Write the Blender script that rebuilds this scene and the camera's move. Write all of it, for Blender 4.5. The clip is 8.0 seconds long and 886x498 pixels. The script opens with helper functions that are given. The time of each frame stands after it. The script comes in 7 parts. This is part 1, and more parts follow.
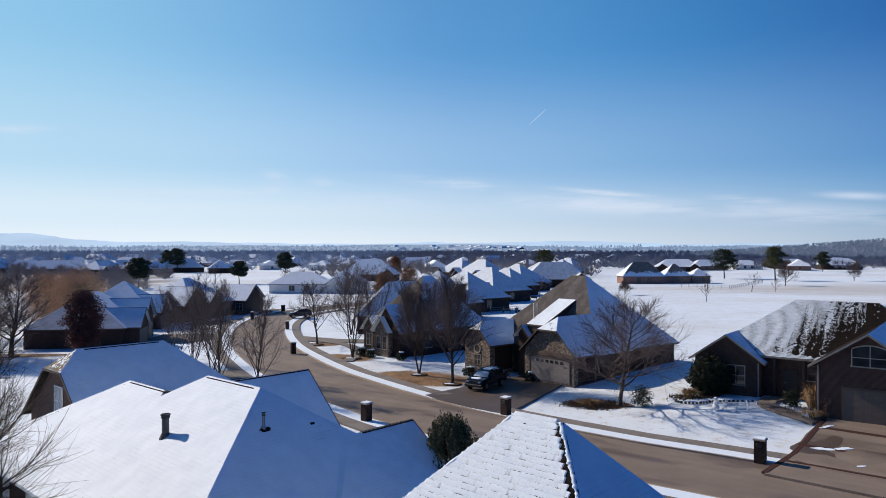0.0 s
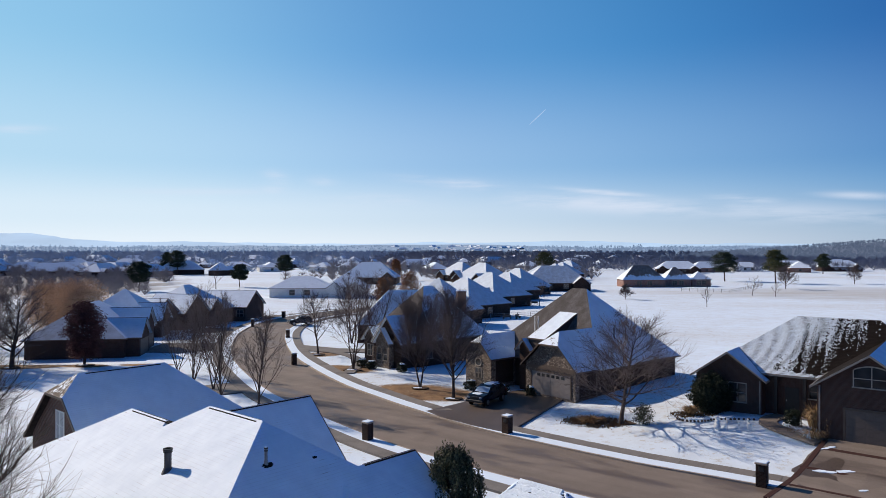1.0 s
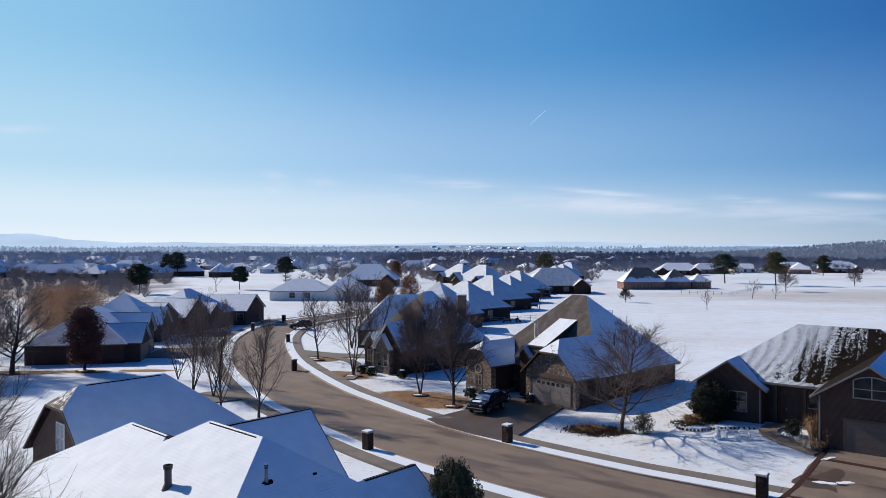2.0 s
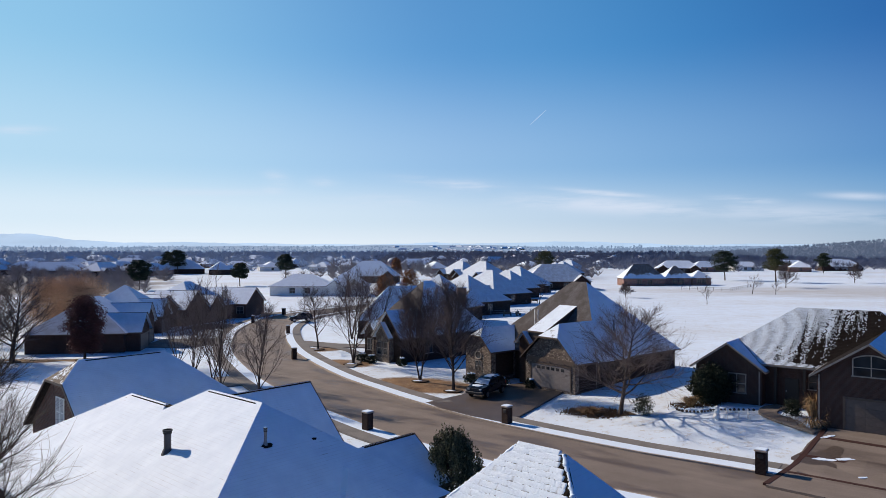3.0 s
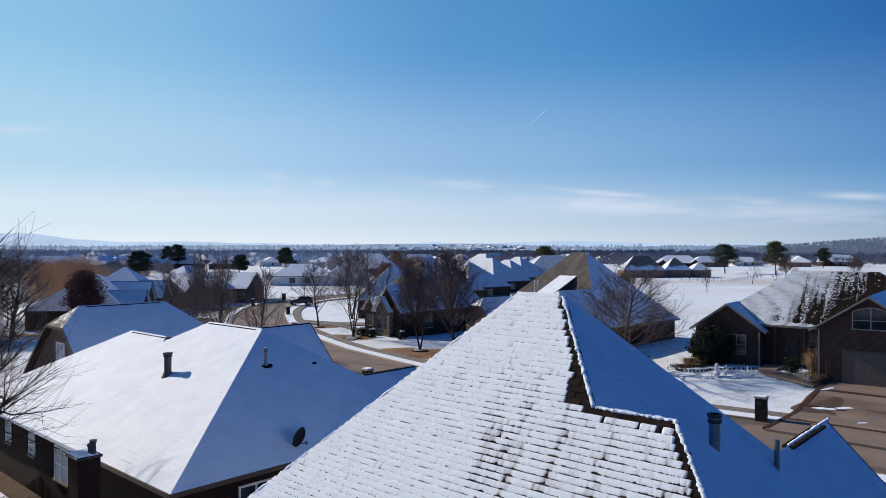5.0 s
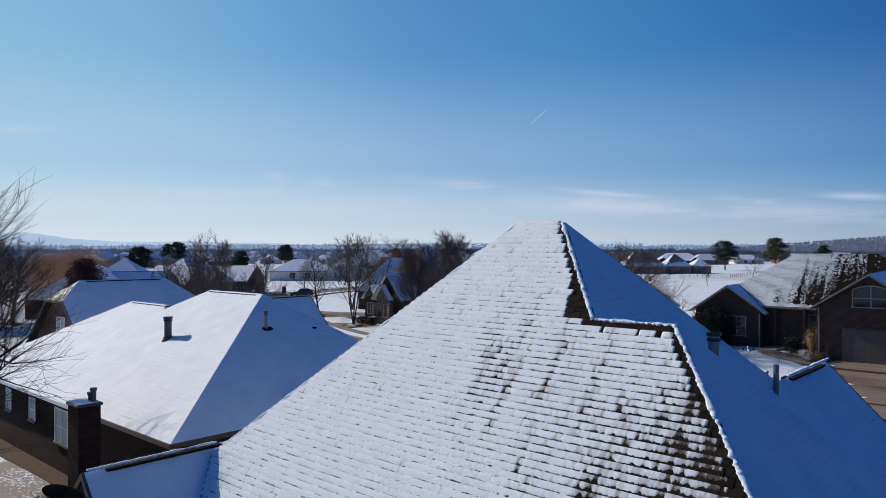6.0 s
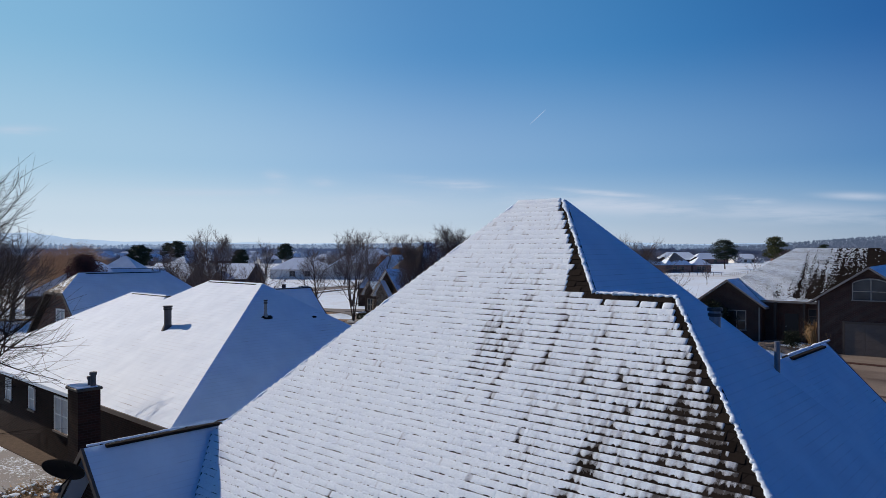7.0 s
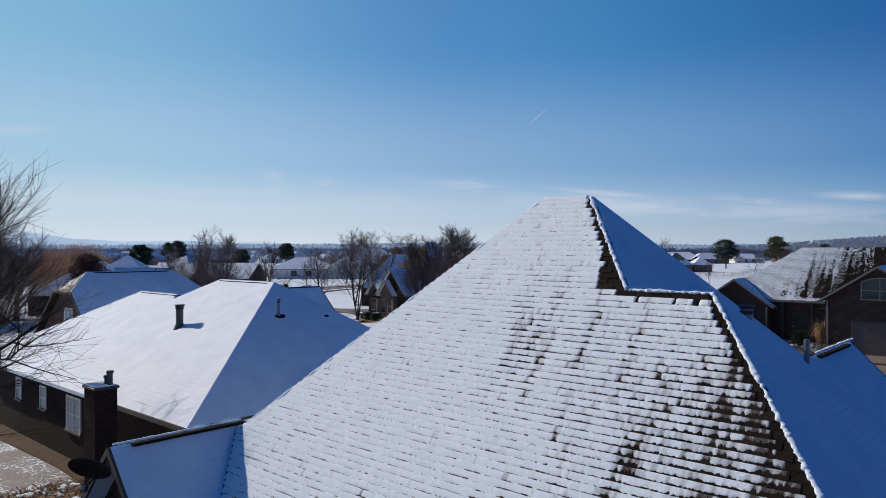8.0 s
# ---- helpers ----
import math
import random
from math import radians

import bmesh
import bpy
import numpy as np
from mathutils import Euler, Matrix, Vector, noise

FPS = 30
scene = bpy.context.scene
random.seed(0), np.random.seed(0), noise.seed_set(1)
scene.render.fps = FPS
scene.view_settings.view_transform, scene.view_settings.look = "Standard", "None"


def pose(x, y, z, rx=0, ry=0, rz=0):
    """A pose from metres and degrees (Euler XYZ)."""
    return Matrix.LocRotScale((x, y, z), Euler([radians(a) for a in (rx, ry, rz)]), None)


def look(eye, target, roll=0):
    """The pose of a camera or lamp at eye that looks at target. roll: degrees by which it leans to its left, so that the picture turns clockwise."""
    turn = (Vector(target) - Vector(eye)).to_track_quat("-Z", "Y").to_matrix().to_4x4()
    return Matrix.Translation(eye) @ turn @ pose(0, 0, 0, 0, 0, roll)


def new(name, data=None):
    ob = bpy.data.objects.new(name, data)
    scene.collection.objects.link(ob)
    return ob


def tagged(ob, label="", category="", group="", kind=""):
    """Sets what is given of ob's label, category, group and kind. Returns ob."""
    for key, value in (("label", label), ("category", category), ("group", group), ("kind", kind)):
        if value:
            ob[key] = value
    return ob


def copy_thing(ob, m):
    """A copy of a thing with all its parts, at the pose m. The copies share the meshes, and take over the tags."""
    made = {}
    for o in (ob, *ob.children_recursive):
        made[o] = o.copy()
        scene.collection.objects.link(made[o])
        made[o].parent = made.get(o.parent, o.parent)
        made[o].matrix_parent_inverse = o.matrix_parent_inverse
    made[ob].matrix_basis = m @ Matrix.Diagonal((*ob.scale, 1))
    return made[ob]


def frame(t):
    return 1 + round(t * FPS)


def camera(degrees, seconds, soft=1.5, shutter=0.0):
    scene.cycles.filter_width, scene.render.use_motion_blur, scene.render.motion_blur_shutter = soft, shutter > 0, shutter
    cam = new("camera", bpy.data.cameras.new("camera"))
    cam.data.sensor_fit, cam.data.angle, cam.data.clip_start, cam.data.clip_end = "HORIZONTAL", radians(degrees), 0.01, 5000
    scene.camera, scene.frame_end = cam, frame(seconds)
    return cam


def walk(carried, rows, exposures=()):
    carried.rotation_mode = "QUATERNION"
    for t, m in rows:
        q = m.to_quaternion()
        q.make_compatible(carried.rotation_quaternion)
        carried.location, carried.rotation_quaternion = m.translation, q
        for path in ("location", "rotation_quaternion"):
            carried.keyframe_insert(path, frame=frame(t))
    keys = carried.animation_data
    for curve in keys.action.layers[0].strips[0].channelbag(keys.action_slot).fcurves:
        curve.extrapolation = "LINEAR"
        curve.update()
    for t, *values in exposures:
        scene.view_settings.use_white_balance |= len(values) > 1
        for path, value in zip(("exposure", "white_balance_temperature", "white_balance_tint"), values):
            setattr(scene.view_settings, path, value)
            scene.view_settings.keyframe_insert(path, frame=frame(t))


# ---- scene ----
# ---------------------------------------------------------------- camera and walk
EYE = 13.1
cam = camera(64.0, 8.0, soft=0.8)
PATH = [  # seconds, x, y, rise, yaw and pitch in hundredths of a degree
    (0.0, 0.0, 0.0, 0.0, 0, 0), (0.5, -0.07, 0.03, 0.647, -2, -4), (1.0, -0.104, 0.02, 1.447, 0, -3),
    (1.5, -0.113, 0.018, 2.142, 1, -3), (1.7, -0.11, 0.012, 2.25, 1, -1), (3.0, -0.056, -0.028, 0.642, 3, 3),
    (3.5, -0.046, -0.046, -0.163, 4, 5), (4.0, -0.045, -0.051, -0.921, 4, 7), (4.5, -0.05, -0.054, -1.726, 4, 7),
    (4.7, -0.055, -0.056, -2.06, 3, 6), (5.8, -0.055, -0.078, -3.81, 4, 3), (6.0, -0.044, -0.08, -4.069, 5, 5),
    (6.5, -0.04, -0.066, -4.496, 6, 4), (7.0, -0.057, -0.053, -4.527, 3, 4), (7.5, -0.424, 0.006, -4.56, 2, 5),
    (8.0, -0.599, 0.055, -4.578, 2, 3),
]
walk(cam, [(t, pose(x, y, EYE + z, 90 + p / 100, 0, w / 100)) for t, x, y, z, w, p in PATH],
     [(0.0, 0.25, 5900, 10), (4.7, 0.22, 5900, 10), (6.2, -0.02, 5780, 10), (8.0, -0.05, 5780, 10)])

# ---------------------------------------------------------------- sky and sun
SUN_FROM = Vector((-0.825, 0.565, 0.0)).normalized()
SUN_ELEVATION = radians(30)
world = bpy.data.worlds.new("winter_sky")
scene.world = world
world.use_nodes = True
wn, wl = world.node_tree.nodes, world.node_tree.links
wn.clear()
sky = wn.new("ShaderNodeTexSky")
sky.sky_type, sky.sun_disc = "NISHITA", False
sky.sun_elevation, sky.sun_rotation = SUN_ELEVATION, math.atan2(SUN_FROM.x, SUN_FROM.y)
sky.air_density, sky.dust_density, sky.ozone_density, sky.altitude = 1.0, 0.3, 3.0, 300
way = wn.new("ShaderNodeTexCoord").outputs["Generated"]


def wnode(kind, *links, **values):
    n = wn.new(kind)
    for key, v in values.items():
        n.inputs[int(key[1:])].default_value = v
    for i, o in links:
        wl.new(o, n.inputs[i])
    return n


def wmath(op, a, b, c=0.0):
    n = wn.new("ShaderNodeMath")
    n.operation = op
    for s, v in zip(n.inputs, (a, b, c)):
        if isinstance(v, (int, float)):
            s.default_value = v
        else:
            wl.new(v, s)
    return n.outputs[0]


def wmix(fac, a, b, kind="MIX"):
    n = wn.new("ShaderNodeMix")
    n.data_type, n.blend_type = "RGBA", kind
    for s, v in ((n.inputs["Factor"], fac), (n.inputs["A"], a), (n.inputs["B"], b)):
        if isinstance(v, tuple):
            s.default_value = (*v, 1)
        elif isinstance(v, (int, float)):
            s.default_value = v
        else:
            wl.new(v, s)
    return [o for o in n.outputs if o.type == "RGBA"][0]


def wramp(fac, *stops):
    r = wn.new("ShaderNodeValToRGB")
    r.color_ramp.interpolation = "EASE"
    els = r.color_ramp.elements
    while len(els) < len(stops):
        els.new(0.5)
    for e, (p, c) in zip(els, stops):
        e.position, e.color = p, (c, c, c, 1)
    wl.new(fac, r.inputs["Fac"])
    return r.outputs["Color"]


up = wnode("ShaderNodeSeparateXYZ", (0, way)).outputs
# clear blue overhead, pale winter haze low down, a few thin streaks of cloud
toward = wn.new("ShaderNodeVectorMath")
toward.operation = "DOT_PRODUCT"
wl.new(way, toward.inputs[0])
toward.inputs[1].default_value = SUN_FROM
# deepest and clearest overhead and in the half of the sky away from the sun
away = wramp(wmath("MULTIPLY_ADD", toward.outputs["Value"], 0.5, 0.5), (0.2, 1.0), (0.62, 0.0))
clear = wmath("MAXIMUM", wramp(up[2], (0.2, 0.0), (0.62, 1.0)), away)
deep = wmix(clear, (0.37, 0.81, 1.4), (0.045, 0.53, 1.34))
deep = wmix(wramp(up[2], (0.38, 0.0), (0.7, 1.0)), deep, (0.42, 0.86, 1.3))
blue = wmix(1.0, sky.outputs[0], deep, "MULTIPLY")
glow = wmath("MULTIPLY", wramp(wmath("MULTIPLY_ADD", toward.outputs["Value"], 0.5, 0.5), (0.42, 0.0), (0.75, 0.42), (1.0, 0.95)), wramp(up[2], (0.05, 1.0), (0.4, 0.9), (0.8, 0.1)))
sunward = wramp(wmath("MULTIPLY_ADD", toward.outputs["Value"], 0.5, 0.5), (0.58, 0.0), (0.97, 1.0))
near_sun = wmix(glow, blue, wmix(sunward, (2.5, 8.4, 13.0), (6.2, 10.8, 12.8)))
east_haze = wmix(wramp(up[2], (0.01, 0.0), (0.095, 1.0)), (6.2, 7.5, 9.3), (2.5, 6.3, 10.4))
west_haze = wmix(wramp(wmath("MULTIPLY_ADD", toward.outputs["Value"], 0.5, 0.5), (0.3, 0.0), (0.95, 1.0)), east_haze, (14.8, 15.2, 14.9))
murk = wmath("MULTIPLY", wramp(up[2], (0.0, 0.97), (0.045, 0.74), (0.12, 0.3), (0.28, 0.0)), wmath("MULTIPLY_ADD", away, -0.9, 1.0))
haze = wmix(murk, near_sun, west_haze)
wisp_at = wnode("ShaderNodeMapping", (0, way))
wisp_at.inputs["Scale"].default_value = (2.2, 2.2, 17)
wisp = wnode("ShaderNodeTexNoise", (0, wisp_at.outputs[0])).outputs
wisp[0].node.inputs["Scale"].default_value, wisp[0].node.inputs["Detail"].default_value = 3.4, 7
wisp[0].node.inputs["Roughness"].default_value = 0.62
flow = wmath("DIVIDE", up[0], wmath("MAXIMUM", up[1], 0.05))
rise = wmath("DIVIDE", up[2], wmath("MAXIMUM", up[1], 0.05))
ahead = wramp(up[1], (0.3, 0.0), (0.6, 1.0))
ragged_sky = wramp(wisp[0], (0.3, 0.0), (0.62, 1.0))


def cloud(east, high, long, thick, amount, lean=0.0):
    """A thin streak of high cloud: its place, length and thickness as slopes seen from the ground."""
    de = wmath("SUBTRACT", flow, east)
    dh = wmath("SUBTRACT", wmath("SUBTRACT", rise, high), wmath("MULTIPLY", de, lean))
    de, dh = wmath("DIVIDE", de, long), wmath("DIVIDE", dh, thick)
    far = wmath("ADD", wmath("MULTIPLY", de, de), wmath("MULTIPLY", dh, dh))
    return wmath("MULTIPLY", wmath("POWER", 2.718, wmath("MULTIPLY", far, -1.0)), amount * 1.25)


low = cloud(0.02, 0.092, 0.07, 0.007, 0.55, -0.1)
for spec in ((0.225, 0.079, 0.065, 0.004, 0.6, -0.08), (0.24, 0.062, 0.17, 0.012, 0.62, -0.06), (0.43, 0.069, 0.05, 0.006, 0.45, -0.05), (0.585, 0.075, 0.05, 0.005, 0.5, -0.03),
             (0.5, 0.05, 0.2, 0.014, 0.4, -0.04), (-0.235, 0.1, 0.016, 0.009, 0.4, -0.25), (-0.24, 0.083, 0.02, 0.006, 0.3, 0.0), (-0.17, 0.095, 0.018, 0.006, 0.35, 0.0),
             (-0.6, 0.168, 0.04, 0.006, 0.4, 0.0), (-0.34, 0.08, 0.12, 0.005, 0.25, 0.0), (-0.09, 0.068, 0.08, 0.008, 0.35, 0.0)):
    low = wmath("MAXIMUM", low, cloud(*spec))
low = wmath("MULTIPLY", wmath("MULTIPLY", low, ragged_sky), ahead)
sky_colour = wmix(low, haze, (12.6, 13.0, 13.8))
bg = wn.new("ShaderNodeBackground")
bg.inputs["Strength"].default_value = 0.05
wout = wn.new("ShaderNodeOutputWorld")
wl.new(sky_colour, bg.inputs["Color"])
wl.new(bg.outputs[0], wout.inputs["Surface"])

sun_data = bpy.data.lights.new("sun", "SUN")
sun_data.energy, sun_data.angle, sun_data.color = 5.0, radians(0.53), (1.0, 0.78, 0.565)
sun = new("sun", sun_data)
sun_dir = SUN_FROM * math.cos(SUN_ELEVATION) + Vector((0, 0, math.sin(SUN_ELEVATION)))
sun.matrix_world = look(sun_dir * 300, (0, 0, 0))


# ---------------------------------------------------------------- materials
class Mat:
    """A node material with short calls for its nodes."""

    def __init__(self, name, rough=0.8, metal=0.0):
        self.m = bpy.data.materials.new(name)
        self.m.use_nodes = True
        self.n, self.l = self.m.node_tree.nodes, self.m.node_tree.links
        self.b = self.n["Principled BSDF"]
        self.b.inputs["Roughness"].default_value = rough
        self.b.inputs["Metallic"].default_value = metal
        if rough > 0.6:
            self.b.inputs["Specular IOR Level"].default_value = 0.2
        self.co = self.n.new("ShaderNodeTexCoord").outputs["Object"]

    def put(self, socket, value):
        if hasattr(value, "default_value"):
            self.l.new(value, socket)
        elif isinstance(value, (tuple, list)) and len(value) == 3 and socket.type == "RGBA":
            socket.default_value = (*value, 1)
        else:
            socket.default_value = value

    def noise(self, scale, detail=4, rough=0.55, vec=None):
        t = self.n.new("ShaderNodeTexNoise")
        t.inputs["Scale"].default_value, t.inputs["Detail"].default_value, t.inputs["Roughness"].default_value = scale, detail, rough
        self.l.new(vec or self.co, t.inputs["Vector"])
        return t.outputs["Fac"]

    def voronoi(self, scale, vec=None, feature="F1", out="Distance"):
        t = self.n.new("ShaderNodeTexVoronoi")
        t.feature = feature
        t.inputs["Scale"].default_value = scale
        self.l.new(vec or self.co, t.inputs["Vector"])
        return t.outputs[out]

    def ramp(self, fac, *stops):
        r = self.n.new("ShaderNodeValToRGB")
        els = r.color_ramp.elements
        while len(els) < len(stops):
            els.new(0.5)
        for e, (p, c) in zip(els, stops):
            e.position = p
            e.color = (*c, 1) if isinstance(c, tuple) else (c, c, c, 1)
        self.l.new(fac, r.inputs["Fac"])
        return r.outputs["Color"]

    def mix(self, fac, a, b, kind="MIX"):
        x = self.n.new("ShaderNodeMix")
        x.data_type, x.blend_type = "RGBA", kind
        self.put(x.inputs["Factor"], fac)
        self.put(x.inputs["A"], a)
        self.put(x.inputs["B"], b)
        return [o for o in x.outputs if o.type == "RGBA"][0]

    def math(self, op, a, b=0.0, c=0.0):
        x = self.n.new("ShaderNodeMath")
        x.operation = op
        for s, v in zip(x.inputs, (a, b, c)):
            self.put(s, v)
        return x.outputs[0]

    def xyz(self, vec=None):
        x = self.n.new("ShaderNodeSeparateXYZ")
        self.l.new(vec or self.co, x.inputs[0])
        return x.outputs

    def vec(self, x, y, z):
        v = self.n.new("ShaderNodeCombineXYZ")
        for s, w in zip(v.inputs, (x, y, z)):
            self.put(s, w)
        return v.outputs[0]

    def scaled(self, sx, sy, sz, vec=None):
        m = self.n.new("ShaderNodeMapping")
        m.inputs["Scale"].default_value = (sx, sy, sz)
        self.l.new(vec or self.co, m.inputs["Vector"])
        return m.outputs[0]

    def random(self):
        return self.n.new("ShaderNodeObjectInfo").outputs["Random"]

    def island(self):
        return self.n.new("ShaderNodeNewGeometry").outputs["Random Per Island"]

    def bump(self, height, strength=0.3, distance=0.02):
        b = self.n.new("ShaderNodeBump")
        b.inputs["Strength"].default_value, b.inputs["Distance"].default_value = strength, distance
        self.l.new(height, b.inputs["Height"])
        self.l.new(b.outputs[0], self.b.inputs["Normal"])

    def colour(self, c):
        self.put(self.b.inputs["Base Color"], c)
        return self.m


def plain(name, c, rough=0.7, metal=0.0, vary=0.25, scale=3.0, bump=0.0):
    """A surface of one colour with soft stains and fine grain."""
    k = Mat(name, rough, metal)
    dark = tuple(v * (1 - vary) for v in c)
    light = tuple(min(1, v * (1 + vary * 0.6)) for v in c)
    f = k.mix(0.4, k.noise(scale), k.noise(scale * 9), "MIX")
    if bump:
        k.bump(k.noise(scale * 12), bump, 0.01)
    return k.colour(k.ramp(f, (0.3, dark), (0.7, light)))


def brick_mat(name, c1, c2, mortar):
    k = Mat(name, 0.85)
    x, y, z = k.xyz()
    t = k.n.new("ShaderNodeTexBrick")
    k.l.new(k.vec(k.math("ADD", x, y), z, 0.0), t.inputs["Vector"])
    k.put(t.inputs["Color1"], c1), k.put(t.inputs["Color2"], c2), k.put(t.inputs["Mortar"], mortar)
    t.inputs["Scale"].default_value, t.inputs["Mortar Size"].default_value = 1.0, 0.008
    t.inputs["Brick Width"].default_value, t.inputs["Row Height"].default_value = 0.22, 0.075
    k.bump(t.outputs["Fac"], -0.4, 0.01)
    return k.colour(k.mix(0.35, t.outputs["Color"], k.ramp(k.noise(0.9), (0.3, 0.35), (0.7, 0.9)), "MULTIPLY"))


def stone_mat(name, c1, c2):
    k = Mat(name, 0.9)
    v = k.voronoi(4.2, k.scaled(1, 1, 1.6), out="Color")
    e = k.voronoi(4.2, k.scaled(1, 1, 1.6), "DISTANCE_TO_EDGE")
    c = k.mix(k.xyz(v)[0], c1, c2)
    c = k.mix(k.ramp(e, (0.03, 1.0), (0.1, 0.0)), c, (0.06, 0.05, 0.045))
    k.bump(e, 0.5, 0.04)
    return k.colour(c)


# bluer than snow is: part of the blue of shade is in this colour
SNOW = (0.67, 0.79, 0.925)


BARE_LAWN = ((-2.2, 72.1, 6.6, 4.7, -0.65), (-12.0, 87.0, 4.6, 3.3, -0.7), (-17.8, 99.8, 3.8, 2.6, 0.0), (-54.0, 88.6, 7.8, 2.0, 0.1),
             (-45.5, 89.6, 3.9, 1.5, 0.0), (-38.0, 90.5, 4.0, 1.2, 0.0), (-13.9, 23.2, 3.6, 1.8, 0.8))


def snow_ground_mat():
    k = Mat("snow_on_lawn", 0.75)
    wide = k.noise(0.018, 5, 0.6, k.scaled(0.5, 1.3, 1))
    thin = k.ramp(wide, (0.44, 0.0), (0.66, 1.0))
    fine = k.noise(1.7, 6, 0.72)
    tufts = k.ramp(k.math("ADD", fine, k.math("MULTIPLY", thin, 0.07)), (0.585, 0.0), (0.66, 1.0))
    dust = k.ramp(k.noise(0.3, 6, 0.7), (0.42, 0.0), (0.75, 1.0))
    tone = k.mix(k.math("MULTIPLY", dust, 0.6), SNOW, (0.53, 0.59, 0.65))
    tone = k.mix(k.math("MULTIPLY", thin, 0.3), tone, (0.45, 0.44, 0.41))
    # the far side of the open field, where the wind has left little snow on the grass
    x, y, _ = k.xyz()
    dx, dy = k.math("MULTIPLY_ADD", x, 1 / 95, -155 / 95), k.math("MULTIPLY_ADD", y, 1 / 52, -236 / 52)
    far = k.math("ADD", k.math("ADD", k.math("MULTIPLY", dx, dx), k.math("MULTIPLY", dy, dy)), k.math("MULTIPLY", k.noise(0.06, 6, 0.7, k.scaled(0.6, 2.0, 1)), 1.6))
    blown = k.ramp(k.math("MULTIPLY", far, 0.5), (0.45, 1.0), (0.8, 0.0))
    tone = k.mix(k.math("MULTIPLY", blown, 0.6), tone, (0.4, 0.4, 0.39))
    # the yards round the near houses, where rough dormant grass stands through a thin cover; the unseen part is
    # darkened to cut bounced light
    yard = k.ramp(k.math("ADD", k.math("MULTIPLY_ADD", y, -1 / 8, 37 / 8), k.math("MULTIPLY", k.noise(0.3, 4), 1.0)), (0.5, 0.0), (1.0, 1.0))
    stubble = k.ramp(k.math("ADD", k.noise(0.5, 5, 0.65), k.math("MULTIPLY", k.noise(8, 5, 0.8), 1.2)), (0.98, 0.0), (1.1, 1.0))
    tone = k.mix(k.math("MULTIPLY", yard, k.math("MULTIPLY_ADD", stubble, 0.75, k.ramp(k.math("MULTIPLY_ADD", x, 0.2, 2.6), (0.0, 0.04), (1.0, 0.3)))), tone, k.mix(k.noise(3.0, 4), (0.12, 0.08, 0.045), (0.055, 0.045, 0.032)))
    # places under the street trees where the snow has gone from the tan grass
    rim = k.math("ADD", k.math("MULTIPLY", k.math("SUBTRACT", k.noise(0.35, 5, 0.6), 0.5), 1.1), k.math("MULTIPLY", k.math("SUBTRACT", k.noise(5.0, 5, 0.75), 0.5), 0.7))
    bare = None
    for px, py, rx, ry, turn in BARE_LAWN:
        c, s = math.cos(turn), math.sin(turn)
        u = k.math("MULTIPLY_ADD", x, c / rx, k.math("MULTIPLY_ADD", y, s / rx, -(px * c + py * s) / rx))
        v = k.math("MULTIPLY_ADD", x, -s / ry, k.math("MULTIPLY_ADD", y, c / ry, (px * s - py * c) / ry))
        inside = k.math("SUBTRACT", 1.0, k.math("ADD", k.math("MULTIPLY", u, u), k.math("MULTIPLY", v, v)))
        bare = k.math("MAXIMUM", bare, inside) if bare else inside
    bare = k.ramp(k.math("ADD", bare, rim), (0.05, 0.0), (0.42, 1.0))
    straw = k.mix(k.ramp(k.mix(0.4, k.noise(0.5, 4), k.noise(9, 4, 0.7)), (0.38, 0.0), (0.62, 1.0)), (0.085, 0.048, 0.025), (0.25, 0.155, 0.075))
    tone = k.mix(bare, tone, straw)
    # the floor of the woods beyond the lawns: leaf litter with little snow
    west = k.math("ADD", k.math("MULTIPLY", x, -1 / 60), k.math("MULTIPLY", y, -0.36 / 60))
    west = k.math("MINIMUM", west, k.math("MULTIPLY_ADD", y, 1 / 60, -205 / 60))
    back = k.math("MULTIPLY_ADD", y, 1 / 120, -520 / 120)
    patchy = k.math("MULTIPLY", k.math("SUBTRACT", k.noise(0.022, 5, 0.6), 0.5), 2.6)
    floor = k.ramp(k.math("ADD", k.math("MAXIMUM", west, back), patchy), (0.1, 0.0), (0.45, 1.0))
    tone = k.mix(k.math("MULTIPLY", floor, 0.88), tone, k.mix(k.noise(0.25, 5, 0.7), (0.075, 0.068, 0.062), (0.27, 0.265, 0.27)))
    k.bump(k.math("ADD", k.noise(0.6, 4), k.math("MULTIPLY", k.noise(7, 3), 0.35)), 0.6, 0.12)
    return k.colour(k.mix(k.math("MULTIPLY", tufts, 0.42), tone, (0.34, 0.27, 0.17)))


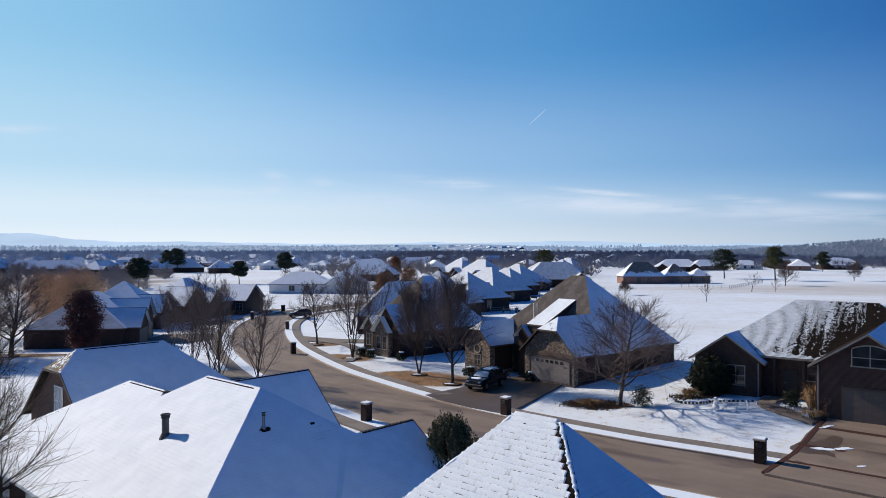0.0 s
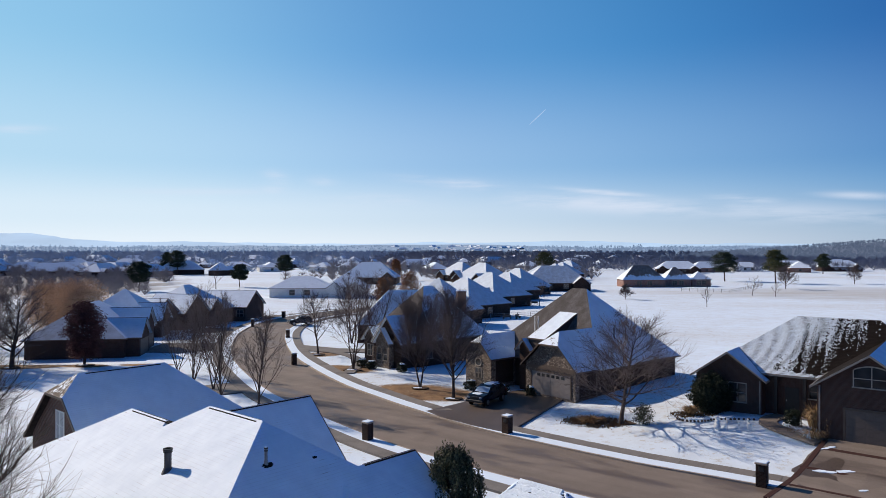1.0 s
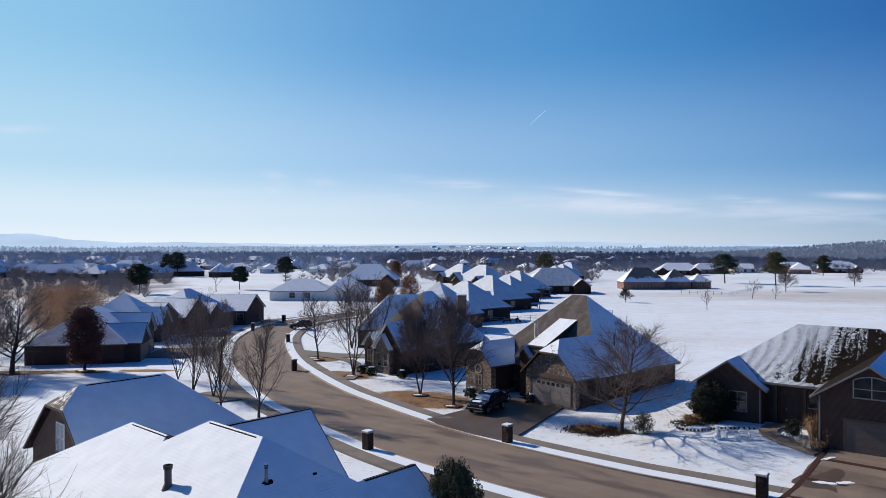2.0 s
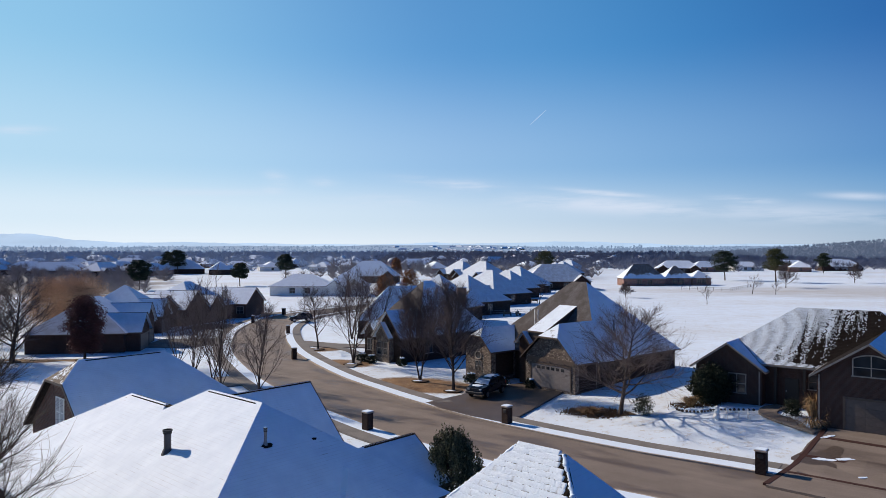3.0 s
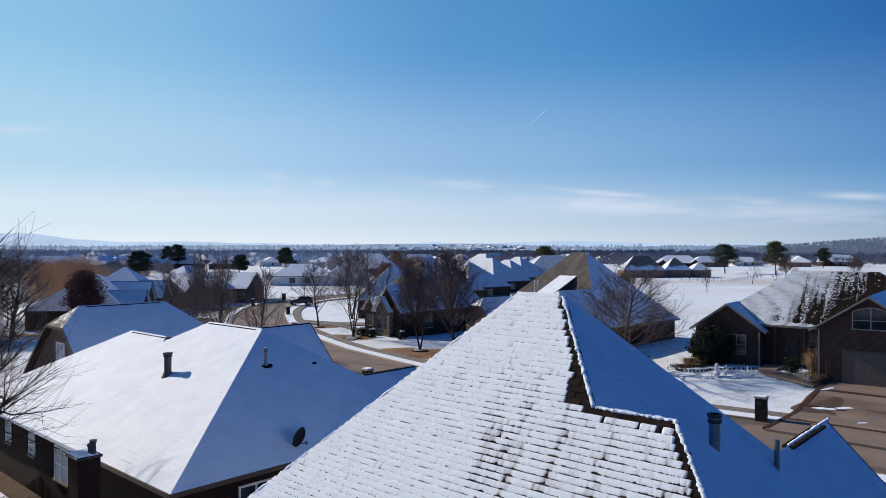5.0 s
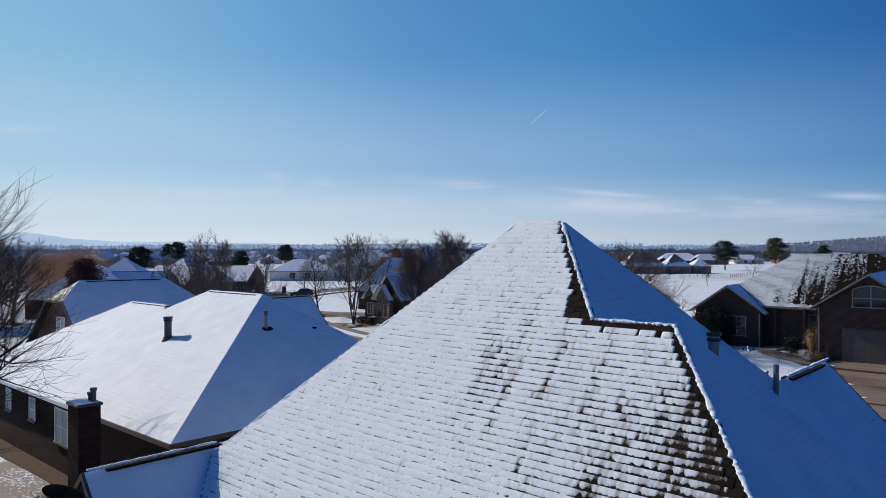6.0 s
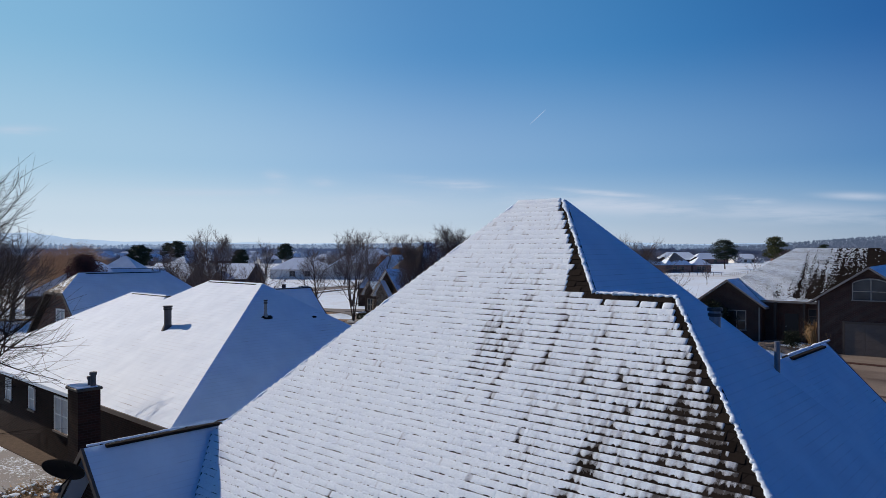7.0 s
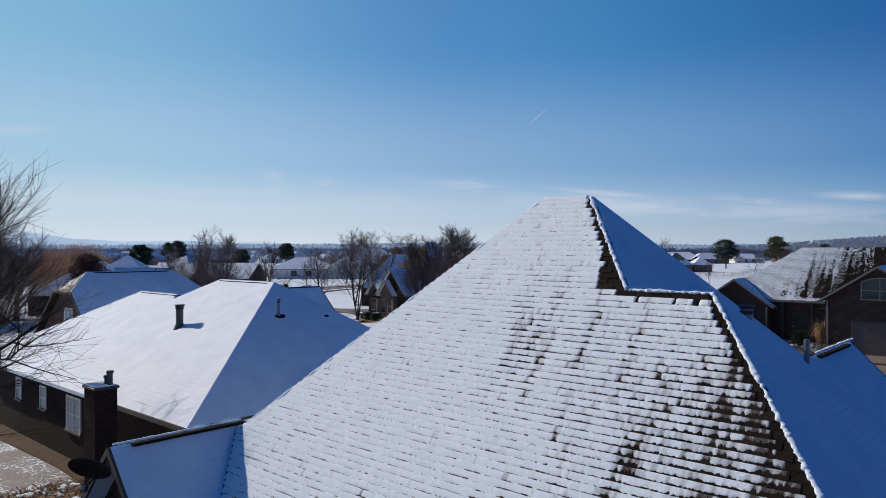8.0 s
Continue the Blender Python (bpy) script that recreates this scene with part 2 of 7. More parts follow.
def roof_snow_mat(name, bare_at, soft=0.06, rows=0.13, shingle=(0.045, 0.036, 0.03), veil=0.0):
    """Snow over shingles: bare_at is how much of the noise stays bare (0 none), courses show through as faint lines."""
    k = Mat(name, 0.8)
    z = k.xyz()[2]
    course = k.math("PINGPONG", z, rows * 0.36)
    line = k.ramp(k.math("DIVIDE", course, rows * 0.36), (0.0, 1.0), (0.22, 0.0))
    line = k.math("MULTIPLY", line, k.ramp(k.noise(0.7, 4, 0.65), (0.42, 0.1), (0.62, 1.0)))
    n = k.math("ADD", k.math("MULTIPLY", k.noise(0.55, 4), 0.55), k.math("MULTIPLY", k.noise(4.5, 4, 0.7), 0.45))
    n = k.math("SUBTRACT", n, k.math("MULTIPLY", line, 0.05))
    x, y, zz = k.xyz()
    worn = k.ramp(k.noise(1.0, 3, 0.6, k.vec(k.math("MULTIPLY", x, 1.3), k.math("MULTIPLY", y, 1.3), k.math("MULTIPLY", zz, 9.0))), (0.58, 0.0), (0.66, 1.0))
    worn = k.math("MULTIPLY", k.math("MULTIPLY", worn, k.ramp(k.noise(0.22, 2), (0.48, 0.0), (0.6, 1.0))), line)
    bare = k.ramp(n, (bare_at, 1.0), (bare_at + soft, 0.0))
    # tinted blue as well, so that slopes in shade read blue
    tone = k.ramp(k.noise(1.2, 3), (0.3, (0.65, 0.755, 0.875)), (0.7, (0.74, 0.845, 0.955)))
    tone = k.mix(k.math("MULTIPLY", k.math("MULTIPLY", line, k.noise(1.5, 3)), 0.42), tone, (0.33, 0.33, 0.34))
    if veil:  # so thin that the grit of the shingles shows through
        tone = k.mix(k.math("MULTIPLY", k.ramp(k.mix(0.5, k.noise(0.9, 4), k.noise(22, 3)), (0.35, 0.3), (0.62, 1.0)), veil), tone, (0.14, 0.135, 0.135))
    dark = k.mix(k.noise(14, 3), shingle, tuple(v * 1.9 for v in shingle))
    bare = k.math("MAXIMUM", bare, k.math("MULTIPLY", worn, 0.75))
    k.bump(k.math("SUBTRACT", k.math("ADD", k.math("MULTIPLY", k.noise(3.0, 4), 0.6), k.math("MULTIPLY", k.noise(26, 4, 0.7), 0.3)), k.math("MULTIPLY", line, 0.2)), 0.45, 0.03)
    return k.colour(k.mix(bare, tone, dark))


def grain_mat():
    k = Mat("thin_grainy_snow", 0.85)
    k.bump(k.math("ADD", k.noise(26, 6, 0.8), k.math("MULTIPLY", k.noise(85, 3), 0.8)), 0.7, 0.013)
    # the same skylight blue is put into the grain's own tone
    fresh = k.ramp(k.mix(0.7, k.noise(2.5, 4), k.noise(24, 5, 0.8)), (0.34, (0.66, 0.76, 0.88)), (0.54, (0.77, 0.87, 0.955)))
    grit = k.ramp(k.mix(0.6, k.noise(5.5, 5, 0.7), k.noise(60, 3, 0.7)), (0.52, 0.0), (0.76, 0.42))
    worn = k.n.new("ShaderNodeAttribute")
    worn.attribute_name = "thaw"
    worn = k.math("ADD", worn.outputs["Fac"], k.math("MULTIPLY", k.math("SUBTRACT", k.mix(0.5, k.noise(16, 5, 0.75), k.noise(55, 4, 0.75)), 0.5), 1.1))
    dirty = k.mix(grit, fresh, (0.3, 0.32, 0.36))
    thin = k.mix(k.ramp(worn, (0.22, 0.0), (0.6, 0.62)), dirty, (0.28, 0.29, 0.32))
    return k.colour(k.mix(k.ramp(worn, (0.62, 0.0), (0.84, 0.95)), thin, (0.05, 0.045, 0.042)))


def shingle_mat(name, c):
    k = Mat(name, 0.9)
    k.b.inputs["Specular IOR Level"].default_value = 0.06
    x, y, z = k.xyz()
    t = k.n.new("ShaderNodeTexBrick")
    k.l.new(k.vec(k.math("ADD", x, y), z, 0.0), t.inputs["Vector"])
    k.put(t.inputs["Color1"], c), k.put(t.inputs["Color2"], tuple(v * 1.5 for v in c)), k.put(t.inputs["Mortar"], tuple(v * 0.5 for v in c))
    t.inputs["Scale"].default_value, t.inputs["Mortar Size"].default_value = 1.0, 0.008
    t.inputs["Brick Width"].default_value, t.inputs["Row Height"].default_value = 0.3, 0.095
    k.bump(t.outputs["Fac"], -0.3, 0.01)
    return k.colour(k.mix(0.5, t.outputs["Color"], k.ramp(k.noise(0.8), (0.3, 0.5), (0.7, 1.2)), "MULTIPLY"))


def frost_mat(name, c, frost, foot=0.0):
    """Bare shingles greyed by grains of frost that lie thickest in streaks; below the height foot snow is left."""
    k = Mat(name, 0.9)
    x, y, z = k.xyz()
    course = k.math("DIVIDE", k.math("PINGPONG", z, 0.05), 0.05)
    streak = k.noise(1.0, 4, 0.6, k.vec(k.math("MULTIPLY", x, 0.9), k.math("MULTIPLY", y, 0.9), k.math("MULTIPLY", z, 0.3)))
    base = k.mix(k.noise(7, 4, 0.7), c, tuple(v * 1.8 for v in c))
    base = k.mix(k.ramp(course, (0.0, 0.5), (0.25, 0.0)), base, tuple(v * 0.5 for v in c))
    grains = k.math("ADD", k.math("MULTIPLY", streak, 0.55), k.math("MULTIPLY", k.noise(30, 4, 0.8), 0.75))
    k.bump(k.noise(40, 3), 0.3, 0.01)
    tone = k.mix(k.ramp(grains, (0.62, 0.03), (0.98, frost)), base, (0.5, 0.53, 0.58))
    if foot:
        left = k.math("ADD", k.math("SUBTRACT", foot, z), k.math("MULTIPLY", k.math("SUBTRACT", k.mix(0.5, streak, k.noise(0.5, 4)), 0.5), 5.0))
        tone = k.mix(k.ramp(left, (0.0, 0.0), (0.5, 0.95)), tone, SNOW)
    return k.colour(tone)


def road_mat(name="worn_concrete_road", damp=(0.52, 0.6), dark=(0.088, 0.07, 0.06), depth=0.62, lengthwise=0.3):
    """Concrete with damp patches that run along the street, hairline stains and grit."""
    k = Mat(name, 0.7)
    turn = k.n.new("ShaderNodeMapping")
    turn.inputs["Rotation"].default_value = (0, 0, 0.66)
    k.l.new(k.co, turn.inputs["Vector"])
    along = k.scaled(lengthwise, 1.2, 1, turn.outputs[0])
    wet = k.ramp(k.noise(0.34, 7, 0.62, along), (damp[0], 0.0), (damp[1], 1.0))
    base = k.ramp(k.mix(0.5, k.noise(0.5), k.noise(12)), (0.3, (0.15, 0.127, 0.108)), (0.7, (0.23, 0.197, 0.17)))
    track = k.ramp(k.noise(0.9, 4, 0.6, k.scaled(0.06, 1.0, 1, turn.outputs[0])), (0.35, 0.82), (0.65, 1.1))
    base = k.mix(0.7, base, track, "MULTIPLY")
    k.bump(k.noise(30, 3), 0.2, 0.01)
    k.l.new(k.math("SUBTRACT", 0.75, k.math("MULTIPLY", wet, 0.3)), k.b.inputs["Roughness"])
    return k.colour(k.mix(k.math("MULTIPLY", wet, depth), base, dark))


def leaf_mat(name, c, vary=0.5):
    k = Mat(name, 0.7)
    return k.colour(k.ramp(k.island(), (0.0, tuple(v * (1 - vary) for v in c)), (1.0, tuple(v * (1 + vary) for v in c))))


def glass_mat():
    k = Mat("window_glass", 0.06)
    k.b.inputs["IOR"].default_value = 1.5
    k.bump(k.noise(2.0, 2), 0.05, 0.02)
    return k.colour(k.ramp(k.noise(0.7, 1), (0.35, (0.015, 0.018, 0.022)), (0.75, (0.07, 0.075, 0.08))))


M = {
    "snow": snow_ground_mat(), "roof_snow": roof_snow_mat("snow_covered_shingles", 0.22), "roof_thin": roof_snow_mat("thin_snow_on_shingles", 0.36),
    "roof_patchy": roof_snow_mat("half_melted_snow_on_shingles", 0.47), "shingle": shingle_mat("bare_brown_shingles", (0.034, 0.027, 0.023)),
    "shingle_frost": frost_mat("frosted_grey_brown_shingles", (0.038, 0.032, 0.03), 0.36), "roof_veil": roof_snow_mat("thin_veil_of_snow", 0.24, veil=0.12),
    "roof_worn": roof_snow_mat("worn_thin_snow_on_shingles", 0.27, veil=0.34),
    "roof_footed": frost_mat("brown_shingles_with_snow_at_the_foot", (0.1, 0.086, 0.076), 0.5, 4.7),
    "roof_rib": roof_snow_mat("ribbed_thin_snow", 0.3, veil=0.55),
    "shingle_dark": shingle_mat("bare_dark_shingles", (0.012, 0.0098, 0.009)),
    "brick_red": brick_mat("red_brown_brick", (0.16, 0.075, 0.05), (0.11, 0.055, 0.04), (0.2, 0.17, 0.15)),
    "brick_wine": brick_mat("wine_brown_brick", (0.085, 0.043, 0.033), (0.055, 0.03, 0.024), (0.11, 0.09, 0.08)),
    "brick_dark": brick_mat("dark_brown_brick", (0.045, 0.023, 0.017), (0.024, 0.014, 0.011), (0.07, 0.056, 0.05)),
    # near-black brick: the shade on the back wall is put into it
    "brick_umber": brick_mat("shade_dark_umber_brick", (0.034, 0.013, 0.010), (0.02, 0.009, 0.007), (0.036, 0.024, 0.021)),
    "brick_pink": brick_mat("pale_red_brick", (0.26, 0.13, 0.10), (0.2, 0.1, 0.08), (0.28, 0.24, 0.22)),
    "siding": plain("white_siding", (0.62, 0.62, 0.6), 0.6), "stone": stone_mat("rubble_stone", (0.31, 0.26, 0.215), (0.1, 0.078, 0.063)),
    "trim": plain("pale_trim_paint", (0.26, 0.235, 0.21), 0.5), "trim_dark": plain("brown_trim_paint", (0.09, 0.065, 0.05), 0.5),
    "white": plain("white_paint", (0.78, 0.78, 0.76), 0.5, vary=0.08), "glass": glass_mat(), "blind": plain("white_blinds", (0.5, 0.5, 0.5), 0.6),
    "metal": plain("grey_galvanised_metal", (0.22, 0.23, 0.25), 0.45, 0.7), "metal_dark": plain("dark_painted_metal", (0.03, 0.03, 0.033), 0.5, 0.3),
    "road": road_mat(), "walk": plain("grey_concrete_walk", (0.17, 0.163, 0.156), 0.85, vary=0.3, scale=0.9, bump=0.2),
    "drive": road_mat("concrete_driveway", (0.5, 0.66), (0.062, 0.047, 0.042), 0.85, 0.1),
    "drive_red": plain("red_brick_edging", (0.05, 0.024, 0.021), 0.85, vary=0.3, scale=4),
    "kerb": plain("pale_concrete_kerb", (0.33, 0.29, 0.25), 0.85, vary=0.25, scale=1.5),
    "bark": plain("grey_brown_bark", (0.062, 0.048, 0.043), 0.9, vary=0.35, scale=5),
    "twig": plain("bare_twigs", (0.115, 0.094, 0.094), 0.9, vary=0.3, scale=2), "twig_red": leaf_mat("rust_brown_leaves", (0.2, 0.09, 0.04)),
    # distant woods: haze is painted in as a paler, bluer base colour
    "twig_far": plain("haze_paled_bare_woods", (0.21, 0.222, 0.275), 1.0, vary=0.35, scale=0.02),
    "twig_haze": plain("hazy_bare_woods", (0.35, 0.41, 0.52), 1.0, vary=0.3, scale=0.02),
    "street_green": leaf_mat("feathery_olive_needles", (0.085, 0.088, 0.05), 0.6),
    "twig_pale": plain("pale_sunlit_twigs", (0.135, 0.108, 0.1), 0.9, vary=0.35, scale=2),
    "twig_dark": plain("dark_wet_twigs", (0.032, 0.024, 0.021), 0.9, vary=0.3, scale=2),
    "willow": leaf_mat("brown_willow_twigs", (0.42, 0.27, 0.16), 0.4),
    # lightened to put the haze of distance into these twigs
    "twig_mid": plain("haze_paled_brown_woods", (0.27, 0.25, 0.25), 1.0, vary=0.35, scale=0.05),
    "leaf_dark_red": leaf_mat("dark_maroon_leaves", (0.1, 0.038, 0.036)), "pine": leaf_mat("dark_pine_needles", (0.022, 0.034, 0.02)),
    "pine_olive": leaf_mat("olive_pine_needles", (0.055, 0.06, 0.022)), "shrub": leaf_mat("dark_evergreen_leaves", (0.02, 0.028, 0.016)),
    "tan_leaf": leaf_mat("dry_tan_grass_blades", (0.30, 0.20, 0.10)),
    "car_paint": plain("dark_blue_car_paint", (0.012, 0.018, 0.032), 0.25, 0.4, vary=0.1), "tyre": plain("black_rubber", (0.012, 0.012, 0.012), 0.8),
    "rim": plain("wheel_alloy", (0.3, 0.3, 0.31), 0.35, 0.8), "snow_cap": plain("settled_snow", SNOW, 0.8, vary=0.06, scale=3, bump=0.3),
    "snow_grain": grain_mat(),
    "flue": plain("dull_dark_metal", (0.075, 0.076, 0.082), 0.6, 0.25),
    "lamp_red": plain("red_tail_lamp", (0.25, 0.01, 0.01), 0.3), "lamp_clear": plain("clear_headlamp", (0.4, 0.42, 0.45), 0.15),
}


# ---------------------------------------------------------------- building helpers
def smooth(x):
    x = min(1.0, max(0.0, x))
    return x * x * (3 - 2 * x)


def spline(points, steps=8):
    """A smooth line through the points."""
    p = [Vector(q).to_2d() for q in points]
    p = [2 * p[0] - p[1], *p, 2 * p[-1] - p[-2]]
    out = []
    for i in range(1, len(p) - 2):
        for s in range(steps):
            t = s / steps
            a, b, c, d = p[i - 1 : i + 3]
            out.append(0.5 * (2 * b + (c - a) * t + (2 * a - 5 * b + 4 * c - d) * t * t + (3 * b - a - 3 * c + d) * t ** 3))
    return out + [p[-2]]


STREET = spline([(150, -62), (75, -4.5), (40, 22.5), (16.5, 39.8), (9.2, 45.2), (0.3, 53.5), (-6, 61.5), (-10.4, 68), (-14.5, 74.6), (-19.6, 85),
                 (-24.6, 97), (-29, 111.5), (-32.2, 127), (-32.6, 142), (-29.5, 156), (-20, 172), (-5, 190)])
HALF_ROAD = 3.95


def street_side(x, y):
    """Signed distance from the middle of the street: positive on the far side."""
    best = None
    for a, b in zip(STREET, STREET[1:]):
        d = b - a
        t = min(1, max(0, ((x - a.x) * d.x + (y - a.y) * d.y) / d.length_squared))
        q = a + d * t
        e = math.hypot(x - q.x, y - q.y)
        if best is None or e < abs(best):
            best = e if d.x * (y - q.y) - d.y * (x - q.x) < 0 else -e
    return best


def G(x, y):
    """Height of the ground."""
    h = 0.15 - 0.6 * smooth((y - 35) / 85)
    if 5 < x < 140 and y < 150:
        rise = smooth((x - 6) / 20) * (1 - smooth((y - 80) / 60)) * (1 - smooth((x - 60) / 70))
        if rise > 0:
            h += 1.15 * rise * smooth((street_side(x, y) - 6.0) / 9)
    return h


def bm_object(name, bm, material, parent=None):
    me = bpy.data.meshes.new(name)
    bmesh.ops.recalc_face_normals(bm, faces=bm.faces)
    bm.to_mesh(me)
    bm.free()
    for m in material if isinstance(material, (list, tuple)) else (material,):
        me.materials.append(M[m] if isinstance(m, str) else m)
    ob = new(name, me)
    if parent:
        ob.parent = parent
    return ob


def part(name, bm, material, parent, label=""):
    return tagged(bm_object(name, bm, material, parent), label)


def raw(name, verts, faces, material, parent=None, slots=None, shade=False):
    me = bpy.data.meshes.new(name)
    me.from_pydata(verts, [], faces)
    for m in material if isinstance(material, (list, tuple)) else (material,):
        me.materials.append(M[m])
    if slots:
        me.polygons.foreach_set("material_index", slots)
    if shade:
        me.polygons.foreach_set("use_smooth", [True] * len(me.polygons))
    me.update()
    ob = new(name, me)
    if parent:
        ob.parent = parent
    return ob


def thing(name, label, category, at, turn=0.0, group="", kind=""):
    ob = new(name)
    ob.matrix_basis = pose(*at, 0, 0, turn)
    return tagged(ob, label, category, group, kind)


def box(bm, x0, y0, z0, x1, y1, z1, bevel=0.0):
    vs = bmesh.ops.create_cube(bm, size=1.0, matrix=Matrix.LocRotScale(((x0 + x1) / 2, (y0 + y1) / 2, (z0 + z1) / 2), None, (x1 - x0, y1 - y0, z1 - z0)))["verts"]
    if bevel:
        es = list({e for v in vs for e in v.link_edges})
        bmesh.ops.bevel(bm, geom=es, offset=bevel, segments=1, affect="EDGES")
    return bm


def boxed(*a, **k):
    return box(bmesh.new(), *a, **k)


def cyl(bm, x, y, z0, z1, r0, r1=None, n=14):
    bmesh.ops.create_cone(bm, cap_ends=True, segments=n, radius1=r0, radius2=r0 if r1 is None else r1, depth=z1 - z0, matrix=Matrix.Translation((x, y, (z0 + z1) / 2)))
    return bm


# ---------------------------------------------------------------- ground, street and walks
def axis(near, far, step, grow):
    out, v, s = [], near, step
    while v < far:
        out.append(v)
        s *= grow
        v += s
    return out + [far]


def build_ground():
    ys = [-v for v in axis(3, 400, 3, 1.25)][::-1] + axis(0, 4200, 2.0, 1.022)
    right = axis(0, 4200, 2.0, 1.03)
    xs = [-v for v in right[1:]][::-1] + right
    verts = [(x, y, G(x, y) if abs(x) < 160 and -60 < y < 260 else (-0.45 if y > 0 else 0.15)) for y in ys for x in xs]
    w = len(xs)
    faces = [(j * w + i, j * w + i + 1, (j + 1) * w + i + 1, (j + 1) * w + i) for j in range(len(ys) - 1) for i in range(w - 1)]
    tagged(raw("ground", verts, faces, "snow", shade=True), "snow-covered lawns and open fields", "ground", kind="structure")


def ribbon(name, line, o0, o1, lift, skirt, material, label, category, kind="structure", gaps=()):
    """A strip along a line between two offsets to its far side, with a drop at both edges."""
    verts, faces = [], []
    for i, p in enumerate(line):
        d = (line[min(i + 1, len(line) - 1)] - line[max(i - 1, 0)]).normalized()
        n = Vector((-d.y, d.x)) * -1
        row = []
        for o, z in ((o0, -skirt), (o0, 0), (o1, 0), (o1, -skirt)):
            q = p + n * o
            row.append((q.x, q.y, G(q.x, q.y) + lift + z))
        verts += row
    for i in range(len(line) - 1):
        m = (line[i] + line[i + 1]) / 2
        if any(x0 < m.x < x1 and y0 < m.y < y1 for x0, x1, y0, y1 in gaps):
            continue
        for k in range(3):
            faces.append((i * 4 + k, i * 4 + k + 1, i * 4 + 5 + k, i * 4 + 4 + k))
    return tagged(raw(name, verts, faces, material), label, category, kind=kind)


def patch(name, outline, lift, material, label, category, kind="structure", skirt=0.06, parent=None):
    """A flat-lying slab that follows the ground, with the given outline."""
    bm = bmesh.new()
    top = [bm.verts.new((x, y, 0)) for x, y in outline]
    f = bm.faces.new(top)
    bmesh.ops.triangulate(bm, faces=[f])
    for _ in range(2):
        bmesh.ops.subdivide_edges(bm, edges=[e for e in bm.edges if e.calc_length() > 2.0], cuts=1)
        bmesh.ops.triangulate(bm, faces=bm.faces)
    for v in bm.verts:
        v.co.z = G(v.co.x, v.co.y) + lift
    edge = [e for e in bm.edges if e.is_boundary]
    made = bmesh.ops.extrude_edge_only(bm, edges=edge)["geom"]
    for v in made:
        if isinstance(v, bmesh.types.BMVert):
            v.co.z -= skirt + 0.1
    return tagged(bm_object(name, bm, material, parent), label, category, kind=kind)


def wobble(x, y, rx, ry, n=28, amount=0.22, seed=1, turn=0.0):
    """An uneven oval outline."""
    out = []
    for i in range(n):
        a = 2 * math.pi * i / n
        k = 1 + amount * noise.noise((math.cos(a) * 1.7 + seed * 7.3, math.sin(a) * 1.7, seed))
        u, v = math.cos(a) * rx * k, math.sin(a) * ry * k
        c, s = math.cos(turn), math.sin(turn)
        out.append((x + u * c - v * s, y + u * s + v * c))
    return out


build_ground()
ribbon("road", STREET, -HALF_ROAD, HALF_ROAD, 0.03, 0.1, "road", "tan concrete street with damp patches", "road")
for side in (1, -1):
    a, b = (HALF_ROAD, HALF_ROAD + 0.16) if side > 0 else (-HALF_ROAD - 0.16, -HALF_ROAD)
    ribbon("kerb", STREET, a, b, 0.15, 0.3, "kerb", "pale concrete kerb along the street", "kerb")
    a, b = (HALF_ROAD + 0.16, HALF_ROAD + 1.35) if side > 0 else (-HALF_ROAD - 1.35, -HALF_ROAD - 0.16)
    ribbon("verge", STREET, a, b, 0.155, 0.3, "snow_cap", "snowy strip between kerb and pavement", "verge")
    a, b = (HALF_ROAD + 1.35, HALF_ROAD + 2.65) if side > 0 else (-HALF_ROAD - 2.65, -HALF_ROAD - 1.35)
    ribbon("pavement", STREET, a, b, 0.15, 0.3, "walk", "bare grey concrete pavement", "pavement")


# ---------------------------------------------------------------- houses
SIDES = ("a0", "a1", "b0", "b1")


class Block:
    """One roofed mass over the rectangle a0..a1, b0..b1 (eaves included). slopes: rise per metre from each side, None for a gable,
    or (rise, height) for a clipped gable whose small hip begins at that height."""

    def __init__(self, a0, a1, b0, b1, eave, slopes, cover=None, wall=None, base=None, over=0.4):
        self.r, self.eave, self.cover, self.wall, self.base, self.over = (a0, a1, b0, b1), eave, cover, wall, base, over
        self.planes = {}
        for s, v in zip(SIDES, slopes):
            if v is None:
                continue
            k, z = v if isinstance(v, tuple) else (v, eave)
            self.planes[s] = {"a0": (k, 0, z - k * a0), "a1": (-k, 0, z + k * a1), "b0": (0, k, z - k * b0), "b1": (0, -k, z + k * b1)}[s]

    def h(self, a, b):
        return min(p[0] * a + p[1] * b + p[2] for p in self.planes.values())

    def inside(self, a, b, e=1e-6):
        a0, a1, b0, b1 = self.r
        return a0 - e <= a <= a1 + e and b0 - e <= b <= b1 + e

    def corners(self, inset=0.0):
        a0, a1, b0, b1 = self.r
        i = inset
        return {"a0": ((a0 + i, b1 - i), (a0 + i, b0 + i)), "a1": ((a1 - i, b0 + i), (a1 - i, b1 - i)),
                "b0": ((a0 + i, b0 + i), (a1 - i, b0 + i)), "b1": ((a1 - i, b1 - i), (a0 + i, b1 - i))}


def clip(poly, hp):
    out = []
    for i, p in enumerate(poly):
        q = poly[(i + 1) % len(poly)]
        dp, dq = (hp[0] * v[0] + hp[1] * v[1] + hp[2] for v in (p, q))
        if dp >= -1e-7:
            out.append(p)
        if (dp > 1e-7 and dq < -1e-7) or (dp < -1e-7 and dq > 1e-7):
            t = dp / (dp - dq)
            out.append((p[0] + (q[0] - p[0]) * t, p[1] + (q[1] - p[1]) * t))
    area = sum(p[0] * q[1] - p[1] * q[0] for p, q in zip(out, out[1:] + out[:1])) / 2 if len(out) > 2 else 0
    return out if abs(area) > 1e-3 else []


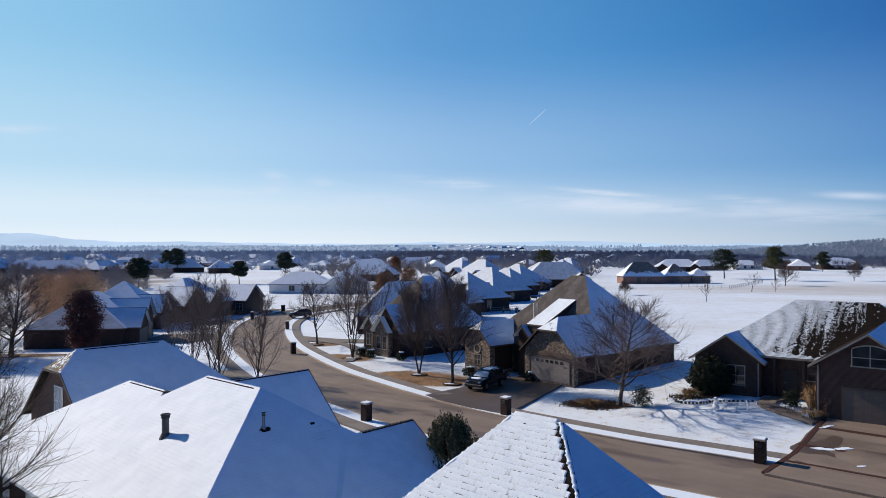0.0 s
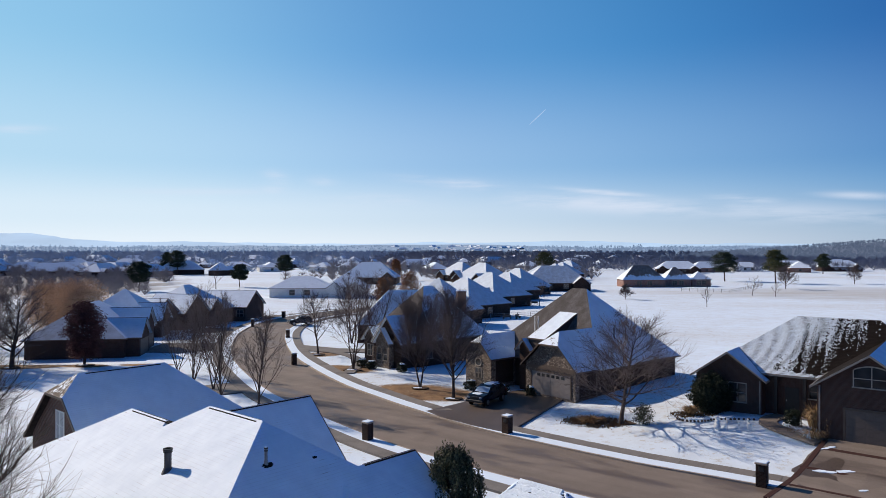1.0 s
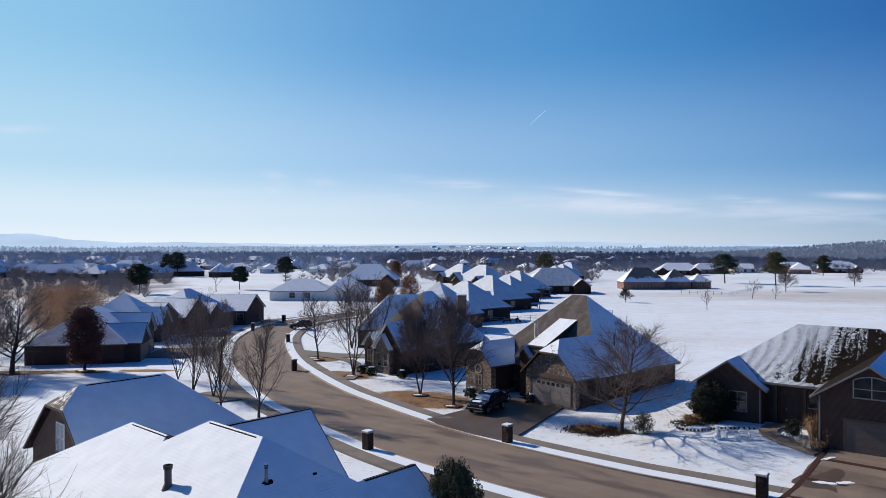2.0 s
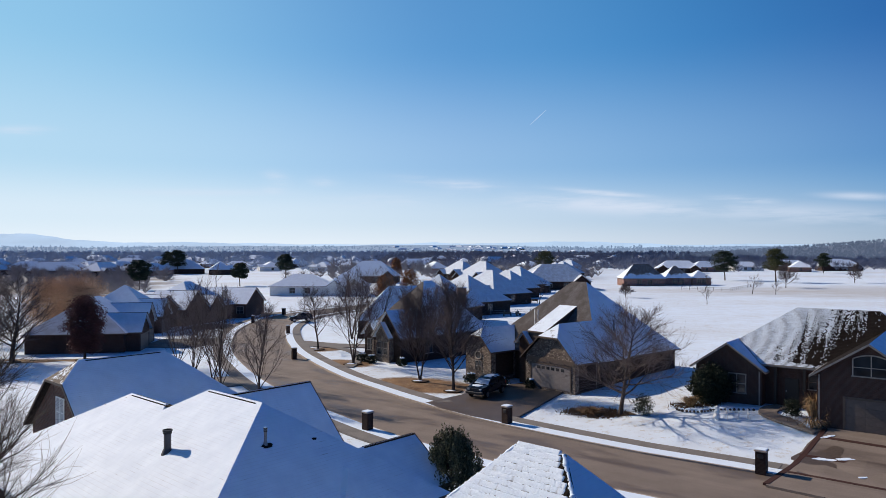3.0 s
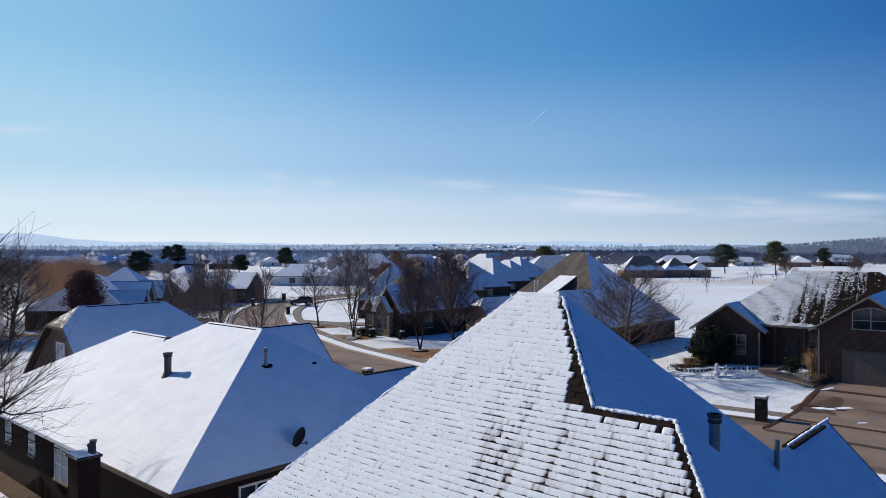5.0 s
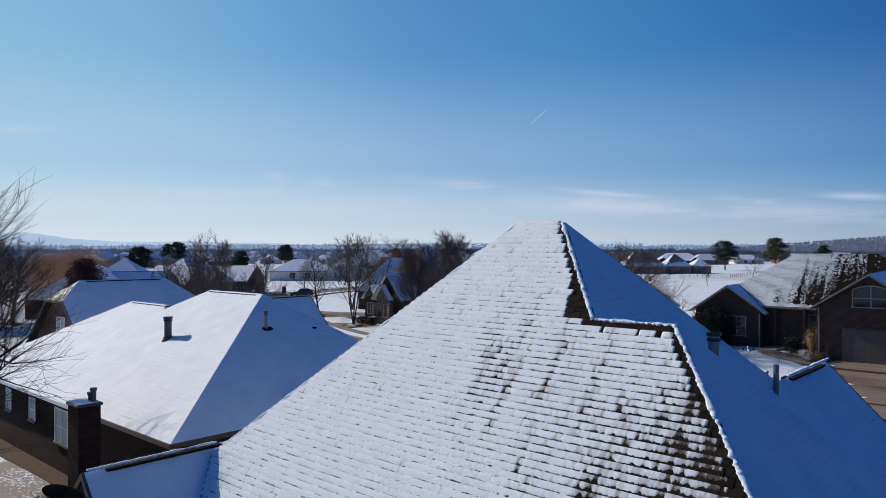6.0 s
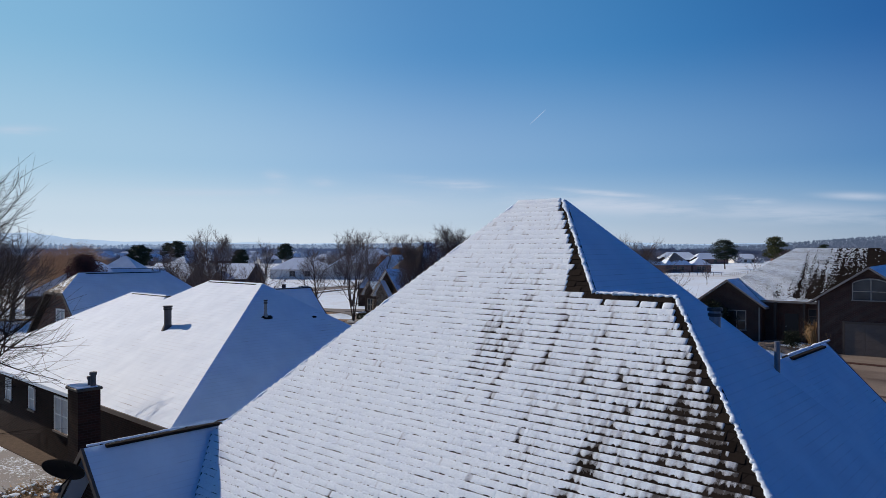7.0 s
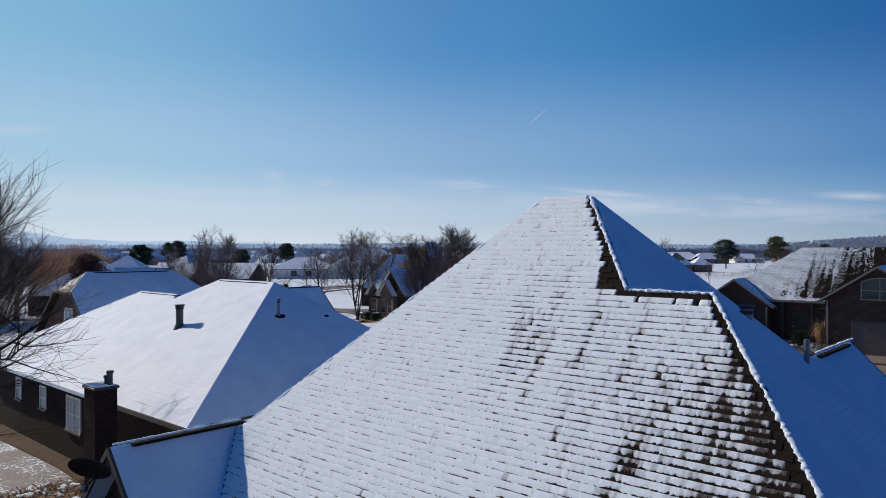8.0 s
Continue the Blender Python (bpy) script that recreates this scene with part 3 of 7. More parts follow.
def roof_faces(blocks):
    """The upper envelope of all masses, as (block, side, polygon)."""
    found = []
    for n, blk in enumerate(blocks):
        a0, a1, b0, b1 = blk.r
        for s, pl in blk.planes.items():
            poly = [(a0, b0), (a1, b0), (a1, b1), (a0, b1)]
            for s2, p2 in blk.planes.items():
                if s2 != s and poly:
                    poly = clip(poly, tuple(x - y for x, y in zip(p2, pl)))
            pieces = [poly] if poly else []
            for m, o in enumerate(blocks):
                if m == n:
                    continue
                e = 1e-4 if m > n else -1e-4
                c0, c1, d0, d1 = o.r
                hps = [(1, 0, -c0), (-1, 0, c1), (0, 1, -d0), (0, -1, d1)] + [(q[0] - pl[0], q[1] - pl[1], q[2] - pl[2] - e) for q in o.planes.values()]
                rest = []
                for p in pieces:
                    rem = p
                    for hp in hps:
                        cut = clip(rem, tuple(-v for v in hp))
                        if cut:
                            rest.append(cut)
                        rem = clip(rem, hp)
                        if not rem:
                            break
                pieces = rest
            found += [(blk, s, p) for p in pieces]
    return found


def profile(blk, p, q):
    """Breaks along the line p..q where the roof above it changes plane: (t, height) pairs."""
    ts = {0.0, 1.0}
    pl = list(blk.planes.values())
    val = lambda k, t: k[0] * (p[0] + (q[0] - p[0]) * t) + k[1] * (p[1] + (q[1] - p[1]) * t) + k[2]
    for i in range(len(pl)):
        for j in range(i):
            d0, d1 = val(pl[i], 0) - val(pl[j], 0), val(pl[i], 1) - val(pl[j], 1)
            if abs(d0 - d1) > 1e-6 and 0 < d0 / (d0 - d1) < 1:
                ts.add(d0 / (d0 - d1))
    return [(t, min(val(k, t) for k in pl)) for t in sorted(ts)]


class House:
    def __init__(self, name, label, axis_a, origin, ground, blocks, cover, wall="brick_dark", trim="trim_dark", group=""):
        n = math.hypot(*axis_a)
        self.A, self.B = (axis_a[0] / n, axis_a[1] / n), (-axis_a[1] / n, axis_a[0] / n)
        self.o, self.z0, self.blocks, self.trim = origin, ground, blocks, trim
        x, y = (origin[0] * self.A[0] + origin[1] * self.B[0], origin[0] * self.A[1] + origin[1] * self.B[1])
        self.root = thing(name, label, "house", (x, y, ground), math.degrees(math.atan2(self.A[1], self.A[0])), group)
        self.roof(cover)
        self.walls(wall)
        self.fascia()

    def loc(self, a, b, z):
        return (a - self.o[0], b - self.o[1], z - self.z0)

    def roof(self, cover):
        """Each slope is a part: a slab that ends in the valleys and ridges where it meets the next."""
        slopes = {}
        for blk, s, poly in roof_faces(self.blocks):
            slopes.setdefault((id(blk), s), (blk, s, []))[2].append(poly)
        for blk, s, polys in slopes.values():
            use = blk.cover or cover
            verts, faces, pl = [], [], blk.planes[s]
            spots = sorted({(round(p[0], 3), round(p[1], 3)) for poly in polys for p in poly})
            index = {p: i for i, p in enumerate(spots)}
            n = len(spots)
            for drop in (0.0, 0.14):
                verts += [self.loc(*p, pl[0] * p[0] + pl[1] * p[1] + pl[2] - drop) for p in spots]
            rim = {}
            for poly in polys:
                ring = []
                for p, q in zip(poly, poly[1:] + poly[:1]):
                    p, q = ((round(v[0], 3), round(v[1], 3)) for v in (p, q))
                    d = (q[0] - p[0], q[1] - p[1])
                    ln = math.hypot(*d)
                    if ln < 1e-3:
                        continue
                    on = []
                    for v in spots:
                        t = ((v[0] - p[0]) * d[0] + (v[1] - p[1]) * d[1]) / ln ** 2
                        if -1e-6 <= t < 1 - 1e-4 and abs((v[0] - p[0]) * d[1] - (v[1] - p[1]) * d[0]) / ln < 0.002:
                            on.append((t, index[v]))
                    ring += [i for _, i in sorted(on)]
                ring = [v for k, v in enumerate(ring) if v != ring[k - 1]]
                if len(set(ring)) < 3 or len(set(ring)) != len(ring):
                    continue
                faces.append(tuple(ring))
                faces.append(tuple(i + n for i in ring[::-1]))
                for u, v in zip(ring, ring[1:] + ring[:1]):
                    rim[u, v] = True
            faces += [(u, u + n, v + n, v) for u, v in rim if (v, u) not in rim]
            raw("roof_slope", verts, faces, use[s] if isinstance(use, dict) else use, self.root)

    def ridge_cap(self, p, q, z, width=0.16, material="shingle_dark", proud=0.05):
        """A dark vent strip lying along a ridge from p to q, in plan."""
        (x0, y0, z0), (x1, y1, _) = self.loc(*p, z), self.loc(*q, z)
        d = Vector((x1 - x0, y1 - y0))
        bm = boxed(0, -width, 0, d.length, width, proud)
        for v in bm.verts:
            if v.co.z < proud / 2 or abs(v.co.y) > width * 0.9:
                v.co.z -= width * 0.75 if abs(v.co.y) > width * 0.9 else 0
        cap = part("ridge_cap", bm, material, self.root)
        cap.matrix_basis = pose(x0, y0, z0, 0, 0, math.degrees(math.atan2(d.y, d.x)))
        return cap

    def walls(self, wall):
        for blk in self.blocks:
            bm = bmesh.new()
            base = (self.z0 if blk.base is None else blk.base) - 0.4
            for s, (p, q) in blk.corners(blk.over).items():
                top = [(p[0] + (q[0] - p[0]) * t, p[1] + (q[1] - p[1]) * t, h - 0.07) for t, h in profile(blk, p, q)]
                ring = [(*p, base), (*q, base)] + top[::-1]
                bm.faces.new([bm.verts.new(self.loc(*v)) for v in ring])
            bmesh.ops.remove_doubles(bm, verts=bm.verts, dist=0.002)
            part("wall", bm, blk.wall or wall, self.root)

    def fascia(self):
        """Boards along the eaves and gable rakes, where no higher mass covers them."""
        for blk in self.blocks:
            for s, (p, q) in blk.corners().items():
                ts = {t for t, _ in profile(blk, p, q)}
                for o in self.blocks:
                    if o is blk:
                        continue
                    for k, lim in ((0, o.r[0]), (0, o.r[1]), (1, o.r[2]), (1, o.r[3])):
                        d = q[k] - p[k]
                        if abs(d) > 1e-6 and 0 < (lim - p[k]) / d < 1:
                            ts.add((lim - p[k]) / d)
                    for i in range(1, 24):
                        ts.add(i / 24)
                at = lambda t: (p[0] + (q[0] - p[0]) * t, p[1] + (q[1] - p[1]) * t)
                ts, runs = sorted(ts), []
                for t0, t1 in zip(ts, ts[1:]):
                    m = at((t0 + t1) / 2)
                    if any(o is not blk and o.inside(*m) and o.h(*m) > blk.h(*m) - 0.12 for o in self.blocks):
                        continue
                    if runs and abs(runs[-1][-1] - t0) < 1e-9:
                        runs[-1].append(t1)
                    else:
                        runs.append([t0, t1])
                out = {"a0": (-1, 0), "a1": (1, 0), "b0": (0, -1), "b1": (0, 1)}[s]
                for run in runs:
                    bm = bmesh.new()
                    for t0, t1 in zip(run, run[1:]):
                        ends = []
                        for t in (t0, t1):
                            u = at(t)
                            h = blk.h(*u)
                            ends += [bm.verts.new(self.loc(u[0] + out[0] * d, u[1] + out[1] * d, h + z)) for d, z in ((-0.02, 0.01), (0.035, 0.01), (0.035, -0.14), (-0.02, -0.14))]
                        for k in range(4):
                            bm.faces.new((ends[k], ends[(k + 1) % 4], ends[4 + (k + 1) % 4], ends[4 + k]))
                        bm.faces.new(ends[:4])
                        bm.faces.new(ends[4:][::-1])
                    bmesh.ops.remove_doubles(bm, verts=bm.verts, dist=0.001)
                    part("fascia", bm, self.trim, self.root)

    def place(self, side, blk, along, z):
        """A frame on a wall: x along it, y out of it, z up. along: metres in a or b, absolute."""
        a0, a1, b0, b1 = blk.r
        i = blk.over
        u = {"a0": ((a0 + i, along), 90), "a1": ((a1 - i, along), -90), "b0": ((along, b0 + i), 180), "b1": ((along, b1 - i), 0)}[side]
        return pose(*self.loc(*u[0], z), 0, 0, u[1])

    def window(self, side, blk, along, z, w, h, panes=2, frame="white", arched=False, glass="glass"):
        """Frame of mesh bars round panes; z is the sill's absolute height."""
        m = self.place(side, blk, along, z)
        bm, t = bmesh.new(), 0.07
        box(bm, -w / 2 - t, -0.05, 0, -w / 2, 0.05, h), box(bm, w / 2, -0.05, 0, w / 2 + t, 0.05, h)
        rise = 0.26 if arched else 0.0
        bow = lambda x: rise * (1 - (2 * x / w) ** 2) if abs(x) < w / 2 else 0.0
        if arched:
            n = 14
            for i in range(n):
                c0, c1 = (-w / 2 + w * k / n for k in (i, i + 1))
                vs = [bm.verts.new((x, y, h + bow(x) + d)) for y in (-0.05, 0.05) for x, d in ((c0, -0.02), (c1, -0.02), (c1, 0.06), (c0, 0.06))]
                for q in ((4, 5, 6, 7), (3, 2, 1, 0), (0, 1, 5, 4), (2, 3, 7, 6)):
                    bm.faces.new([vs[k] for k in q])
        else:
            box(bm, -w / 2 - t, -0.05, h, w / 2 + t, 0.05, h + t)
        for i in range(1, panes):
            x = -w / 2 + w * i / panes
            box(bm, x - 0.03, -0.05, 0, x + 0.03, 0.045, h + bow(x))
        box(bm, -w / 2, -0.05, h * 0.5 - 0.025, w / 2, 0.04, h * 0.5 + 0.025)
        win = part("window", bm, frame, self.root)
        win.matrix_basis = m
        for i in range(panes):
            x0, x1 = -w / 2 + w * i / panes, -w / 2 + w * (i + 1) / panes
            pn = boxed(x0, -0.04, 0, x1, 0.012, h)
            if arched:
                pn.free()
                pn = bmesh.new()
                top = [x1 + (x0 - x1) * k / 6 for k in range(7)]
                pn.faces.new([pn.verts.new(p) for p in [(x0, 0.012, 0), (x1, 0.012, 0)] + [(x, 0.012, h + bow(x)) for x in top]])
            part("pane", pn, glass, win)
        part("sill", boxed(-w / 2 - 0.12, -0.05, -0.08, w / 2 + 0.12, 0.09, 0), self.trim, win)
        return win

    def garage_door(self, side, blk, along, z, w, h, mat="blind", lights=False, frame=""):
        m = self.place(side, blk, along, z)
        door = part("garage_door", boxed(-w / 2, -0.05, 0, w / 2, 0.005, h), mat, self.root)
        door.matrix_basis = m
        first = None
        for r in range(4):
            for c in range(4):
                spot = Matrix.Translation((-w / 2 + w * (c + 0.5) / 4, 0, h * (r + 0.5) / 4))
                if first is None:
                    first = part("panel", boxed(-w / 8 + 0.004, 0.004, -h / 8 + 0.008, w / 8 - 0.004, 0.016, h / 8 - 0.008, 0.006), mat, door)
                    first.matrix_basis = spot
                else:
                    ob = new("panel", first.data)
                    ob.parent = door
                    ob.matrix_basis = spot
        fr = bmesh.new()
        box(fr, -w / 2 - 0.14, -0.05, 0, -w / 2, 0.05, h + 0.14), box(fr, w / 2, -0.05, 0, w / 2 + 0.14, 0.05, h + 0.14), box(fr, -w / 2, -0.05, h, w / 2, 0.05, h + 0.14)
        part("door_frame", fr, frame or self.trim, door)
        if lights:
            for c in range(1, 7):
                x0, x1 = -w / 2 + w * c / 8 + 0.12, -w / 2 + w * (c + 1) / 8 - 0.12
                part("pane", boxed(x0, 0.02, h * 0.8, x1, 0.035, h * 0.93), "glass", door)
        return door


near_cover = {"a0": "shingle_dark", "a1": "roof_snow", "b0": "roof_snow", "b1": "roof_snow"}
A1 = (0.67, 0.743)

# the house right under the camera
n_main = Block(6.1, 18.7, 1.6, 15.25, 3.0, (1.06, 1.03, 1.06, 1.06))
n_second = Block(6.1, 15.22, 0.15, 9.5, 3.0, (1.06, 1.06, 1.06, None))
n_back = Block(5.2, 10.0, 11.85, 15.7, 2.92, (None, None, 1.02, 1.02))
n_garage = Block(13.0, 19.7, 1.65, 8.0, 2.95, (None, None, 1.03, 1.03))
near_house = House("brick_house", "brown brick house with a steep half-melted snowy hip roof", A1, (12, 7), 0.15, [n_main, n_second, n_back, n_garage], near_cover, "brick_dark")

# its neighbour along the street
l_main = Block(10.25, 23.1, 20.4, 36.7, 3.15, (0.549, 0.705, 0.663, 0.663))
l_west = Block(10.25, 22.1, 27.0, 41.5, 3.15, (0.549, 0.549, 0.6, 0.6))
l_front = Block(17.0, 23.9, 28.2, 34.8, 3.3, (None, None, 0.98, 0.98))
l_garage = Block(16.0, 24.1, 21.3, 26.1, 3.2, (None, None, 0.75, 0.75))
l_hip = Block(16.6, 21.4, 20.05, 27.0, 3.15, (0.663, 0.663, 0.663, 0.663))
left_house = House("brick_house", "brown brick house under a smooth snow-covered hip roof", A1, (17, 30), 0.15, [l_main, l_west, l_front, l_garage, l_hip], "roof_snow", "brick_umber")

# the next one along, with the clipped gable
k_main = Block(15.25, 27.0, 39.1, 49.1, 2.9, ((0.8, 6.1), 0.85, 0.85, 0.87))
clipped_house = House("brick_house", "brown brick house with a clipped gable and snowy roof", A1, (20, 44), 0.1, [k_main], {"a0": "roof_patchy", "a1": "roof_snow", "b0": "roof_veil", "b1": "shingle"}, "brick_red", "trim_dark")

# across the street: stone garage gable under a tall pyramid roof
AG = (0.77, 0.64)
g_cover = {"a0": "shingle_frost", "a1": "roof_snow", "b0": "roof_veil", "b1": "shingle"}
g_main = Block(54.1, 68.15, 42.3, 58.3, 3.1, (1.01, 1.01, 1.01, 1.01))
g_garage = Block(50.9, 60.0, 42.3, 49.4, 3.1, ((0.75, 5.35), None, 1.01, 0.93), {"a0": "roof_thin", "b0": "roof_veil", "b1": "shingle"}, "stone")
g_wing = Block(50.5, 57.5, 53.2, 57.9, 3.05, ((0.75, 4.6), None, 1.0, 1.0), {"a0": "roof_thin", "b0": "roof_snow", "b1": "shingle"}, "stone")
g_entry = Block(52.9, 57.5, 50.0, 52.2, 4.1, (None, None, 1.1, 1.1), "roof_snow")
g_dormer = Block(53.6, 60.2, 48.6, 51.0, 5.35, (0.47, None, None, None), "roof_thin", "trim_dark", 4.5, 0.12)
pyramid_house = House("stone_and_brick_house", "brick house with stone garage gable and tall brown roof", AG, (58, 50), 0.35, [g_main, g_garage, g_wing, g_entry, g_dormer], g_cover, "brick_dark", "trim_dark")

# across the street on the higher lot: two front gables
AR = (0.61, 0.79)
r_cover = {"a0": "shingle_dark", "a1": "roof_snow", "b0": "roof_snow", "b1": "roof_thin"}
r_main = Block(61.3, 73.6, 1.0, 19.5, 4.45, (0.69, 0.69, 0.69, 0.69))
r_wing = Block(60.2, 68.0, 14.2, 20.2, 3.95, (None, None, 0.72, 0.72), "roof_snow")
r_garage = Block(54.9, 66.0, 2.9, 10.1, 4.95, (None, None, 0.68, 0.68), {"b0": "roof_snow", "b1": "shingle_dark"})
gabled_house = House("brick_house", "dark brick house with two front gables and patchy snow", AR, (64, 10), 1.25, [r_main, r_wing, r_garage], r_cover, "brick_wine", "trim")

# further round the bend
AM = (0.71, 0.70)
m_cover = {"a0": "shingle_frost", "a1": "roof_snow", "b0": "roof_veil", "b1": "roof_thin"}
m_main = Block(59.5, 72.5, 64.7, 75.7, 2.9, (1.12, 1.2, 1.2, 1.2))
m_gable = Block(56.9, 64.0, 65.2, 71.0, 2.8, (None, None, 1.15, 1.15), "roof_snow")
m_porch = Block(56.1, 58.5, 66.6, 69.8, 2.8, (None, None, 1.2, 1.2), "roof_snow", "stone")
m_wing = Block(57.6, 64.5, 70.8, 74.0, 2.7, ((0.9, 4.9), None, 1.1, 1.1), "roof_snow")
bend_house = House("brick_house", "brick house with steep snowy hip roof behind bare trees", AM, (64, 71), -0.2, [m_main, m_gable, m_porch, m_wing], m_cover, "brick_dark", "trim")

# left side of the bend
def turned(axis, pivot, *specs):
    """Blocks given squarely about a pivot, moved into the frame of a turned house."""
    n = math.hypot(*axis)
    c, t = axis[0] / n, axis[1] / n
    da, db = pivot[0] * c + pivot[1] * t - pivot[0], -pivot[0] * t + pivot[1] * c - pivot[1]
    return [Block(a0 + da, a1 + da, b0 + db, b1 + db, *rest) for a0, a1, b0, b1, *rest in specs]


def turned_house(label, axis, pivot, ground, cover, trim, *specs):
    bl = turned(axis, pivot, *specs)
    r = bl[0].r
    return House("brick_house", label, axis, ((r[0] + r[1]) / 2, (r[2] + r[3]) / 2), ground, bl, cover, "brick_wine", trim), bl


west_house, (w_main, w_gable, w_gable2) = turned_house(
    "low brick house with front gables and snowy roof", (1, 0.17), (-47, 102), -0.35, "roof_veil", "trim_dark",
    (-57.5, -44.2, 95.8, 113.5, 2.3, (0.68, 0.68, 0.7, 0.68), {"a0": "roof_veil", "a1": "roof_veil", "b0": "roof_rib", "b1": "roof_veil"}), (-51, -42.4, 96.8, 103.2, 2.3, (None, None, 0.8, 0.8)),
    (-51.5, -43.2, 103.1, 109.9, 2.9, (None, None, 0.85, 0.85)))
tall_house, (x_main, x_gable) = turned_house(
    "brick house with pointed snowy roof", (1, 0.1), (-55, 124), -0.45, "roof_veil", "trim_dark",
    (-62.5, -49, 117.5, 130.5, 2.4, (0.78, 0.78, 0.78, 0.78)), (-58, -47.8, 118.5, 125, 2.4, (None, None, 0.9, 0.9)))
end_house, (y_main, y_gable, y_gable2, y_gable3) = turned_house(
    "long brick house with snowy gables at the bend", (1, -0.3), (-50, 140), -0.45, "roof_veil", "trim_dark",
    (-58.5, -45, 133.5, 149, 2.5, (0.72, 0.72, 0.72, 0.72)), (-56, -46.2, 124.5, 132.5, 2.6, (None, None, 0.75, 0.75)),
    (-54, -44.5, 131, 139, 2.6, (None, None, 0.85, 0.85)), (-52, -44.2, 138.2, 143, 2.6, (None, None, 0.9, 0.9)))
long_house, (z_main, z_porch) = turned_house(
    "low brick house with one long snowy roof", (1, -0.1), (-45, 152), -0.45, "roof_veil", "trim_dark",
    (-53, -39.8, 146, 157.5, 2.5, (None, None, 0.55, 0.55)), (-50, -45, 143.5, 150, 2.5, (None, 0.5, 0.5, 0.5)))


for hs, blk in ((west_house, w_gable), (west_house, w_gable2), (tall_house, x_gable), (end_house, y_gable), (end_house, y_gable2), (long_house, z_main)):
    r, mid = blk.r, (blk.r[2] + blk.r[3]) / 2
    hs.ridge_cap((r[0] + 2.5, mid), (r[1], mid), blk.h((r[0] + r[1]) / 2, mid), 0.13)


# ---------------------------------------------------------------- houses far off
def far_house(label, x, y, turn, w, d, pitch, wall, gable=True, group="houses of the far streets", cover="roof_veil"):
    a = math.radians(turn)
    ax = (math.cos(a), math.sin(a))
    o = (x * ax[0] + y * ax[1], -x * ax[1] + y * ax[0])
    z = -0.45
    bl = [Block(o[0] - d / 2, o[0] + d / 2, o[1] - w / 2, o[1] + w / 2, z + 2.9, (pitch,) * 4)]
    if gable:
        bl.append(Block(o[0] - d / 2 - 1.8, o[0], o[1] - w / 2 + 1, o[1] - w / 2 + 7, z + 2.8, (None, None, pitch, pitch)))
        bl.append(Block(o[0] - d / 2 - 1.0, o[0], o[1] + w / 2 - 6.5, o[1] + w / 2 - 0.8, z + 2.8, (None, None, pitch, pitch)))
    h = House("far_house", label, ax, o, z, bl, cover, wall, "trim_dark", group)
    for f in (-0.12, 0.12):
        h.window("a0", bl[0], o[1] + w * f, z + 0.9, 1.6, 1.5, 2, "trim")
    h.window("b0", bl[0], o[0], z + 0.9, 1.4, 1.4, 2, "trim")
    return h.root


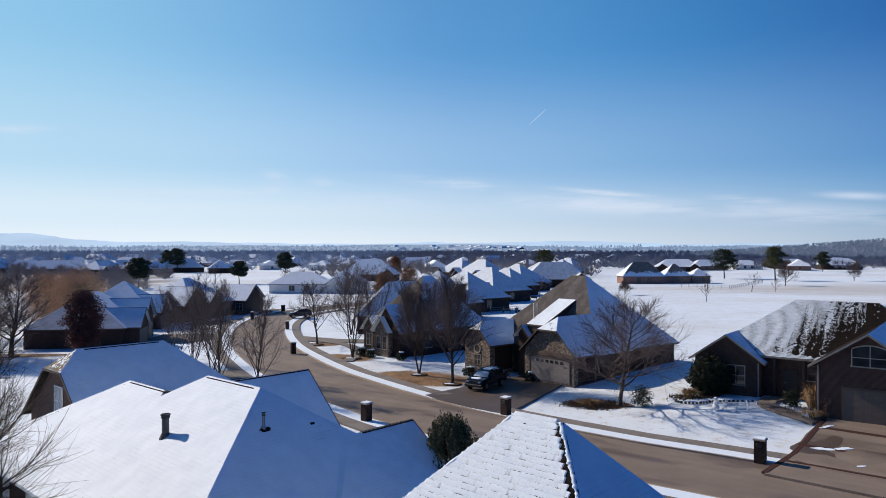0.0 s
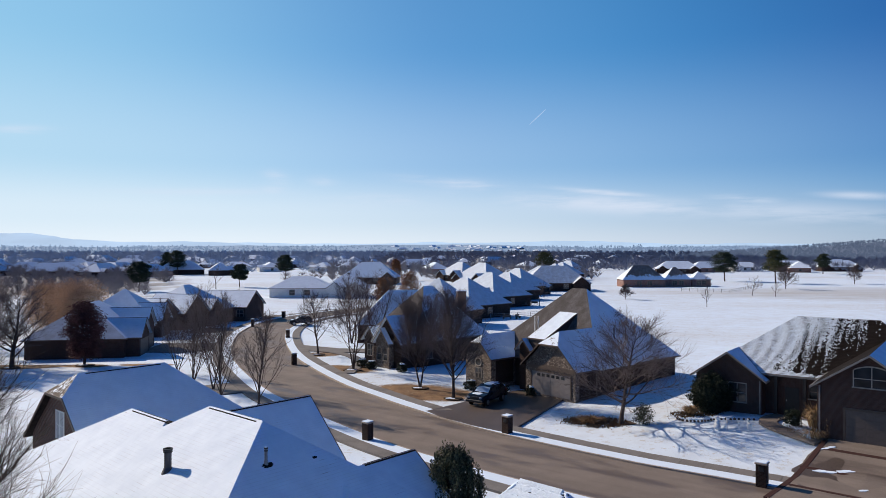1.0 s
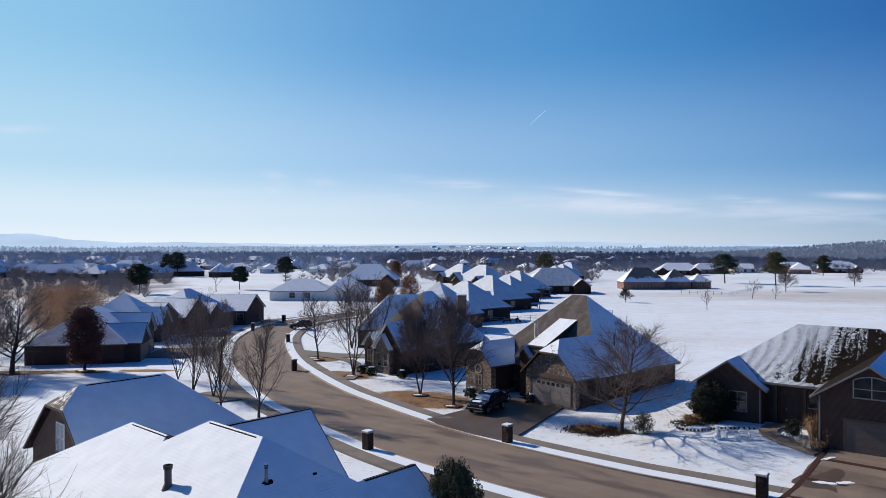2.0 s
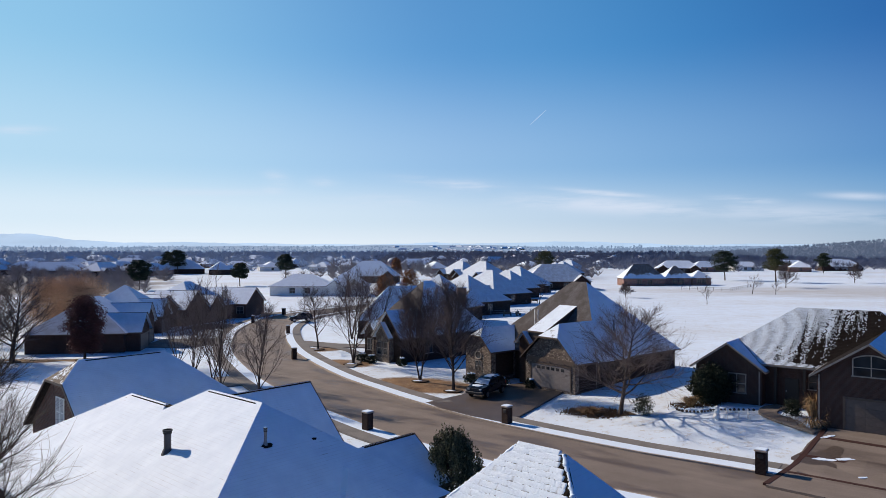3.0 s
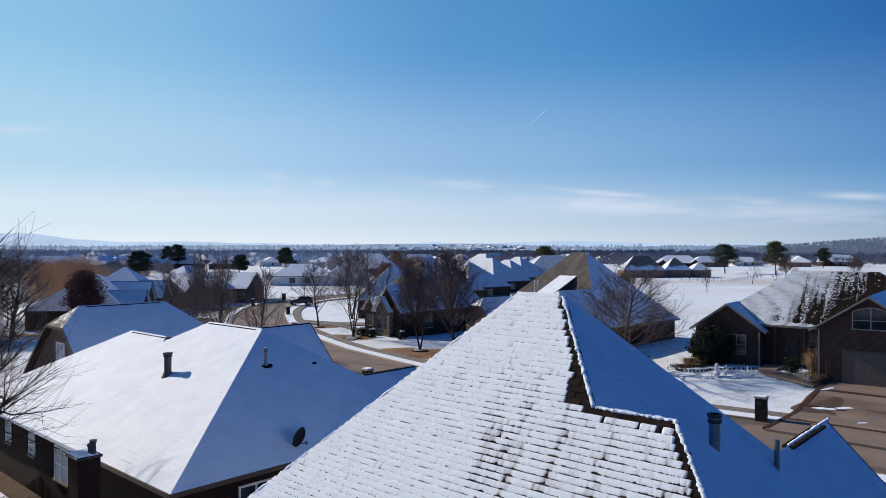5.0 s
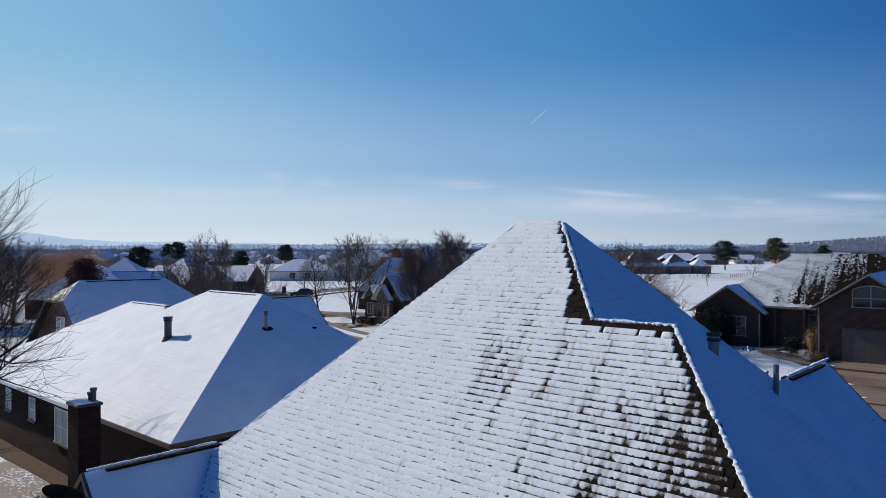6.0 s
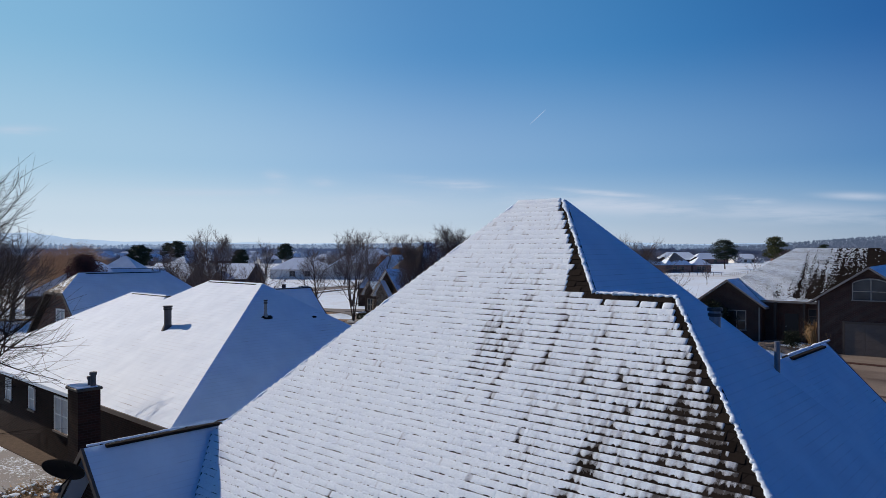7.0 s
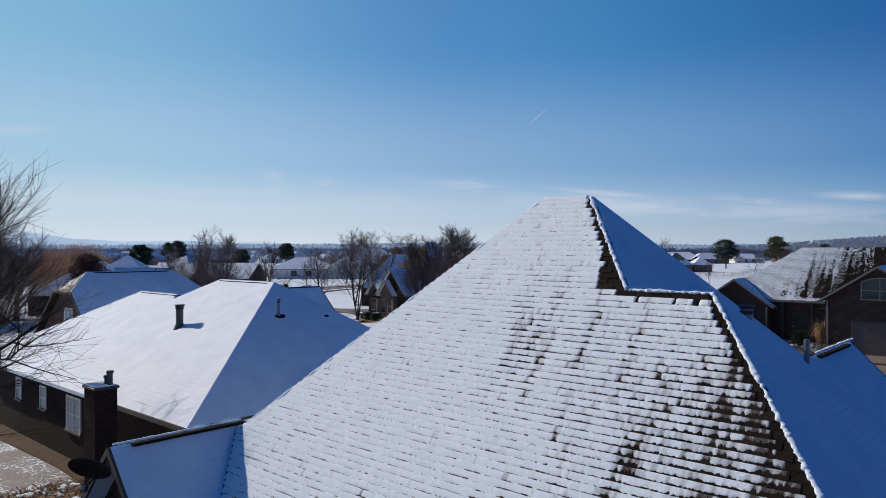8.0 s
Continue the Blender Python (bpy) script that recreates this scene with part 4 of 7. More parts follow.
def far_streets():
    row = [(-0.9, 141, 60, 13.6, 13.4, 0.95), (4.8, 159, 44, 16, 14, 0.8), (12.2, 187, 43, 17, 15, 0.78), (19.0, 211, 44, 15, 13, 0.78), (24.5, 234, 43, 17, 15, 0.76), (37, 268, 44, 17, 15, 0.76),
           (16, 290, 42, 20, 16, 0.8), (48, 305, 45, 16, 15, 0.76), (8, 330, 42, 18, 15, 0.8), (57, 340, 45, 16, 15, 0.76), (68, 385, 45, 18, 15, 0.76)]
    far_house("brick house with a steep blue-shaded snowy roof", -6.1, 118, 94, 16.5, 10.5, 1.0, "brick_dark", False)
    for x, y, t, w, d, p in row:
        far_house("brick house with steep snow-covered roof in a row", x, y, t, w, d, p, "brick_dark", cover="roof_worn")
    far_house("wide brick house with snowy roof and rear porch", 40, 256, 92, 24, 15, 0.8, "brick_dark", cover="roof_rib")
    bare = {"a0": "roof_footed", "a1": "roof_snow", "b0": "roof_thin", "b1": "roof_veil"}
    far_house("pale red brick house with half-bare roof", 78.0, 280, 90, 17, 11, 1.0, "brick_pink", False, cover=bare)
    far_house("pale red brick house with half-bare roof", 92.2, 283, 90, 11, 10, 0.95, "brick_pink", False, cover=bare)
    far_house("low pale red brick wing with a snowy roof", 101.6, 283, 90, 8, 9, 0.75, "brick_pink", False)
    far_house("white-sided house with a snowy hip roof", -44, 222, 92, 19, 13, 0.55, "siding", False)
    far_house("grey-sided house with snowy gables", -30, 222, 92, 14, 12, 0.7, "siding", True)
    far_house("house with steep blue-shaded snowy roof", -31, 305, 88, 24, 16, 0.8, "brick_dark")
    proto = [far_house("distant house with snowy roof", 200 + 40 * i, 470 + 20 * i, 90, 20 + 3 * i, 13, 0.5 + 0.1 * i, ("siding", "brick_pink", "brick_dark")[i], i != 1) for i in range(3)]
    rng = random.Random(4)
    spots = [(142, 430), (168, 452), (228, 455), (262, 470), (300, 462), (125, 560), (60, 500), (95, 620), (-5, 430), (-60, 470), (-20, 520)]
    spots += [(-125 - 26 * i + rng.uniform(-5, 5), 415 + 5 * i + rng.uniform(-12, 12)) for i in range(7)]
    spots += [(-245 + 30 * i + rng.uniform(-7, 7), 375 + 10 * rng.random()) for i in range(4)]
    for r, y in enumerate((470, 560, 680, 840)):
        spots += [(-420 + 34 * i + rng.uniform(-9, 9), y + rng.uniform(-22, 22)) for i in range(11 + 3 * r) if -420 + 34 * i < -30 or r > 1]
    for _ in range(34):  # a far town on the wooded rise
        x, y = rng.gauss(95, 75), rng.uniform(1720, 1860)
        copy_thing(rng.choice(proto), pose(x, y, 22 * (y - 1640) / 260 - 1.5, 0, 0, rng.uniform(0, 360)))
    for x, y in spots:
        src = rng.choice(proto)
        copy_thing(src, pose(x, y, -0.45, 0, 0, rng.choice((0, 90, 180, 270)) + rng.uniform(-25, 25)))


far_streets()


# ---------------------------------------------------------------- trees and shrubs
def tube(verts, faces, pts, radii, sides):
    """A tapered tube through the points."""
    i0 = len(verts)
    for k, (p, r) in enumerate(zip(pts, radii)):
        d = (pts[min(k + 1, len(pts) - 1)] - pts[max(k - 1, 0)]).normalized()
        u = d.orthogonal().normalized()
        v = d.cross(u)
        for s in range(sides):
            a = 2 * math.pi * s / sides
            verts.append(tuple(p + (u * math.cos(a) + v * math.sin(a)) * r))
    for k in range(len(pts) - 1):
        for s in range(sides):
            a, b = i0 + k * sides + s, i0 + k * sides + (s + 1) % sides
            faces.append((a, b, b + sides, a + sides))


def wander(rng, p, d, length, segs, bend, lift):
    pts = [p.copy()]
    for _ in range(segs):
        d = (d + Vector((rng.gauss(0, bend), rng.gauss(0, bend), rng.gauss(0, bend) + lift))).normalized()
        p = p + d * (length / segs)
        pts.append(p.copy())
    return pts


def bare_tree(label, x, y, height, seed, spread=0.6, limbs=9, twigs=(8, 7), stem=0.25, stems=1, thick=0.016, bark="bark", twig="twig", group="bare street trees", z=None, fine=0.011):
    """Trunk and limbs are one mesh, the finer branches another. spread: how far limbs lean out (0 upright, 1 flat)."""
    rng = random.Random(seed)
    root = thing("bare_tree", label, "tree", (x, y, (G(x, y) if z is None else z) - 0.05), 0, group)
    tv, tf, cv, cf = [], [], [], []
    for st in range(stems):
        az0 = 2 * math.pi * st / max(1, stems) + rng.random()
        d0 = Vector((math.cos(az0), math.sin(az0), 0)) * (0.22 if stems > 1 else 0.03) + Vector((0, 0, 1))
        main = wander(rng, Vector((0, 0, 0)), d0.normalized(), height * 0.86, 10, 0.05, 0.03)
        r = height * thick / (stems ** 0.45)
        tube(tv, tf, main, [r * (1.25 if k == 0 else 1) * (1 - k / 10) ** 0.9 + fine for k in range(11)], 7)
        for i in range(limbs):
            f = stem + (0.97 - stem) * ((i + rng.random() * 0.8) / limbs)
            k = min(9, int(f * 10))
            p = main[k].lerp(main[k + 1], f * 10 - k)
            az = i * 2.4 + rng.uniform(-0.4, 0.4)
            lean = spread * (1.15 - 0.55 * f)
            d = Vector((math.cos(az) * lean, math.sin(az) * lean, 1 - 0.65 * lean)).normalized()
            ln = height * (0.52 - 0.33 * f) * rng.uniform(0.8, 1.2) * (0.75 + 0.5 * spread)
            lp = wander(rng, p, d, ln, 6, 0.1, 0.06)
            lr = max(fine * 1.4, r * 0.42 * (1.1 - f))
            tube(tv, tf, lp, [lr * (1 - j / 6.5) + fine for j in range(7)], 5)
            for j in range(twigs[0]):
                g = 0.25 + 0.72 * (j + rng.random()) / twigs[0]
                q = min(5, int(g * 6))
                bp = lp[q].lerp(lp[q + 1], g * 6 - q)
                bd = ((lp[q + 1] - lp[q]).normalized() + Vector((rng.gauss(0, 0.6), rng.gauss(0, 0.6), rng.gauss(0.1, 0.4)))).normalized()
                bl = ln * rng.uniform(0.35, 0.6) * (1.15 - 0.5 * g)
                bps = wander(rng, bp, bd, bl, 4, 0.14, 0.05)
                tube(cv, cf, bps, [max(fine, lr * 0.4 * (1 - m / 4.6)) for m in range(5)], 3)
                for m in range(twigs[1]):
                    h = 0.2 + 0.78 * (m + rng.random()) / twigs[1]
                    c = min(3, int(h * 4))
                    wp = bps[c].lerp(bps[c + 1], h * 4 - c)
                    wd = ((bps[c + 1] - bps[c]).normalized() + Vector((rng.gauss(0, 0.55), rng.gauss(0, 0.55), rng.gauss(0.1, 0.4)))).normalized()
                    wps = wander(rng, wp, wd, bl * rng.uniform(0.35, 0.7), 2, 0.2, 0.04)
                    tube(cv, cf, wps, [fine * 0.9, fine * 0.7, fine * 0.35], 3)
    raw("trunk", tv, tf, bark, root, shade=True)
    raw("crown", cv, cf, twig, root)
    return root


def leaf_cloud(rng, verts, faces, centre, size, count, leaf, flat=0.3):
    """Small leaves scattered through an uneven ball."""
    for _ in range(count):
        d = Vector((rng.gauss(0, 1), rng.gauss(0, 1), rng.gauss(0, 1))).normalized() * rng.random() ** 0.4
        p = centre + Vector((d.x * size.x, d.y * size.y, d.z * size.z))
        u = Vector((rng.gauss(0, 1), rng.gauss(0, 1), rng.gauss(0, flat))).normalized()
        v = u.cross(Vector((rng.gauss(0, 1), rng.gauss(0, 1), rng.gauss(0, 1)))).normalized()
        s = leaf * rng.uniform(0.6, 1.4)
        i = len(verts)
        verts += [tuple(p - u * s), tuple(p + v * s * 0.5), tuple(p + u * s), tuple(p - v * s * 0.5)]
        faces.append((i, i + 1, i + 2, i + 3))


def leafy(name, label, category, x, y, height, width, seed, material, clumps=40, per=60, leaf=0.09, base=0.12, shape="oval", bark="bark", group="", z=None, tilt=0.3, tuft=(0.14, 0.24), tall=0.8):
    """A trunk with short limbs and a crown of many leaves in uneven clumps."""
    rng = random.Random(seed)
    root = thing(name, label, category, (x, y, (G(x, y) if z is None else z) - 0.04), 0, group)
    tv, tf, cv, cf = [], [], [], []
    main = wander(rng, Vector((0, 0, 0)), Vector((0, 0, 1)), height * 0.9, 8, 0.03, 0.02)
    tube(tv, tf, main, [height * 0.022 * (1 - k / 9) + 0.012 for k in range(9)], 7)
    for i in range(clumps):
        f = (i + rng.random()) / clumps
        if shape == "cone":
            r = (1 - f) ** 0.8 + 0.08
        elif shape == "pine":
            f = (math.floor(f * 6) + 0.5 + rng.uniform(-0.5, 0.5)) / 6
            r = (math.sin(math.pi * (0.2 + 0.74 * f)) ** 0.8) * rng.uniform(0.6, 1.15)
        else:
            r = math.sin(math.pi * (0.12 + 0.84 * f)) ** 0.6 * rng.uniform(0.8, 1.1)
        az = i * 2.4 + rng.uniform(-0.5, 0.5)
        zc = height * (base + (0.97 - base) * f)
        out = width / 2 * r * rng.uniform(0.35, 0.85)
        c = Vector((math.cos(az) * out, math.sin(az) * out, zc))
        k = min(7, int(zc / (height * 0.9) * 8))
        tube(tv, tf, [main[k], main[k].lerp(c, 0.6) + Vector((0, 0, 0.05 * height * rng.uniform(-0.3, 0.4))), c], [height * 0.007, height * 0.004, 0.006], 4)
        s = width * rng.uniform(*tuft)
        leaf_cloud(rng, cv, cf, c, Vector((s, s, s * (0.45 if shape == "pine" else tall))), per, leaf, tilt)
    raw("trunk", tv, tf, bark, root)
    raw("crown", cv, cf, material, root)
    return root


def plant_trees():
    # along the far side of the street
    bare_tree("tall bare tree in a bed of dormant grass", -17.6, 99.5, 8.8, 11, 0.7, 20, (10, 9), 0.24, fine=0.009)
    bare_tree("bare tree with several stems beside the curved path", -11.0, 86.2, 10.8, 12, 0.62, 13, (10, 9), 0.2, stems=3, thick=0.013, fine=0.009)
    bare_tree("bare upright tree over tan dormant grass", -2.5, 74.3, 9.6, 13, 0.5, 28, (15, 13), 0.2, stems=2, thick=0.013, fine=0.0075)
    bare_tree("bare upright tree over tan dormant grass", 0.9, 68.8, 10.3, 14, 0.52, 44, (15, 13), 0.2, thick=0.015, fine=0.0075)
    bare_tree("spreading bare tree with pale twigs in the lawn", 14.25, 57.2, 8.8, 15, 1.08, 34, (13, 11), 0.2, twig="twig_pale", thick=0.02, fine=0.0088)
    bare_tree("bare tree behind the front yard", -14.5, 112, 11, 16, 0.5, 10, (7, 7), 0.2, stems=2)
    bare_tree("bare tree behind the front yard", -10.5, 107, 11.5, 17, 0.5, 10, (7, 7), 0.2, stems=2)
    # along the near side
    bare_tree("slender bare tree with steep upright branches", -20.4, 64.8, 9.8, 21, 0.34, 26, (9, 8), 0.1, thick=0.0115, fine=0.008)
    bare_tree("slender bare tree with steep upright branches", -16.8, 64.2, 9.0, 22, 0.38, 24, (9, 8), 0.1, thick=0.0115, fine=0.008)
    bare_tree("bare tree clump with steep upright branches", -26.6, 75.0, 10.4, 23, 0.36, 14, (9, 8), 0.06, stems=3, thick=0.0095, fine=0.008)
    bare_tree("bare tree clump with steep upright branches", -23.9, 73.5, 10.0, 24, 0.36, 16, (9, 8), 0.06, stems=2, thick=0.0095, fine=0.008)
    bare_tree("bare tree with upright branches by the pavement", -31.5, 84.0, 8.8, 25, 0.42, 14, (9, 8), 0.06, stems=3, thick=0.0095, fine=0.008)
    bare_tree("wide low-branched bare tree on the lawn", -53.4, 87.6, 10.5, 26, 0.95, 24, (12, 10), 0.14, thick=0.028, fine=0.012)
    bare_tree("wide bare tree on the lawn corner", -59.5, 89.0, 9.5, 29, 0.9, 16, (9, 8), 0.16, stems=2, fine=0.018)
    bare_tree("wide bare tree behind the low house", -64, 97, 10.5, 27, 0.9, 14, (8, 8), 0.16, stems=2, fine=0.022)
    bare_tree("wide bare tree behind the low house", -72, 108, 10, 28, 0.9, 14, (8, 8), 0.16, stems=2, fine=0.022)
    bare_tree("wide bare tree on the lawn corner", -57.5, 84.0, 10.5, 33, 0.95, 26, (12, 10), 0.14, stems=2, fine=0.015)
    bare_tree("wide bare tree on the lawn corner", -62.5, 86.5, 11, 34, 0.95, 26, (12, 10), 0.14, stems=2, fine=0.015)
    bare_tree("bare tree beyond the back yard", -33.0, 46.0, 9.0, 35, 0.8, 26, (11, 10), 0.12, stems=2, fine=0.01)
    # the one whose branches reach in beside the back yard
    bare_tree("large bare yard tree with thin dark twigs", -18.2, 21.6, 11.6, 131, 0.9, 52, (15, 12), 0.2, thick=0.019, fine=0.008, bark="twig_dark", twig="twig_dark")
    bare_tree("bare yard tree with thick lower branches", -16.2, 17.0, 7.6, 36, 0.5, 34, (12, 9), 0.12, thick=0.024, fine=0.0075, bark="twig_dark", twig="twig_dark")
    # out in the open fields
    for i, (x, y, h, s) in enumerate(((25, 185, 6.5, 0.7), (68, 183, 4.6, 0.5), (98, 225, 6.2, 0.9), (104, 222, 4.5, 0.8), (-33, 168, 6, 0.4), (-50, 172, 5.5, 0.4), (-84, 262, 9, 0.6), (88, 236, 5.5, 0.6), (-26, 186, 9, 0.5), (-18, 200, 9, 0.5))):
        bare_tree("small bare tree standing in the snowy field", x, y, h, 40 + i, s, 9, (6, 5), 0.25, group="bare trees in the fields", fine=0.012)
    for x, y, h, sd in ((126.5, 262, 8.6, 37), (174, 300, 8.0, 38), (53.6, 209, 4.3, 39)):
        bare_tree("dense rounded bare tree in the snowy field", x, y, h, sd, 0.75, 30, (11, 10), 0.16, group="bare trees in the fields", fine=0.02)
    leafy("maroon_tree", "dark maroon tree still in leaf on the lawn", "tree", -45.5, 89.8, 8.0, 5.5, 51, "leaf_dark_red", 110, 230, 0.1, 0.17, "oval", tuft=(0.12, 0.2))
    leafy("willow_tree", "rust-brown leafy tree with drooping crown", "tree", -64, 124, 8.8, 13, 52, "willow", 130, 330, 0.085, 0.12, "oval", tilt=2.0)
    leafy("willow_tree", "rust-brown leafy tree with drooping crown", "tree", -73, 131, 8.2, 11, 53, "willow", 120, 300, 0.085, 0.12, "oval", tilt=2.0)
    leafy("oak_tree", "tree with dry rust-coloured leaves", "tree", -15.2, 185, 7.2, 6, 54, "twig_red", 90, 150, 0.15, 0.08)
    leafy("oak_tree", "tree with dry rust-coloured leaves", "tree", -9.5, 198, 8.2, 7, 55, "twig_red", 70, 110, 0.15, 0.1)
    leafy("oak_tree", "tree with dry rust-coloured leaves", "tree", -22, 330, 10, 6, 56, "twig_red", 60, 80, 0.25, 0.1)
    for i, (x, y, h, w, m) in enumerate(((-106, 247, 10.5, 10, "pine"), (-79, 275, 9, 8.5, "pine"), (-78, 350, 12, 11, "pine"), (129, 325, 13.5, 15, "pine"), (143, 305, 14.5, 13, "pine_olive"), (60, 420, 13, 16, "pine_olive"), (-152, 405, 14, 13, "pine"), (-160, 412, 13, 11, "pine"), (225, 420, 12, 10, "pine"))):
        leafy("pine_tree", "dark evergreen pine rising from snowy ground", "tree", x, y, h, w, 60 + i, m, 64, 130, 0.24, 0.36, "pine", group="evergreens in the fields", tilt=0.6, tuft=(0.1, 0.19))
    leafy("evergreen_tree", "dense olive evergreen beside the street", "tree", 0.4, 32.8, 5.1, 3.7, 71, "street_green", 300, 150, 0.05, 0.04, "oval", tilt=3.5, tuft=(0.03, 0.06), tall=3.6)
    leafy("evergreen_tree", "broad dark-green evergreen against the brick wall", "tree", 22.0, 58.6, 2.9, 3.6, 72, "shrub", 90, 240, 0.085, 0.05, "oval", tilt=1.5)
    leafy("shrub", "small round evergreen shrub in the snow", "shrub", 15.9, 56.6, 1.5, 2.0, 73, "shrub", 24, 60, 0.07, 0.1, "oval", tilt=0.8)


plant_trees()


# ---------------------------------------------------------------- far woods and hills
def woods(name, label, count, seed, x0, x1, y0, y1, h, material, per=40, thin=0.016, lift=lambda x, y: -0.45, keep=lambda x, y: True):
    """Bare trees far off: fans of thin upright stems and twigs."""
    rng = random.Random(seed)
    verts, faces = [], []
    for _ in range(count):
        x, y = rng.uniform(x0, x1), y0 + (y1 - y0) * rng.random() ** 0.8
        if not keep(x, y):
            continue
        z, hh, w = lift(x, y), h * rng.uniform(0.68, 1.15) * (1 + 0.35 * noise.noise((x / 70, y / 70, seed))), h * rng.uniform(0.3, 0.6)
        for _ in range(per):
            a, dz = rng.uniform(0, 6.283), rng.uniform(-0.45, 1.0)
            out, s = math.sqrt(1 - dz * dz) * w, rng.uniform(0.55, 1.0)
            dx, dy, mid = math.cos(a) * out * s, math.sin(a) * out * s, z + hh * 0.55
            tx, ty, tz = x + dx, y + dy, mid + dz * hh * 0.45 * s
            f = rng.uniform(0.0, 0.55)
            bx, by, bz = x + dx * f, y + dy * f, z + hh * (0.1 + 0.3 * f) if dz < 0.2 else mid + (tz - mid) * f - hh * 0.12
            t = h * thin * rng.uniform(0.5, 1.4)
            i = len(verts)
            verts += [(bx - t, by, bz), (bx + t, by, bz), (tx, ty, tz)]
            faces.append((i, i + 1, i + 2))
    return tagged(raw(name, verts, faces, material), label, "woods", kind="stuff")


def ridge(name, y, x0, x1, low, bumps, seed, material, label):
    """A long low hill: bumps of (place, half width, height) over a low uneven crest."""
    xs = [x0 + (x1 - x0) * i / 200 for i in range(201)]
    verts, faces = [], []
    for i, x in enumerate(xs):
        c = low * (1 + 0.35 * noise.fractal((x / 420 + seed, seed * 3.1, 0), 1.0, 2.0, 5))
        c += sum(h * math.exp(-(((x - p) / w) ** 2)) * (1 + 0.12 * noise.fractal((x / 160 + seed, seed, 0), 1.0, 2.0, 4)) for p, w, h in bumps)
        c *= min(1, i / 8, (200 - i) / 8)
        verts += [(x, y - 260, -1.0), (x, y, c), (x, y + 300, -1.0)]
    for i in range(200):
        for k in (0, 1):
            faces.append((i * 3 + k, i * 3 + 3 + k, i * 3 + 4 + k, i * 3 + 1 + k))
    return tagged(raw(name, verts, faces, material, shade=True), label, "hill", kind="structure")


# haze of distance is painted on as a pale bluish emission
def haze_glow_mat(name, c, glow):
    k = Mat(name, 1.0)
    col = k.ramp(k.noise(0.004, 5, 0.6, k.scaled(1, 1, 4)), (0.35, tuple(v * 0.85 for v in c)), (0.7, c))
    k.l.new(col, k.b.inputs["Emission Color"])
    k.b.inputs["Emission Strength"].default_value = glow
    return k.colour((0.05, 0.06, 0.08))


M["hill_near"] = haze_glow_mat("wooded_rise", (0.2, 0.265, 0.36), 0.95)
M["hill_far"] = haze_glow_mat("hazy_hills", (0.42, 0.54, 0.66), 1.0)
M["hill_mid"] = haze_glow_mat("haze_blue_hills", (0.36, 0.475, 0.6), 1.0)

# woods and slope glow too, with the haze put into their emission
M["twig_ridge"] = haze_glow_mat("hazy_woods_on_the_rise", (0.185, 0.24, 0.325), 0.95)
M["hill_east"] = haze_glow_mat("haze_grey_wooded_slope", (0.085, 0.105, 0.15), 0.85)
M["twig_east"] = haze_glow_mat("hazy_grey_woods", (0.1, 0.122, 0.168), 0.8)

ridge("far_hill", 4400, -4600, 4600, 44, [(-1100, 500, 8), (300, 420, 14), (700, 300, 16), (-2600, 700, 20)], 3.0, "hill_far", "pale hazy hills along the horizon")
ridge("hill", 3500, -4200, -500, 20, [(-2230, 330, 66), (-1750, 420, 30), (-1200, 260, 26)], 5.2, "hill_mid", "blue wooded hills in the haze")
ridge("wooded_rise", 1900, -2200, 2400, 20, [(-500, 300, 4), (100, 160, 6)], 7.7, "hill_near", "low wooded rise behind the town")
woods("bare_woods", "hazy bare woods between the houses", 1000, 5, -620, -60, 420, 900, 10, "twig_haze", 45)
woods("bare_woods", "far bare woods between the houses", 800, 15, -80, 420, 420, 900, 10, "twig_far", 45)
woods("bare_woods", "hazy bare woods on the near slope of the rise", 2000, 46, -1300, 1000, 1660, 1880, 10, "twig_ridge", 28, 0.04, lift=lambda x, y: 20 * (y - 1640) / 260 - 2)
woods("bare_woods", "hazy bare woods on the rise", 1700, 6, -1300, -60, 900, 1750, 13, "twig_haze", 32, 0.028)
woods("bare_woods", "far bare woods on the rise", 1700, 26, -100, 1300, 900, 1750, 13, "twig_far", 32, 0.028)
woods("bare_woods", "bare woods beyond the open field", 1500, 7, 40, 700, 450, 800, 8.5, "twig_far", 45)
woods("bare_thicket", "bare thicket behind the low houses", 520, 8, -260, -80, 215, 330, 5.0, "twig_mid", 110, 0.008, keep=lambda x, y: x < -0.4 * y - 4)
woods("bare_thicket", "bare trees among the houses", 520, 9, -360, -110, 300, 440, 7.0, "twig_mid", 90, 0.01, keep=lambda x, y: x < -0.38 * y)
woods("bare_thicket", "bare trees behind the snowy roofs", 170, 10, -70, 80, 300, 460, 7.5, "twig_mid", 90, 0.01)


def east_rise(x, y):
    """Height of the wooded slope that climbs beyond the open field."""
    return -1.2 + 33 * smooth((x - 190) / 620) * max(0, 1 - abs(y - 1000) / 380)


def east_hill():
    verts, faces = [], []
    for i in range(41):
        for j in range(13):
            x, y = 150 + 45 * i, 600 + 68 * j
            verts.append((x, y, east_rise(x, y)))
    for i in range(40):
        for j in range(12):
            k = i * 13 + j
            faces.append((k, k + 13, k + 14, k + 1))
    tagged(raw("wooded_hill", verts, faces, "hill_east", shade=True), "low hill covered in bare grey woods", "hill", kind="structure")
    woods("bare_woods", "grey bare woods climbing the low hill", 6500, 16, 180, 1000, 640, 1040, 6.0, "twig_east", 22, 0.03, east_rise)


east_hill()


